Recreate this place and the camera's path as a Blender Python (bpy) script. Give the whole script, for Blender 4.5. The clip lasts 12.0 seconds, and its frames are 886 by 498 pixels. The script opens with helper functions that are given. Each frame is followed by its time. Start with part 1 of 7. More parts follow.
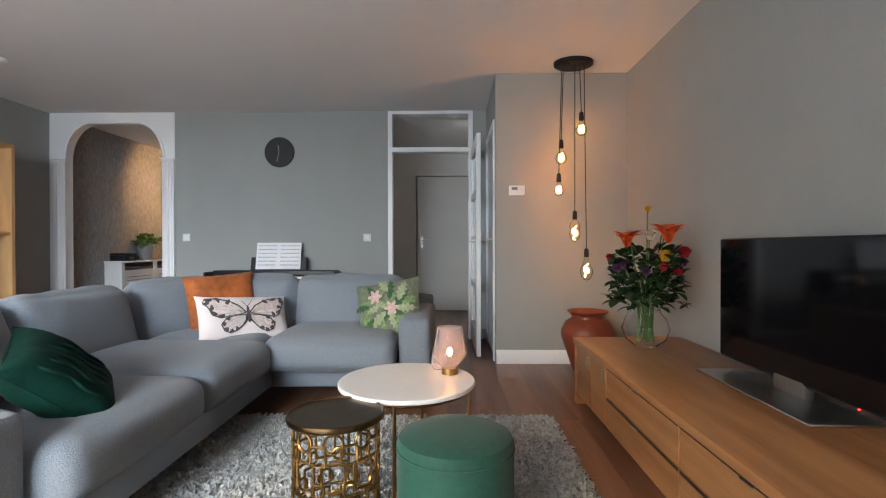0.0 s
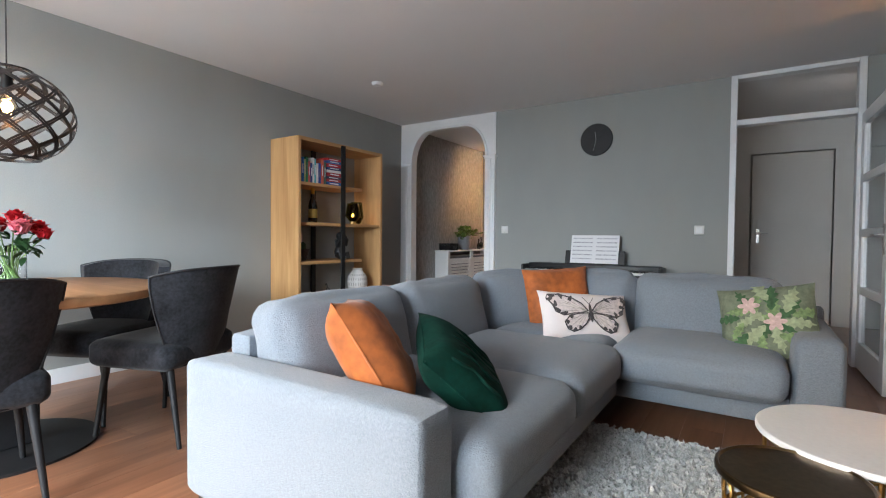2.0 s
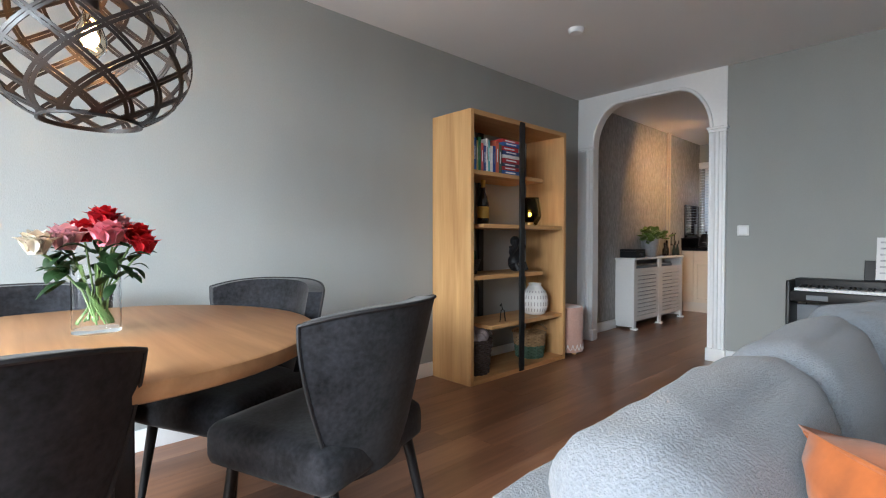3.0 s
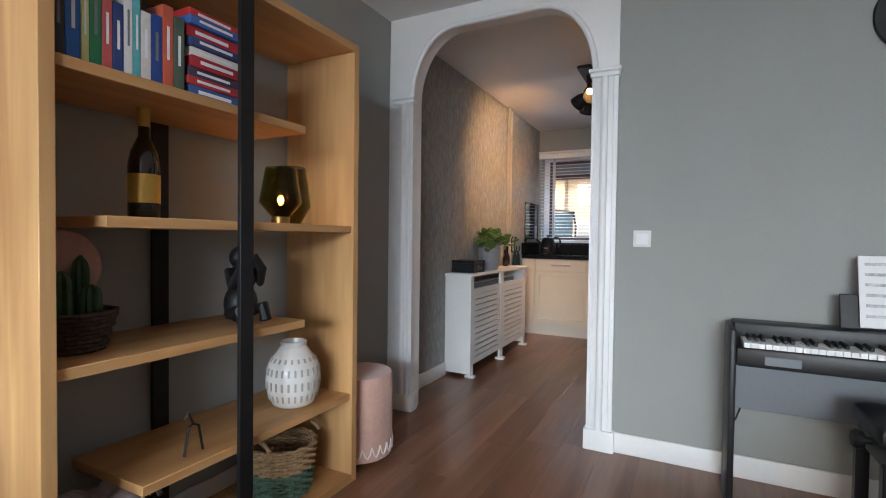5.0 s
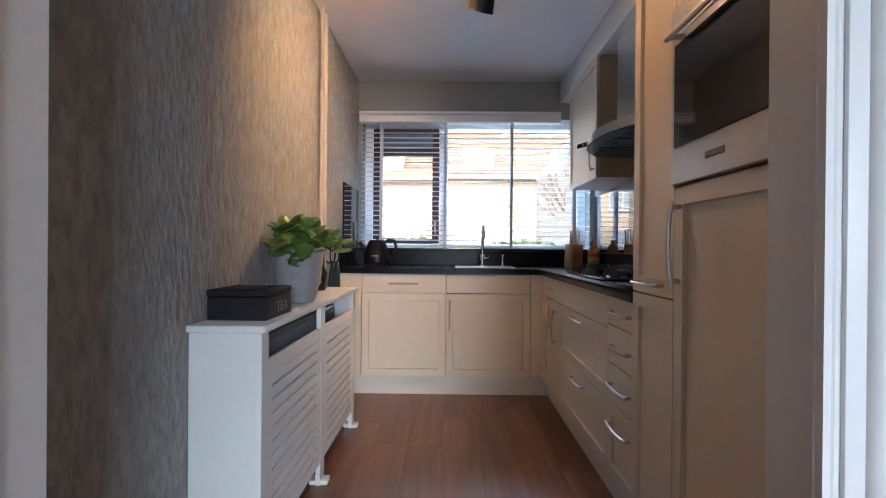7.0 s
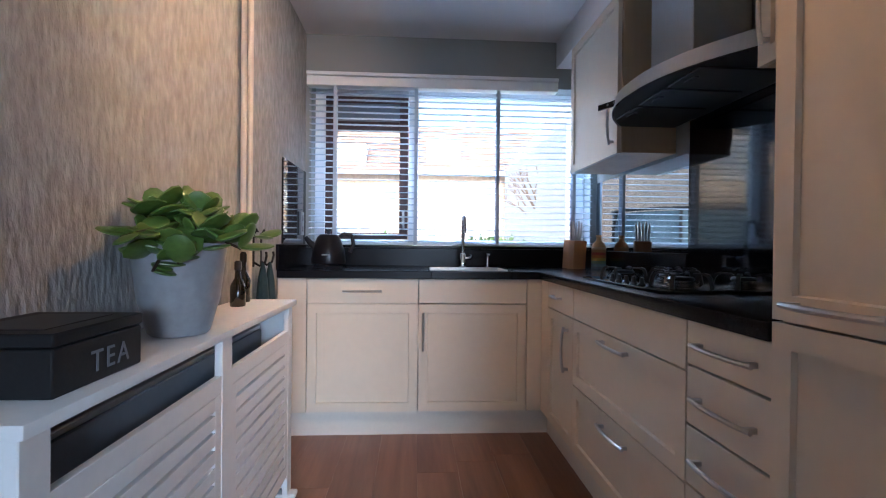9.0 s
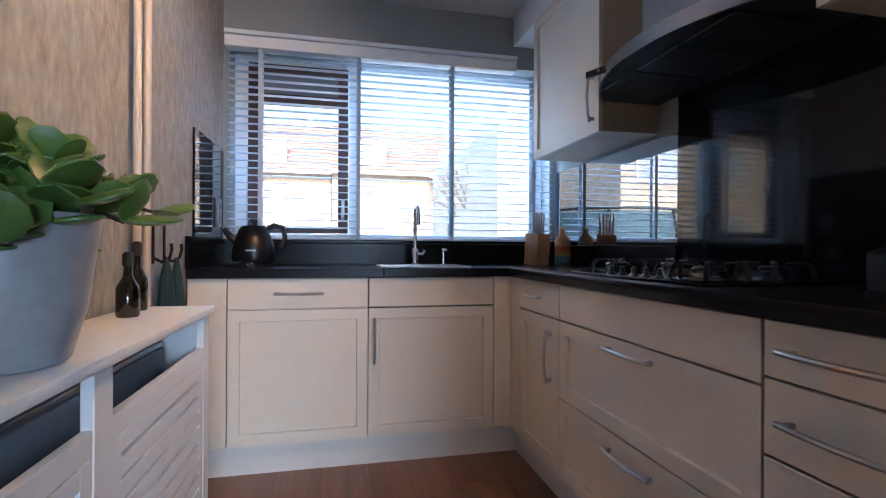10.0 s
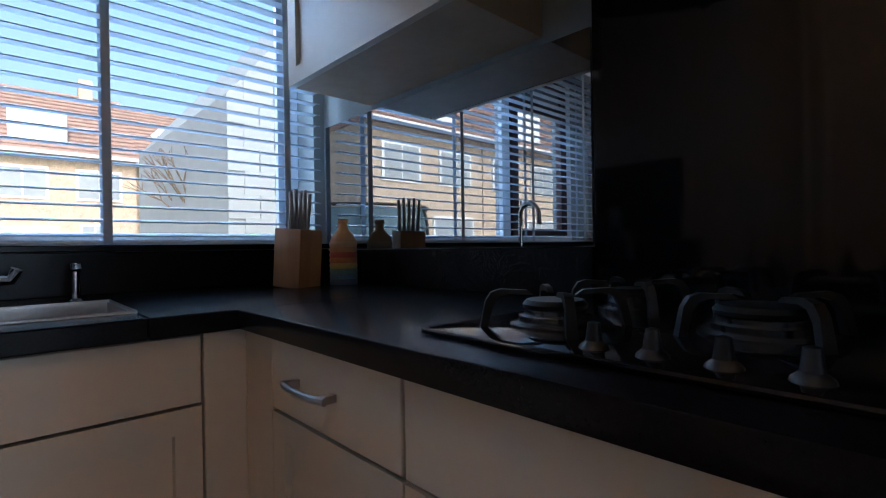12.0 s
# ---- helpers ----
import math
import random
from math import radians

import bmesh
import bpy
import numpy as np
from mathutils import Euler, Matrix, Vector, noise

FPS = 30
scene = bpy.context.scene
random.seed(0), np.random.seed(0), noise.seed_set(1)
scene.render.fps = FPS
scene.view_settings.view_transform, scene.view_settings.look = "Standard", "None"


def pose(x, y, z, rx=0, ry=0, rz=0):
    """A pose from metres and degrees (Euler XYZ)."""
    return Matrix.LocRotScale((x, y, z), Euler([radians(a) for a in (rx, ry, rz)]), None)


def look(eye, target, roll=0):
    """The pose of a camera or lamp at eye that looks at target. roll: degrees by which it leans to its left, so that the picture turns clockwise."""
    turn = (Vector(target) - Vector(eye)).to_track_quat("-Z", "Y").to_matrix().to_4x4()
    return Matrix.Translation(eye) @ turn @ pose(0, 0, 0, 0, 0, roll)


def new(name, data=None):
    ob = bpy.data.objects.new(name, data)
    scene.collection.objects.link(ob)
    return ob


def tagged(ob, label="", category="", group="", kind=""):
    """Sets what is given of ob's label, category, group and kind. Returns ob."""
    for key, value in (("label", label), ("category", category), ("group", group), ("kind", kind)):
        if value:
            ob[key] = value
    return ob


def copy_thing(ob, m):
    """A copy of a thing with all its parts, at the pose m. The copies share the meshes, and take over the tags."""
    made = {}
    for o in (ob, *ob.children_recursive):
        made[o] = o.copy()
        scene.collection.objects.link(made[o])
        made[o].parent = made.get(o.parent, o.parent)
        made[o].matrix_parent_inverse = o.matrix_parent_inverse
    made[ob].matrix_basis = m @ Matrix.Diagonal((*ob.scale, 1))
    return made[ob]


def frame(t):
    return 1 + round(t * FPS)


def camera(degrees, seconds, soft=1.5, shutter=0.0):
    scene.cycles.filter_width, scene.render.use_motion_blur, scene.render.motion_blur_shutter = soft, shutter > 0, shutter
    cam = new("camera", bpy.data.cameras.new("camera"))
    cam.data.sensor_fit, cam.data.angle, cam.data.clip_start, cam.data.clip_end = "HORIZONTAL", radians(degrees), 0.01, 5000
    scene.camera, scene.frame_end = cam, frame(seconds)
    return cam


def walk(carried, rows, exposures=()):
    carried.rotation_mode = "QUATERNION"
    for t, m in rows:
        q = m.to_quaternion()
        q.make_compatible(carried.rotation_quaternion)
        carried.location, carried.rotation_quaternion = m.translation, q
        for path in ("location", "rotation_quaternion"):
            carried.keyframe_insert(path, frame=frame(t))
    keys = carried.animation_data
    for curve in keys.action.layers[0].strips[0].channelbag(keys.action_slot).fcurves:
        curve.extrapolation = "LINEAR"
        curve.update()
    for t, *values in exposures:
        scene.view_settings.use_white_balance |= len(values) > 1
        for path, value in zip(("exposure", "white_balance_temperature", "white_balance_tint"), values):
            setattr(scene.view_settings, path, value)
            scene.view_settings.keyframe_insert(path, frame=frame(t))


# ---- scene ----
cam = camera(85.6, 12.0, soft=1.1)
PATH = [
    (0, (0.335, -0.081, 1.012), (0.298, 1.919, 0.999), -0.1),
    (0.5, (0.448, -0.2, 1.022), (0.018, 1.753, 1.0), 0.1),
    (1, (0.51, -0.213, 1.017), (-0.06, 1.704, 0.992), 0.0),
    (1.5, (0.385, -0.105, 1.012), (-0.339, 1.759, 0.974), 0.5),
    (2, (-0.153, 0.098, 1.024), (-1.245, 1.773, 0.972), 0.5),
    (2.5, (-0.716, 0.346, 1.061), (-2.102, 1.787, 1.003), 0.2),
    (2.7, (-0.993, 0.476, 1.058), (-2.464, 1.83, 1.016), -0.0),
    (3.2, (-1.62, 0.80, 1.03), (-3.059, 2.19, 0.99), 0.0),
    (3.75, (-1.96, 1.23, 1.05), (-3.25, 2.76, 1.01), -0.3),
    (4.3, (-2.054, 1.766, 1.062), (-3.158, 3.433, 1.02), -0.6),
    (4.5, (-2.145, 2.002, 1.075), (-3.182, 3.711, 1.032), -0.4),
    (5, (-2.379, 2.528, 1.103), (-3.29, 4.308, 1.056), 0.7),
    (5.5, (-2.66, 3.087, 1.089), (-3.458, 4.92, 1.048), 0.9),
    (6, (-2.926, 3.628, 1.082), (-3.549, 5.529, 1.062), 0.8),
    (6.5, (-3.138, 4.148, 1.073), (-3.515, 6.112, 1.057), 0.7),
    (7, (-3.306, 4.504, 1.065), (-3.339, 6.504, 1.058), 0.5),
    (7.2, (-3.333, 4.591, 1.047), (-3.305, 6.59, 1.049), 0.8),
    (8.8, (-3.338, 5.147, 1.043), (-3.248, 7.145, 1.033), 0.6),
    (9, (-3.366, 5.294, 1.058), (-3.245, 7.291, 1.043), 0.6),
    (9.5, (-3.447, 5.587, 1.017), (-3.115, 7.559, 1.013), 0.5),
    (10, (-3.486, 5.709, 1.006), (-3.049, 7.66, 1.006), 0.3),
    (10.5, (-3.47, 5.799, 1.0), (-3.009, 7.745, 0.996), 0.3),
    (11, (-3.386, 6.086, 1.036), (-2.84, 8.01, 1.021), 0.3),
    (11.5, (-3.202, 6.485, 1.047), (-2.334, 8.287, 1.036), 0.6),
    (12, (-3.026, 6.915, 1.034), (-1.664, 8.379, 1.027), -0.9),
]
EXPOSURES = [(0, 1.95, 6150, 11), (2, 1.8, 6150, 11), (4.3, 1.9, 6350, 11), (5.8, 2.1, 5950, 11), (7.2, 2.15, 5700, 11), (8.8, 2.25, 5100, 11), (10.5, 2.1, 4950, 10), (11.2, 1.9, 4950, 8), (12, 1.2, 4950, 7)]
walk(cam, [(t, look(eye, target, roll)) for t, eye, target, roll in PATH], EXPOSURES)

# ---- world, sun, large lights ----
world = bpy.data.worlds.new("world")
scene.world = world
world.use_nodes = True
wn = world.node_tree
sky = wn.nodes.new("ShaderNodeTexSky")
sky.sky_type, sky.sun_disc = "NISHITA", False
sky.sun_elevation, sky.sun_rotation = radians(38), radians(200)
sky.air_density, sky.dust_density = 2.0, 10.0
wn.links.new(sky.outputs[0], wn.nodes["Background"].inputs[0])
wn.nodes["Background"].inputs[1].default_value = 0.15
sun = new("sun", bpy.data.lights.new("sun", "SUN"))
sun.data.energy, sun.data.angle, sun.data.color = 0.75, radians(12), (1, 0.95, 0.88)
sun.matrix_world = look((-3, -8, 7), (0, 0, 0))


def window_lamp(name, w, h, watts, color, m):
    ob = new(name, bpy.data.lights.new(name, "AREA"))
    ob.data.shape, ob.data.size, ob.data.size_y = "RECTANGLE", w, h
    ob.data.energy, ob.data.color = watts, color
    ob.matrix_world = m
    return ob


def bulb_lamp(p, watts, color, radius=0.03):
    ob = new("bulb_lamp", bpy.data.lights.new("bulb_lamp", "POINT"))
    ob.data.energy, ob.data.color, ob.data.shadow_soft_size = watts, color, radius
    ob.location = p
    return ob


DAY, WARM = (0.80, 0.92, 1.0), (1.0, 0.48, 0.16)
WX, EX, NY, SY, CZ = -4.11, 1.83, 5.14, -1.75, 2.485
KX, KY = -2.085, 8.60
window_lamp("garden_sky_light", 6.0, 2.6, 760, DAY, look((0.2, -6.2, 3.3), (-2.8, 2.5, 0.9)))
window_lamp("garden_window_light", 3.2, 1.6, 32, DAY, look((-2.2, SY + 0.03, 1.25), (-2.6, 2, 0.75)))
# unseen fill lamp, added to brighten the hall; it has no fixture
window_lamp("hall_fill_light", 0.2, 0.2, 0.5, (1.0, 0.93, 0.85), look((0.74, 5.42, 2.2), (0.1, 7.3, 0.9)))
window_lamp("kitchen_window_sky_light", 2.8, 1.1, 102, (0.68, 0.84, 1.0), look((-3.1, 10.6, 3.6), (-3.1, 7.0, 0.6)))


# ---- materials ----
def mat(name, col, rough=0.6, metal=0.0, vary=0.12, scale=6.0, bump=0.0, bscale=60.0, stretch=(1, 1, 1), coat=0.0, sheen=0.0, per_object=0.0, spec=0.5, bdist=0.004):
    """Principled material with two scales of noise in colour and a fine relief."""
    m = bpy.data.materials.new(name)
    m.use_nodes = True
    nt = m.node_tree
    b = nt.nodes["Principled BSDF"]
    co = nt.nodes.new("ShaderNodeTexCoord")
    mp = nt.nodes.new("ShaderNodeMapping")
    mp.inputs["Scale"].default_value = stretch
    nt.links.new(co.outputs["Object"], mp.inputs[0])
    n1 = nt.nodes.new("ShaderNodeTexNoise")
    n1.inputs["Scale"].default_value, n1.inputs["Detail"].default_value = scale, 5
    n2 = nt.nodes.new("ShaderNodeTexNoise")
    n2.inputs["Scale"].default_value, n2.inputs["Detail"].default_value = bscale, 4
    for n in (n1, n2):
        nt.links.new(mp.outputs[0], n.inputs["Vector"])
    add = nt.nodes.new("ShaderNodeMath")
    add.operation = "ADD"
    nt.links.new(n1.outputs[0], add.inputs[0])
    nt.links.new(n2.outputs[0], add.inputs[1])
    last = add.outputs[0]
    if per_object:
        oi = nt.nodes.new("ShaderNodeObjectInfo")
        ma = nt.nodes.new("ShaderNodeMath")
        ma.operation = "MULTIPLY_ADD"
        ma.inputs[1].default_value = per_object
        nt.links.new(oi.outputs["Random"], ma.inputs[0])
        nt.links.new(last, ma.inputs[2])
        last = ma.outputs[0]
    ramp = nt.nodes.new("ShaderNodeMapRange")
    ramp.inputs[1].default_value, ramp.inputs[2].default_value = 0.6, 1.4 + per_object
    ramp.inputs[3].default_value, ramp.inputs[4].default_value = 1 - vary, 1 + vary
    nt.links.new(last, ramp.inputs[0])
    mix = nt.nodes.new("ShaderNodeVectorMath")
    mix.operation = "SCALE"
    mix.inputs[0].default_value = col
    nt.links.new(ramp.outputs[0], mix.inputs["Scale"])
    nt.links.new(mix.outputs[0], b.inputs["Base Color"])
    b.inputs["Roughness"].default_value, b.inputs["Metallic"].default_value = rough, metal
    b.inputs["Coat Weight"].default_value = coat
    b.inputs["Sheen Weight"].default_value = sheen
    b.inputs["Specular IOR Level"].default_value = spec
    if bump:
        bn = nt.nodes.new("ShaderNodeBump")
        bn.inputs["Strength"].default_value, bn.inputs["Distance"].default_value = bump, bdist
        nt.links.new(n2.outputs[0], bn.inputs["Height"])
        nt.links.new(bn.outputs[0], b.inputs["Normal"])
    return m


def wood(name, dark, light, along="y", rough=0.45, per_object=0.25, scale=1.0):
    """Wood with grain along an axis of the object."""
    m = bpy.data.materials.new(name)
    m.use_nodes = True
    nt = m.node_tree
    b = nt.nodes["Principled BSDF"]
    co = nt.nodes.new("ShaderNodeTexCoord")
    mp = nt.nodes.new("ShaderNodeMapping")
    s = {"x": (1.2, 16, 16), "y": (16, 1.2, 16), "z": (16, 16, 1.2)}[along]
    mp.inputs["Scale"].default_value = [v * scale for v in s]
    oi = nt.nodes.new("ShaderNodeObjectInfo")
    off = nt.nodes.new("ShaderNodeVectorMath")
    off.operation = "MULTIPLY_ADD"
    off.inputs[1].default_value = (1, 1, 1)
    sh = nt.nodes.new("ShaderNodeMath")
    sh.operation = "MULTIPLY"
    sh.inputs[1].default_value = 37 if per_object else 0
    nt.links.new(oi.outputs["Random"], sh.inputs[0])
    nt.links.new(co.outputs["Object"], mp.inputs[0])
    nt.links.new(mp.outputs[0], off.inputs[0])
    nt.links.new(sh.outputs[0], off.inputs[2])
    n1 = nt.nodes.new("ShaderNodeTexNoise")
    n1.inputs["Scale"].default_value, n1.inputs["Detail"].default_value, n1.inputs["Distortion"].default_value = 1.0, 8, 0.8
    n2 = nt.nodes.new("ShaderNodeTexNoise")
    n2.inputs["Scale"].default_value, n2.inputs["Detail"].default_value = 6.0, 6
    nt.links.new(off.outputs[0], n1.inputs["Vector"])
    nt.links.new(off.outputs[0], n2.inputs["Vector"])
    f = nt.nodes.new("ShaderNodeMath")
    f.operation = "MULTIPLY_ADD"
    f.inputs[1].default_value = 0.35
    nt.links.new(n2.outputs[0], f.inputs[0])
    nt.links.new(n1.outputs[0], f.inputs[2])
    g = nt.nodes.new("ShaderNodeMath")
    g.operation = "MULTIPLY_ADD"
    g.inputs[1].default_value = per_object
    nt.links.new(oi.outputs["Random"], g.inputs[0])
    nt.links.new(f.outputs[0], g.inputs[2])
    ramp = nt.nodes.new("ShaderNodeValToRGB")
    ramp.color_ramp.elements[0].position, ramp.color_ramp.elements[1].position = 0.42, 0.95 + per_object * 0.6
    ramp.color_ramp.elements[0].color, ramp.color_ramp.elements[1].color = (*dark, 1), (*light, 1)
    nt.links.new(g.outputs[0], ramp.inputs[0])
    nt.links.new(ramp.outputs[0], b.inputs["Base Color"])
    b.inputs["Roughness"].default_value = rough
    bn = nt.nodes.new("ShaderNodeBump")
    bn.inputs["Strength"].default_value, bn.inputs["Distance"].default_value = 0.15, 0.002
    nt.links.new(n2.outputs[0], bn.inputs["Height"])
    nt.links.new(bn.outputs[0], b.inputs["Normal"])
    return m


def glass(name, col=(1, 1, 1), rough=0.0, ior=1.45, clear=1.0):
    m = bpy.data.materials.new(name)
    m.use_nodes = True
    b = m.node_tree.nodes["Principled BSDF"]
    b.inputs["Base Color"].default_value = (*col, 1)
    b.inputs["Transmission Weight"].default_value = clear
    b.inputs["Roughness"].default_value, b.inputs["IOR"].default_value = rough, ior
    return m


def glow(name, col, strength):
    m = bpy.data.materials.new(name)
    m.use_nodes = True
    b = m.node_tree.nodes["Principled BSDF"]
    b.inputs["Base Color"].default_value = (*col, 1)
    b.inputs["Emission Color"].default_value = (*col, 1)
    b.inputs["Emission Strength"].default_value = strength
    return m


M = {
    "wall": mat("wallpaper_sage", (0.315, 0.326, 0.315), 0.9, vary=0.06, scale=3, bump=0.35, bscale=220, stretch=(1, 1, 0.5), bdist=0.002),
    "wallk": mat("wallpaper_coarse", (0.31, 0.305, 0.295), 0.9, vary=0.30, scale=26, bump=1.0, bscale=48, stretch=(1, 1, 0.42), bdist=0.009),
    "ceil": mat("ceiling_paint", (0.74, 0.73, 0.73), 0.95, vary=0.03, scale=1.5, bump=0.25, bscale=260, bdist=0.002),
    "white": mat("white_paint", (0.78, 0.79, 0.80), 0.4, vary=0.03, scale=4, bump=0.05, bscale=40),
    "whitew": mat("white_cover_paint", (0.72, 0.72, 0.71), 0.5, vary=0.04, scale=5, bump=0.08, bscale=50),
    "hall": mat("hall_paint", (0.72, 0.70, 0.67), 0.9, vary=0.05, scale=3, bump=0.15, bscale=120),
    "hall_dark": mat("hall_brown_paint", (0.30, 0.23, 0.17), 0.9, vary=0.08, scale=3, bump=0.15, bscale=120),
    "plank": wood("laminate_brown", (0.12, 0.050, 0.027), (0.30, 0.145, 0.08), "y", 0.28, 0.10, 0.5),
    "joint": mat("joint_dark", (0.07, 0.036, 0.022), 0.8),
    "oak": wood("light_oak", (0.36, 0.175, 0.06), (0.62, 0.37, 0.16), "z", 0.5, 0.1, 0.5),
    "oaky": wood("light_oak_shelf", (0.36, 0.175, 0.06), (0.60, 0.35, 0.15), "y", 0.5, 0.1, 0.5),
    "teak": wood("honey_oak", (0.24, 0.10, 0.035), (0.46, 0.23, 0.09), "y", 0.38, 0.12, 0.5),
    "table": wood("mango_wood", (0.26, 0.13, 0.055), (0.48, 0.27, 0.13), "x", 0.5, 0.1, 0.5),
    "cream": mat("cream_front", (0.70, 0.62, 0.50), 0.38, vary=0.03, scale=3, bump=0.04, bscale=30),
    "plinth": mat("plinth_cream", (0.66, 0.62, 0.55), 0.5, vary=0.04, scale=3),
    "beech": wood("cabinet_side_beige", (0.50, 0.38, 0.25), (0.62, 0.49, 0.34), "z", 0.5, 0.05, 0.5),
    "granite": mat("black_stone", (0.007, 0.007, 0.009), 0.25, spec=0.18, vary=0.5, scale=180, bump=0.02, bscale=400),
    "blackglass": mat("black_glass_panel", (0.005, 0.005, 0.0065), 0.06, spec=0.4, vary=0.1),
    "steel": mat("brushed_steel", (0.55, 0.54, 0.53), 0.28, 1.0, vary=0.06, scale=20, bump=0.05, bscale=150, stretch=(1, 8, 1)),
    "chrome": mat("chrome", (0.75, 0.75, 0.76), 0.08, 1.0, vary=0.02),
    "black": mat("black_metal", (0.010, 0.010, 0.011), 0.5, 0.0, spec=0.3, vary=0.25, scale=20, bump=0.08, bscale=120),
    "blackp": mat("black_plastic", (0.012, 0.012, 0.014), 0.42, spec=0.35, vary=0.15, scale=20),
    "screen": mat("dark_screen", (0.003, 0.003, 0.004), 0.08, vary=0.05),
    "brass": mat("aged_brass", (0.36, 0.22, 0.075), 0.32, 1.0, vary=0.2, scale=18, bump=0.1, bscale=80),
    "bronze": mat("bronze_tray", (0.15, 0.10, 0.05), 0.3, 1.0, vary=0.25, scale=10, bump=0.06, bscale=60),
    "sofa": mat("grey_woven_fabric", (0.172, 0.196, 0.228), 0.95, vary=0.17, scale=110, bump=1.0, bscale=210, sheen=0.15, bdist=0.004),
    "rust": mat("rust_velvet", (0.33, 0.085, 0.012), 0.75, vary=0.45, scale=7, bump=0.12, bscale=24, sheen=0.12),
    "greenv": mat("dark_green_velvet", (0.001, 0.021, 0.014), 0.8, spec=0.15, vary=0.5, scale=12, bump=0.3, bscale=40, sheen=0.0),
    "pouf": mat("emerald_velvet", (0.006, 0.062, 0.042), 0.75, vary=0.28, scale=6, bump=0.08, bscale=60, sheen=0.1),
    "anthra": mat("anthracite_velvet", (0.015, 0.0155, 0.019), 0.85, spec=0.2, vary=0.9, scale=13, bump=0.15, bscale=70, sheen=0.12),
    "piping": mat("piping_dark", (0.012, 0.012, 0.014), 0.7),
    "darkwood": mat("dark_wood_leg", (0.03, 0.016, 0.011), 0.45, vary=0.2),
    "rug": mat("shaggy_wool", (0.42, 0.425, 0.41), 1.0, vary=0.5, scale=45, bscale=160, sheen=0.3),
    "terra": mat("terracotta_glaze", (0.23, 0.047, 0.017), 0.45, vary=0.3, scale=7, bump=0.15, bscale=50),
    "ceramic": mat("white_ceramic", (0.72, 0.70, 0.67), 0.22, vary=0.05, scale=8),
    # grey that stands for the shade inside the vase's slits
    "slit_shade": mat("slit_shade_grey", (0.38, 0.36, 0.34), 0.8),
    "pink": mat("pink_velvet", (0.50, 0.30, 0.24), 0.8, vary=0.12, scale=8, sheen=0.4),
    "stone": mat("grey_pot_glaze", (0.27, 0.275, 0.29), 0.3, vary=0.2, scale=6, bump=0.05, bscale=40),
    "leaf": mat("jade_leaf", (0.085, 0.150, 0.028), 0.38, vary=0.4, scale=8, per_object=0.5),
    "leafd": mat("dark_leaf", (0.022, 0.065, 0.018), 0.5, vary=0.4, scale=25),
    "stem": mat("green_stem", (0.09, 0.16, 0.04), 0.6, vary=0.2),
    "soil": mat("potting_soil", (0.03, 0.02, 0.014), 1.0, vary=0.4, scale=60, bump=0.5, bscale=90),
    "orange": mat("lily_orange", (0.85, 0.16, 0.03), 0.6, vary=0.2, scale=20),
    "yellow": mat("petal_yellow", (0.80, 0.52, 0.03), 0.6, vary=0.15, scale=20),
    "red": mat("petal_red", (0.60, 0.02, 0.035), 0.6, vary=0.25, scale=20),
    "rose": mat("petal_pink", (0.80, 0.30, 0.36), 0.6, vary=0.15, scale=20),
    "pale_rose": mat("petal_pale_pink", (0.82, 0.52, 0.56), 0.6, vary=0.12, scale=20),
    "pale": mat("petal_white", (0.82, 0.76, 0.66), 0.6, vary=0.1, scale=20),
    "purple": mat("petal_purple", (0.16, 0.05, 0.17), 0.6, vary=0.3, scale=20),
    "paper": mat("paper", (0.78, 0.78, 0.80), 0.8, vary=0.03),
    "ink": mat("ink_grey", (0.18, 0.18, 0.20), 0.8),
    "wicker": mat("seagrass", (0.32, 0.20, 0.10), 0.8, vary=0.35, scale=25, bump=0.4, bscale=90),
    "wickerd": mat("dark_wicker", (0.045, 0.028, 0.022), 0.7, vary=0.4, scale=25, bump=0.4, bscale=90),
    "wickerg": mat("green_seagrass", (0.07, 0.13, 0.09), 0.8, vary=0.35, scale=25, bump=0.4, bscale=90),
    "clear": glass("clear_glass", (1, 1, 1), 0.0, 1.18),
    "pane": glass("window_pane", (1, 1, 1), 0, 1.02),
    "pinkglass": glass("pink_glass", (0.88, 0.77, 0.74), 0.03, 1.12, 0.92),
    "oliveglass": glass("olive_glass", (0.34, 0.32, 0.12), 0.02, 1.3),
    "amberglass": glass("amber_glass", (1.0, 0.88, 0.68), 0.0, 1.1),
    "filament": glow("filament", (1.0, 0.40, 0.09), 18),
    "mirror": mat("smoked_mirror", (0.42, 0.44, 0.47), 0.015, 1.0, vary=0.0),
    "brown": mat("brown_window_frame", (0.055, 0.022, 0.018), 0.45, vary=0.15),
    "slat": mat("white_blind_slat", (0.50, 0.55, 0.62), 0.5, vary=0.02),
    "block": wood("knife_block_wood", (0.30, 0.15, 0.06), (0.46, 0.26, 0.12), "z", 0.5, 0.0, 1.0),
    "cloth": mat("petrol_cloth", (0.013, 0.038, 0.042), 0.9, vary=0.2, scale=20, bump=0.3, bscale=160),
    "gold": mat("gold_label", (0.55, 0.36, 0.08), 0.4, 0.5, vary=0.1),
    "bottle": mat("dark_bottle", (0.012, 0.010, 0.006), 0.08, vary=0.1, coat=0.5),
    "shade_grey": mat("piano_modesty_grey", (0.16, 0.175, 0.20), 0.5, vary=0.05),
}


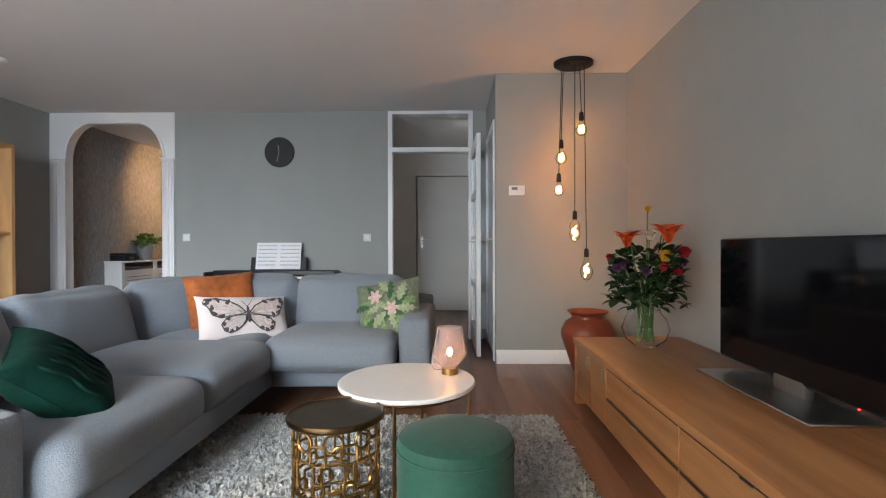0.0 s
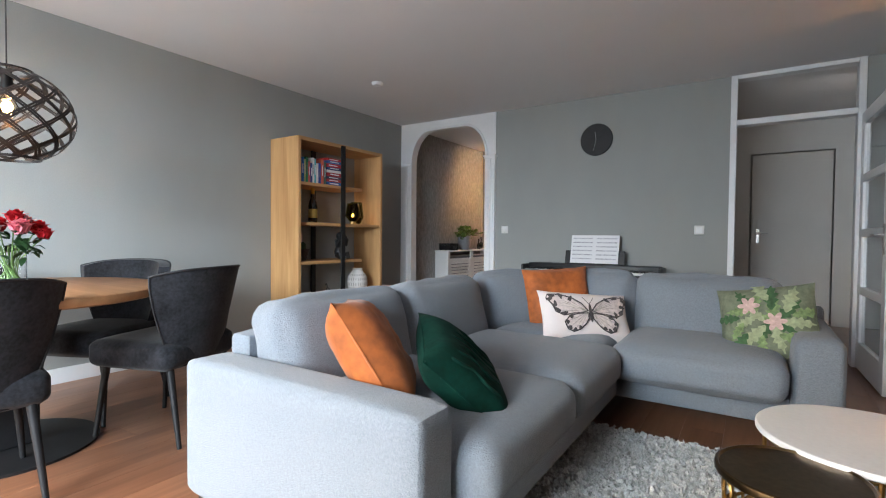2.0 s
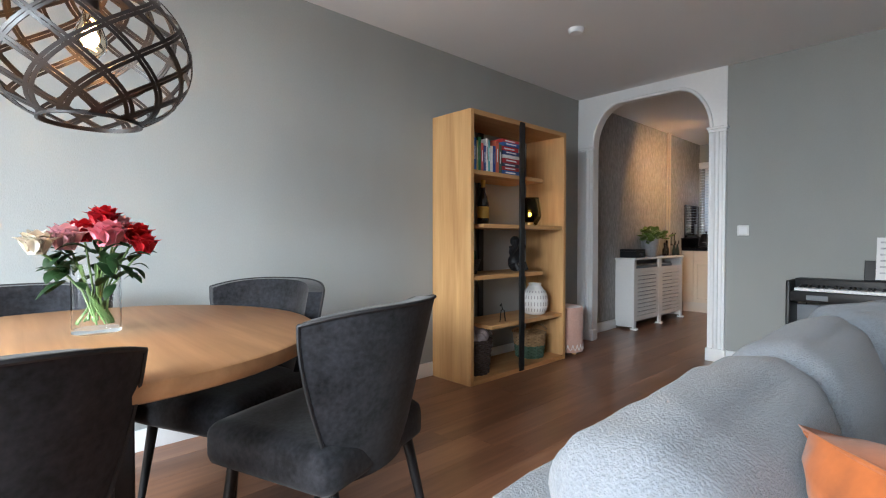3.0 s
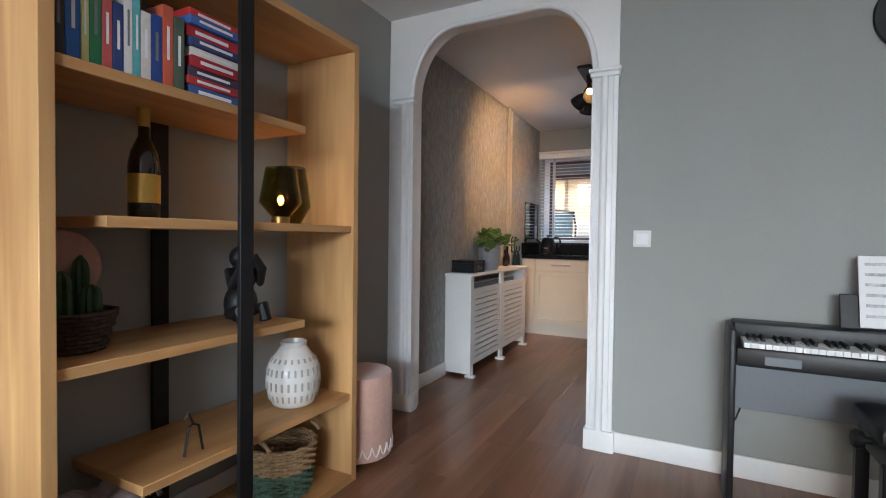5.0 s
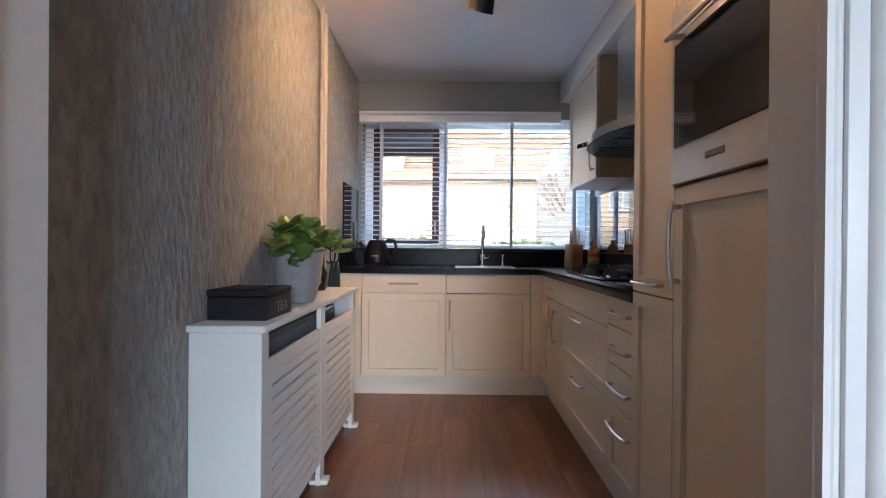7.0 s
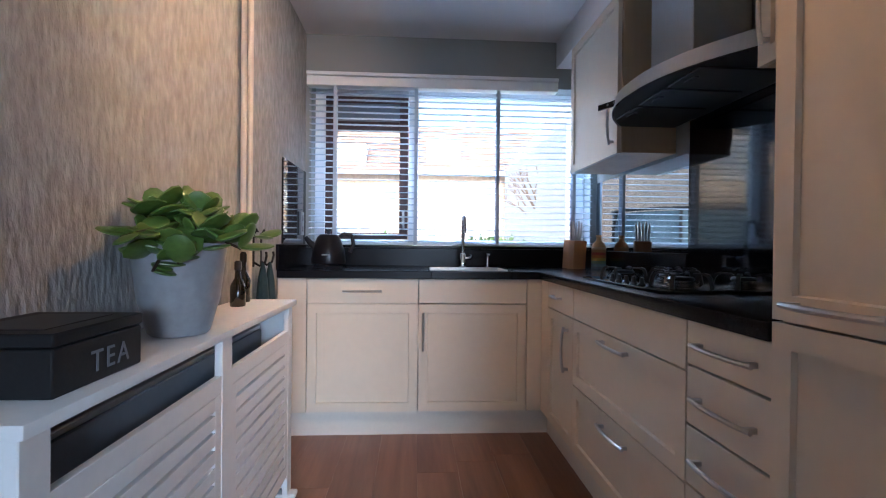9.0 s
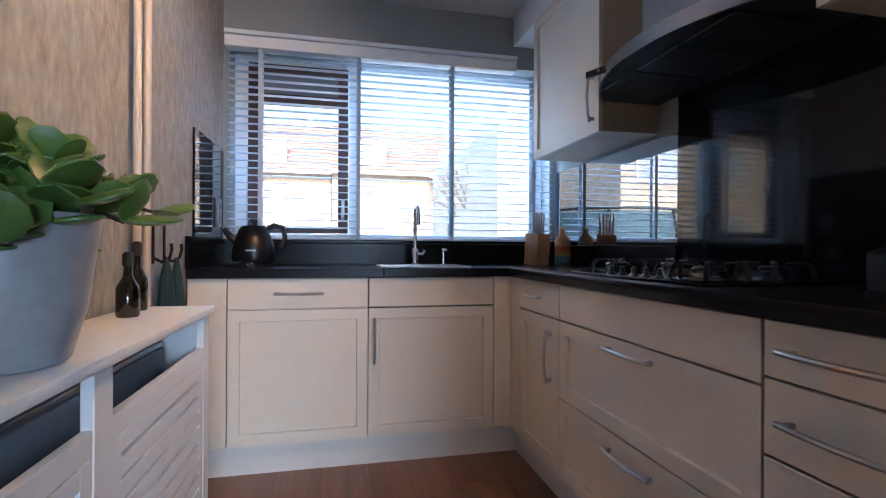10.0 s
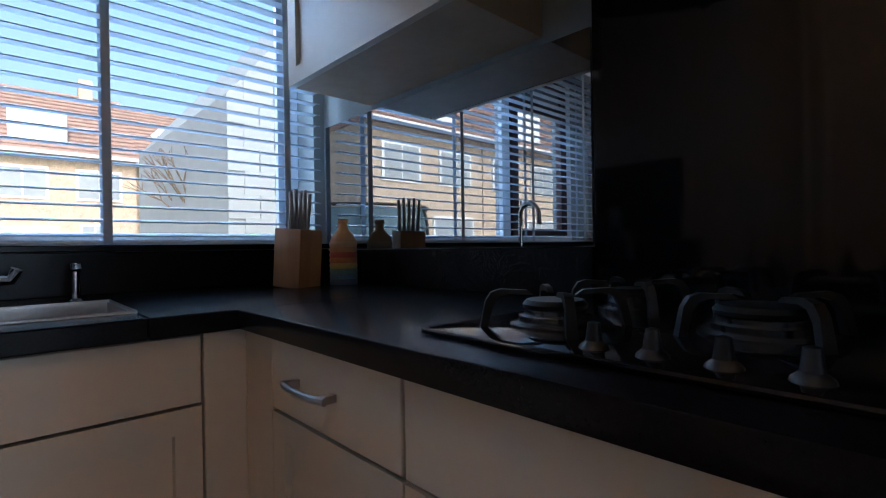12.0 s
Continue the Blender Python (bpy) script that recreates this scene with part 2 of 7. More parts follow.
# ---- mesh helpers ----
def box(bm, x0, y0, z0, x1, y1, z1, bevel=0.0, seg=1):
    made = bmesh.ops.create_cube(bm, size=1, matrix=Matrix.Translation(((x0 + x1) / 2, (y0 + y1) / 2, (z0 + z1) / 2)) @ Matrix.Diagonal((abs(x1 - x0), abs(y1 - y0), abs(z1 - z0), 1)))
    if bevel:
        edges = list({e for v in made["verts"] for e in v.link_edges})
        bmesh.ops.bevel(bm, geom=edges, offset=bevel, segments=seg, profile=0.5, affect="EDGES")
    return bm


def boxed(x0, y0, z0, x1, y1, z1, bevel=0.0, seg=1):
    return box(bmesh.new(), x0, y0, z0, x1, y1, z1, bevel, seg)


def lathe(profile, n=32, bm=None, centre=(0, 0)):
    """A turned solid from (radius, height) pairs."""
    bm = bm or bmesh.new()
    rings = []
    for r, z in profile:
        if r < 1e-5:
            rings.append([bm.verts.new((centre[0], centre[1], z))])
        else:
            rings.append([bm.verts.new((centre[0] + r * math.cos(2 * math.pi * i / n), centre[1] + r * math.sin(2 * math.pi * i / n), z)) for i in range(n)])
    for a, b in zip(rings, rings[1:]):
        for i in range(n):
            j = (i + 1) % n
            q = [a[i % len(a)], a[j % len(a)], b[j % len(b)], b[i % len(b)]]
            q = list(dict.fromkeys(q))
            if len(q) > 2:
                bm.faces.new(q)
    for f in bm.faces:
        f.smooth = True
    return bm


def tube(bm, pts, r, n=8, closed=False, r1=None):
    """A round bar along a line of points, tapering from r to r1."""
    pts = [Vector(p) for p in pts]
    rings, up = [], None
    for i, p in enumerate(pts):
        a = pts[i - 1] if i or closed else p
        c = pts[(i + 1) % len(pts)] if i < len(pts) - 1 or closed else p
        d = (c - a).normalized()
        if up is None:
            up = d.orthogonal().normalized()
        up = (up - d * up.dot(d)).normalized()
        side = d.cross(up)
        k = r + ((r1 if r1 is not None else r) - r) * i / max(1, len(pts) - 1)
        rings.append([bm.verts.new(p + k * (up * math.cos(2 * math.pi * j / n) + side * math.sin(2 * math.pi * j / n))) for j in range(n)])
    pairs = list(zip(rings, rings[1:])) + ([(rings[-1], rings[0])] if closed else [])
    for a, b in pairs:
        for j in range(n):
            bm.faces.new((a[j], a[(j + 1) % n], b[(j + 1) % n], b[j])).smooth = True
    if not closed:
        bm.faces.new(rings[0][::-1])
        bm.faces.new(rings[-1])
    return bm


def tubed(pts, r, n=8, closed=False, r1=None):
    return tube(bmesh.new(), pts, r, n, closed, r1)


def soft(sx, sy, sz, r=0.05, bulge=(0, 0, 0), n=12, wrinkle=0.0, seed=0.0):
    """An upholstered block centred on its origin: rounded edges, faces that swell."""
    bm = bmesh.new()
    bmesh.ops.create_cube(bm, size=2)
    bmesh.ops.subdivide_edges(bm, edges=bm.edges[:], cuts=n, use_grid_fill=True)
    h = Vector((sx / 2, sy / 2, sz / 2))
    for v in bm.verts:
        p = v.co.copy()
        q = Vector([math.copysign(abs(c) ** 0.7, c) * k for c, k in zip(p, h)])
        core = Vector([max(-(k - r), min(k - r, c)) for c, k in zip(q, h)])
        d = q - core
        out = core + (d.normalized() * r if d.length > 1e-6 else d)
        fx, fy, fz = (1 - p.x ** 2), (1 - p.y ** 2), (1 - p.z ** 2)
        out += Vector((p.x * bulge[0] * fy * fz, p.y * bulge[1] * fx * fz, p.z * bulge[2] * fx * fy))
        if wrinkle:
            out += out.normalized() * wrinkle * noise.noise(out * 9 + Vector((seed, seed, seed)))
        v.co = out
    for f in bm.faces:
        f.smooth = True
    bmesh.ops.recalc_face_normals(bm, faces=bm.faces[:])
    return bm


def moved(bm, m):
    bmesh.ops.transform(bm, matrix=m, verts=bm.verts[:])
    return bm


def pillow(w, h, t, n=18, wrinkle=0.004, seed=0.0):
    """A scatter cushion in its own plane (x across, z up), with drawn-out corners."""
    bm = bmesh.new()
    sides = []
    for s in (1, -1):
        grid = []
        for i in range(n + 1):
            row = []
            for j in range(n + 1):
                u, v = 2 * i / n - 1, 2 * j / n - 1
                pin = 1 - 0.07 * (1 - u * u) * (v * v) - 0.0
                pin2 = 1 - 0.07 * (1 - v * v) * (u * u)
                d = ((1 - u ** 4) * (1 - v ** 4)) ** 0.6 * t / 2
                d += wrinkle * noise.noise(Vector((u * 3, v * 3, seed + s))) * (1 - u * u) * (1 - v * v) * 4
                row.append(bm.verts.new((u * w / 2 * pin2, s * d, v * h / 2 * pin)))
            grid.append(row)
        for i in range(n):
            for j in range(n):
                q = (grid[i][j], grid[i + 1][j], grid[i + 1][j + 1], grid[i][j + 1])
                bm.faces.new(q if s < 0 else q[::-1]).smooth = True
    bmesh.ops.remove_doubles(bm, verts=bm.verts[:], dist=0.0005)
    return bm


def merged(bms):
    out = bmesh.new()
    for b in bms:
        me = bpy.data.meshes.new("tmp")
        b.to_mesh(me)
        b.free()
        out.from_mesh(me)
        bpy.data.meshes.remove(me)
    return out


def part(name, bm, material, parent=None, label="", m=None):
    me = bpy.data.meshes.new(name)
    bm.to_mesh(me)
    bm.free()
    for mm in (material if isinstance(material, (list, tuple)) else [material]):
        me.materials.append(mm)
    me.set_sharp_from_angle(angle=radians(38))
    ob = new(name, me)
    ob.parent = parent
    if m is not None:
        ob.matrix_basis = m
    return tagged(ob, label)


def thing(name, m, label, category, group="", kind=""):
    ob = new(name)
    ob.matrix_basis = m
    ob.empty_display_size = 0.1
    return tagged(ob, label, category, group, kind)


def lone(name, bm, material, label, category, m=None, group="", kind=""):
    return tagged(part(name, bm, material, None, "", m), label, category, group, kind)


def struct(name, bm, material, label=""):
    ob = part(name, bm, material)
    return tagged(ob, label, kind="structure")


# ---- structure ----
T = 0.12
struct("wall_west", boxed(WX - T, SY - T, 0, WX, NY, CZ), M["wall"], "sage grey wallpapered side wall")
struct("wall_kitchen_west", boxed(WX - T, NY, 0, WX + 0.003, KY + 0.3, CZ), M["wallk"], "coarse grey textured wallpaper in the kitchen")
struct("wall_east", boxed(EX, SY - T, 0, EX + T, 4.03, CZ), M["wall"], "sage grey wall behind the television")
struct("wall_north", merged([boxed(-2.71, NY, 0, -0.36, NY + 0.1, CZ), boxed(0.565, NY, 0, 0.71, NY + 0.1, CZ)]), M["wall"], "sage grey wall behind the piano")
struct("wall_closet", merged([boxed(0.71, 4.03, 0, EX + T, 4.13, CZ), boxed(0.71, 4.13, 0, 0.81, 4.17, CZ), boxed(0.71, 4.93, 0, 0.81, NY + 0.1, CZ), boxed(0.71, 4.17, 2.08, 0.81, 4.93, CZ)]), M["wall"], "sage grey projecting closet wall")
struct("wall_south", merged([boxed(WX - T, SY - T, 0, EX + T, SY, 0.35), boxed(WX - T, SY - T, 2.25, EX + T, SY, CZ), boxed(WX - T, SY - T, 0.35, -3.9, SY, 2.25), boxed(-0.5, SY - T, 0.35, EX + T, SY, 2.25)]), M["wall"])
struct("wall_kitchen_east", boxed(KX, NY + 0.1, 0, KX + T, KY + 0.3, CZ), M["wall"])
struct("wall_kitchen_north", merged([boxed(WX, KY, 0, KX, KY + 0.28, 1.045), boxed(WX, KY, 2.16, KX, KY + 0.28, CZ), boxed(WX, KY, 1.045, -4.07, KY + 0.28, 2.16), boxed(-2.13, KY, 1.045, KX, KY + 0.28, 2.16)]), M["wall"], "grey wall round the kitchen window")
struct("ceiling", boxed(WX - T, SY - T, CZ, EX + T, KY + 0.3, CZ + 0.15), M["ceil"], "white sprayed plaster ceiling")
floor = struct("floor", boxed(WX - T, SY - T, -0.2, EX + T, KY + 0.28, -0.012), M["joint"], "brown oak laminate floor")
# hall behind the open door
struct("wall_hall_back", boxed(-0.75, 7.47, 0, 0.95, 7.55, CZ), M["hall"])
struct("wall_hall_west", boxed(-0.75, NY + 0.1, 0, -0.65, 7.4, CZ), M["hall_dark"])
struct("wall_hall_east", boxed(0.85, NY + 0.1, 0, 0.95, 7.4, CZ), M["hall"])
struct("wall_hall_north", merged([boxed(-0.65, 7.35, 0, -0.22, 7.45, CZ), boxed(0.62, 7.35, 0, 0.85, 7.45, CZ), boxed(-0.22, 7.35, 2.1, 0.62, 7.45, CZ)]), M["hall"])


def arch():
    """White arched opening between living room and kitchen, with fluted pilasters."""
    x0, x1, o0, o1, zs, zt = WX + 0.002, -2.71, -3.935, -2.825, 1.97, 2.375
    bm = bmesh.new()
    rx, ya, yb = 0.30, NY - 0.012, NY + 0.1
    line = [(o0, 0), (o0, zs)]
    line += [(o0 + rx - rx * math.cos(a), zs + (zt - zs) * math.sin(a)) for a in [math.pi / 2 * i / 10 for i in range(1, 11)]]
    line += [(o1 - rx + rx * math.sin(a), zs + (zt - zs) * math.cos(a)) for a in [math.pi / 2 * i / 10 for i in range(0, 11)]]
    line += [(o1, 0)]
    outer = [(x0, 0), (x0, zs)] + [(x0 + (x1 - x0) * i / 20, CZ - 0.001) for i in range(0, 21)] + [(x1, 0)]
    outer[2:23] = [(x0 + (x1 - x0) * (p[0] - o0) / (o1 - o0), CZ - 0.001) for p in line[2:23]]
    rows = []
    for (a, c), (d, e) in zip(line, outer):
        rows.append([bm.verts.new((a, ya, c)), bm.verts.new((d, ya, e)), bm.verts.new((d, yb, e)), bm.verts.new((a, yb, c))])
    for p, q in zip(rows, rows[1:]):
        for k in range(4):
            bm.faces.new((p[k], p[(k + 1) % 4], q[(k + 1) % 4], q[k]))
    bmesh.ops.recalc_face_normals(bm, faces=bm.faces[:])
    base = thing("arch_trim", pose(0, 0, 0), "white painted arched surround with moulded pilasters", "archway", kind="structure")
    part("arch_panel", bm, M["white"], base)
    for xa, xb in ((o0 - 0.12, o0 + 0.015), (o1 - 0.015, o1 + 0.115)):
        pil = bmesh.new()
        box(pil, xa, ya - 0.02, 0.10, xb, ya, zs - 0.03)
        w = (xb - xa)
        box(pil, xa + w * 0.16, ya - 0.028, 0.11, xb - w * 0.16, ya - 0.018, zs - 0.03, 0.004, 2)
        tube(pil, [(xa + w * 0.5, ya - 0.024, 0.11), (xa + w * 0.5, ya - 0.024, zs - 0.03)], w * 0.15, 12)
        part("pilaster", pil, M["white"], base)
        part("pilaster_base", boxed(xa - 0.012, ya - 0.035, 0, xb + 0.012, ya + 0.05, 0.11, 0.006, 2), M["white"], base)
        cap = bmesh.new()
        box(cap, xa - 0.008, ya - 0.034, zs - 0.03, xb + 0.008, ya + 0.02, zs - 0.005, 0.006, 2)
        box(cap, xa - 0.016, ya - 0.042, zs - 0.005, xb + 0.016, ya + 0.02, zs + 0.015, 0.006, 2)
        part("pilaster_capital", cap, M["white"], base)
    bead = [(a, ya - 0.006, c) for a, c in line[1:24]]
    part("arch_moulding", tubed(bead, 0.016, 8), M["white"], base)


arch()


def skirting(name, x0, y0, x1, y1, h=0.105):
    bm = boxed(x0, y0, 0, x1, y1, h, 0.004, 2)
    struct(name, bm, M["white"], "white painted skirting board")


skirting("baseboard", WX, SY, WX + 0.015, NY - 0.06)
skirting("baseboard", -2.72, NY - 0.015, -0.36, NY)
skirting("baseboard", 0.715, 4.015, EX, 4.03, 0.12)
skirting("baseboard", EX - 0.015, SY, EX, 4.01)
skirting("baseboard", WX + 0.003, NY + 0.11, WX + 0.018, 5.95)
skirting("baseboard", 0.60, NY - 0.015, 0.71, NY)


def hall_door():
    """Door frame with glazed transom, and a glazed leaf that stands open."""
    d = thing("door_1", pose(0, 0, 0), "white glazed door standing open in a frame with a glass transom", "door", kind="structure")
    x0, x1, ya, yb = -0.36, 0.565, NY - 0.02, NY + 0.1
    fr = bmesh.new()
    box(fr, x0, ya, 0, x0 + 0.05, yb, CZ - 0.003, 0.003)
    box(fr, x1 - 0.05, ya, 0, x1, yb, CZ - 0.003, 0.003)
    box(fr, x0 + 0.05, ya, 2.035, x1 - 0.05, yb, 2.085, 0.003)
    box(fr, x0 + 0.05, ya, CZ - 0.04, x1 - 0.05, yb, CZ - 0.003, 0.003)
    part("door_frame", fr, M["white"], d)
    p = part("transom_pane", boxed(x0 + 0.05, NY + 0.04, 2.085, x1 - 0.05, NY + 0.046, CZ - 0.04), M["clear"], d)
    p.visible_shadow = False
    h = part("door_leaf", bmesh.new(), M["white"], d, "white leaf with six glass panes", pose(0.56, NY - 0.02, 0, 0, 0, 1.0))
    bm = bmesh.new()
    L = -0.89
    xs = (-0.02, 0.02)
    box(bm, xs[0], L, 0.012, xs[1], L + 0.10, 2.03, 0.003)
    box(bm, xs[0], -0.10, 0.012, xs[1], 0, 2.03, 0.003)
    for a, c in ((0.012, 0.22), (0.60, 0.66), (1.05, 1.11), (1.48, 1.54), (1.93, 2.03)):
        box(bm, xs[0], L + 0.10, a, xs[1], -0.10, c, 0.003)
    bm.to_mesh(h.data)
    bm.free()
    for a, c in ((0.22, 0.60), (0.66, 1.05), (1.11, 1.48), (1.54, 1.93)):
        q = part("door_pane", boxed(-0.003, L + 0.10, a, 0.003, -0.10, c), M["clear"], h)
        q.visible_shadow = False
    for s in (-1, 1):
        hb = bmesh.new()
        box(hb, s * 0.02, L + 0.03, 0.93, s * 0.028, L + 0.07, 1.13, 0.003)
        tube(hb, [(s * 0.028, L + 0.05, 1.06), (s * 0.065, L + 0.05, 1.06), (s * 0.068, L + 0.16, 1.06)], 0.009)
        part("door_handle", hb, M["steel"], h, "brushed steel lever handle")
    d2 = thing("door_2", pose(0, 0, 0), "white closed closet door in the projecting wall", "door", kind="structure")
    fr = bmesh.new()
    box(fr, 0.695, 4.12, 0, 0.80, 4.175, 2.12, 0.003)
    box(fr, 0.695, 4.925, 0, 0.80, 4.98, 2.12, 0.003)
    box(fr, 0.695, 4.175, 2.07, 0.80, 4.925, 2.12, 0.003)
    part("door_frame", fr, M["white"], d2)
    part("door_leaf", boxed(0.715, 4.178, 0.01, 0.755, 4.922, 2.067, 0.003), M["white"], d2)
    hb = boxed(0.705, 4.21, 0.95, 0.715, 4.25, 1.15, 0.003)
    tube(hb, [(0.71, 4.23, 1.07), (0.665, 4.23, 1.07), (0.662, 4.34, 1.07)], 0.009)
    part("door_handle", hb, M["steel"], d2, "brushed steel lever handle")
    d3 = thing("door_3", pose(0, 0, 0), "pale grey closed door at the end of the hall", "door", kind="structure")
    part("door_leaf", boxed(-0.20, 7.33, 0.01, 0.60, 7.37, 2.08, 0.004), M["hall"], d3)
    hb = boxed(-0.15, 7.32, 0.98, -0.11, 7.33, 1.15, 0.003)
    tube(hb, [(-0.13, 7.32, 1.10), (-0.13, 7.28, 1.10), (-0.02, 7.28, 1.10)], 0.009)
    part("door_handle", hb, M["steel"], d3)


hall_door()
lone("wall_box", boxed(-0.65, 6.2, 1.35, -0.60, 6.5, 1.75, 0.01, 2), M["blackp"], "dark box mounted on the brown hall wall", "meter box")


# ---- living room ----
def sofa():
    s = thing("corner_sofa", pose(0, 0, 0), "light grey woven fabric corner sofa with loose back cushions", "sofa")
    f = M["sofa"]
    part("arm", moved(soft(1.07, 0.18, 0.50, 0.035, (0.0, 0.004, 0.006)), pose(-1.37, 1.13, 0.32)), f, s)
    part("arm", moved(soft(0.20, 0.88, 0.50, 0.045, (0.004, 0.0, 0.006)), pose(0.105, 3.27, 0.32)), f, s)
    part("back_frame", moved(soft(0.13, 1.95, 0.50, 0.03), pose(-1.84, 2.20, 0.39)), f, s)
    part("back_frame", moved(soft(0.66, 0.13, 0.50, 0.03), pose(-1.66, 3.41, 0.39, 0, 0, 57)), f, s)
    part("back_frame", moved(soft(1.68, 0.13, 0.50, 0.03), pose(-0.65, 3.64, 0.39)), f, s)
    part("seat_base", boxed(-1.80, 1.22, 0.13, -0.79, 3.10, 0.27, 0.02, 2), f, s)
    part("seat_base", boxed(-1.45, 2.88, 0.13, 0.005, 3.57, 0.268, 0.02, 2), f, s)
    for y, ly, k in ((1.61, 0.77, 0), (2.38, 0.76, 1)):
        part("seat_cushion", moved(soft(1.02, ly, 0.20, 0.07, (0.01, 0.0, 0.022), 14, 0.006, k), pose(-1.24, y, 0.355)), f, s)
    part("seat_cushion", moved(soft(0.72, 0.72, 0.20, 0.07, (0.0, 0.01, 0.02), 14, 0.006, 5), pose(-1.18, 3.10, 0.355)), f, s)
    part("seat_cushion", moved(soft(0.80, 0.78, 0.20, 0.07, (0.0, 0.02, 0.024), 14, 0.006, 3), pose(-0.405, 3.11, 0.36)), f, s)
    for y, ly, k in ((1.60, 0.76, 7), (2.37, 0.78, 8)):
        part("back_cushion", moved(soft(0.22, ly, 0.44, 0.085, (0.045, 0.0, 0.012), 14, 0.014, k), pose(-1.66, y, 0.555, 0, -14, 0)), f, s)
    part("back_cushion", moved(soft(0.22, 0.62, 0.44, 0.085, (0.045, 0, 0.012), 14, 0.014, 9), pose(-1.54, 3.14, 0.57, 0, -13, -33)), f, s)
    part("back_cushion", moved(soft(0.62, 0.22, 0.44, 0.085, (0, 0.045, 0.012), 14, 0.014, 10), pose(-1.10, 3.44, 0.575, -13, 0, 0)), f, s)
    part("back_cushion", moved(soft(0.80, 0.22, 0.44, 0.085, (0, 0.045, 0.012), 14, 0.014, 11), pose(-0.40, 3.44, 0.575, -13, 0, 0)), f, s)
    for x, y, dx, dy in ((-1.83, 1.13, -0.03, -0.02), (-0.92, 1.13, 0.02, -0.02), (0.1, 2.95, 0.02, -0.02), (0.1, 3.6, 0.02, 0.02), (-1.45, 3.58, -0.02, 0.02)):
        bm = bmesh.new()
        for z, k, o in ((0.14, 0.045, 0), (0.0, 0.024, 1)):
            for a, b in ((-1, -1), (1, -1), (1, 1), (-1, 1)):
                bm.verts.new((x + dx * o + a * k, y + dy * o + b * k, z))
        v = list(bm.verts)
        bm.faces.new(v[0:4][::-1]), bm.faces.new(v[4:8])
        for i in range(4):
            bm.faces.new((v[i], v[(i + 1) % 4], v[4 + (i + 1) % 4], v[4 + i]))
        bmesh.ops.recalc_face_normals(bm, faces=bm.faces[:])
        part("leg", bm, M["darkwood"], s, "dark tapered wooden leg")


sofa()


M["leaf_print"] = mat("leaf_print_base", (0.15, 0.17, 0.115), 0.9, vary=0.3, scale=20)
M["offwhite"] = mat("offwhite_cotton", (0.66, 0.60, 0.585), 0.9, vary=0.05, scale=8, bump=0.1, bscale=200)


def cushion(label, material, w, h, t, m, seed=0.0):
    c = thing("cushion", m, label, "cushion")
    part("cover", pillow(w, h, t, seed=seed), material, c)
    pts = [(-w / 2 + 0.01, 0, -h / 2 + 0.01), (0, 0, -h / 2 * 0.93), (w / 2 - 0.01, 0, -h / 2 + 0.01), (w / 2 * 0.93, 0, 0), (w / 2 - 0.01, 0, h / 2 - 0.01), (0, 0, h / 2 * 0.93), (-w / 2 + 0.01, 0, h / 2 - 0.01), (-w / 2 * 0.93, 0, 0)]
    part("piping", tubed(pts, 0.004, 6, True), material, c)
    return c


cushion("rust orange velvet cushion leaning in the sofa corner by the arm", M["rust"], 0.47, 0.45, 0.20, pose(-1.30, 1.40, 0.60, -32, 6, 128), 1)
green = cushion("dark green velvet cushion with stitched pleats", M["greenv"], 0.46, 0.40, 0.17, pose(-1.03, 1.56, 0.545, -46, -10, 128), 2)
cushion("rust orange velvet cushion behind a butterfly cushion", M["rust"], 0.46, 0.42, 0.15, pose(-1.24, 3.18, 0.62, -18, -3, 42), 3)
bfly = cushion("white cushion printed with a dark butterfly", M["offwhite"], 0.58, 0.32, 0.13, pose(-1.00, 2.97, 0.545, -30, 4, 43), 4)
leafy = cushion("cushion printed with green tropical leaves", M["leaf_print"], 0.45, 0.40, 0.15, pose(-0.09, 3.13, 0.585, -22, -10, -8), 5)
for i in range(7):
    u = -0.17 + i * 0.057
    pts = [(u + 0.012 * math.sin(k), -0.5 * 0.17 * ((1 - (2 * u / 0.46) ** 4) * (1 - (k / 8) ** 4)) ** 0.6 - 0.002, k * 0.02) for k in range(-8, 9)]
    part("pleat", tubed(pts, 0.006, 6), M["greenv"], green)


def on_pillow(u, v, w, h, t, lift=0.003):
    return (u, -t / 2 * max(0, (1 - (2 * u / w) ** 4) * (1 - (2 * v / h) ** 4)) ** 0.6 - lift - 0.004, v)


def petal_patch(pts, w, h, t):
    bm = bmesh.new()
    c = (sum(p[0] for p in pts) / len(pts), sum(p[1] for p in pts) / len(pts))
    rings = []
    for k in (1.0, 0.66, 0.33):
        rings.append([bm.verts.new(on_pillow(c[0] + (x - c[0]) * k, c[1] + (y - c[1]) * k, w, h, t)) for x, y in pts])
    mid = bm.verts.new(on_pillow(*c, w, h, t))
    n = len(pts)
    for a, b in zip(rings, rings[1:]):
        for i in range(n):
            bm.faces.new((a[i], a[(i + 1) % n], b[(i + 1) % n], b[i]))
    for i in range(n):
        bm.faces.new((rings[-1][i], rings[-1][(i + 1) % n], mid))
    bmesh.ops.recalc_face_normals(bm, faces=bm.faces[:])
    return bm


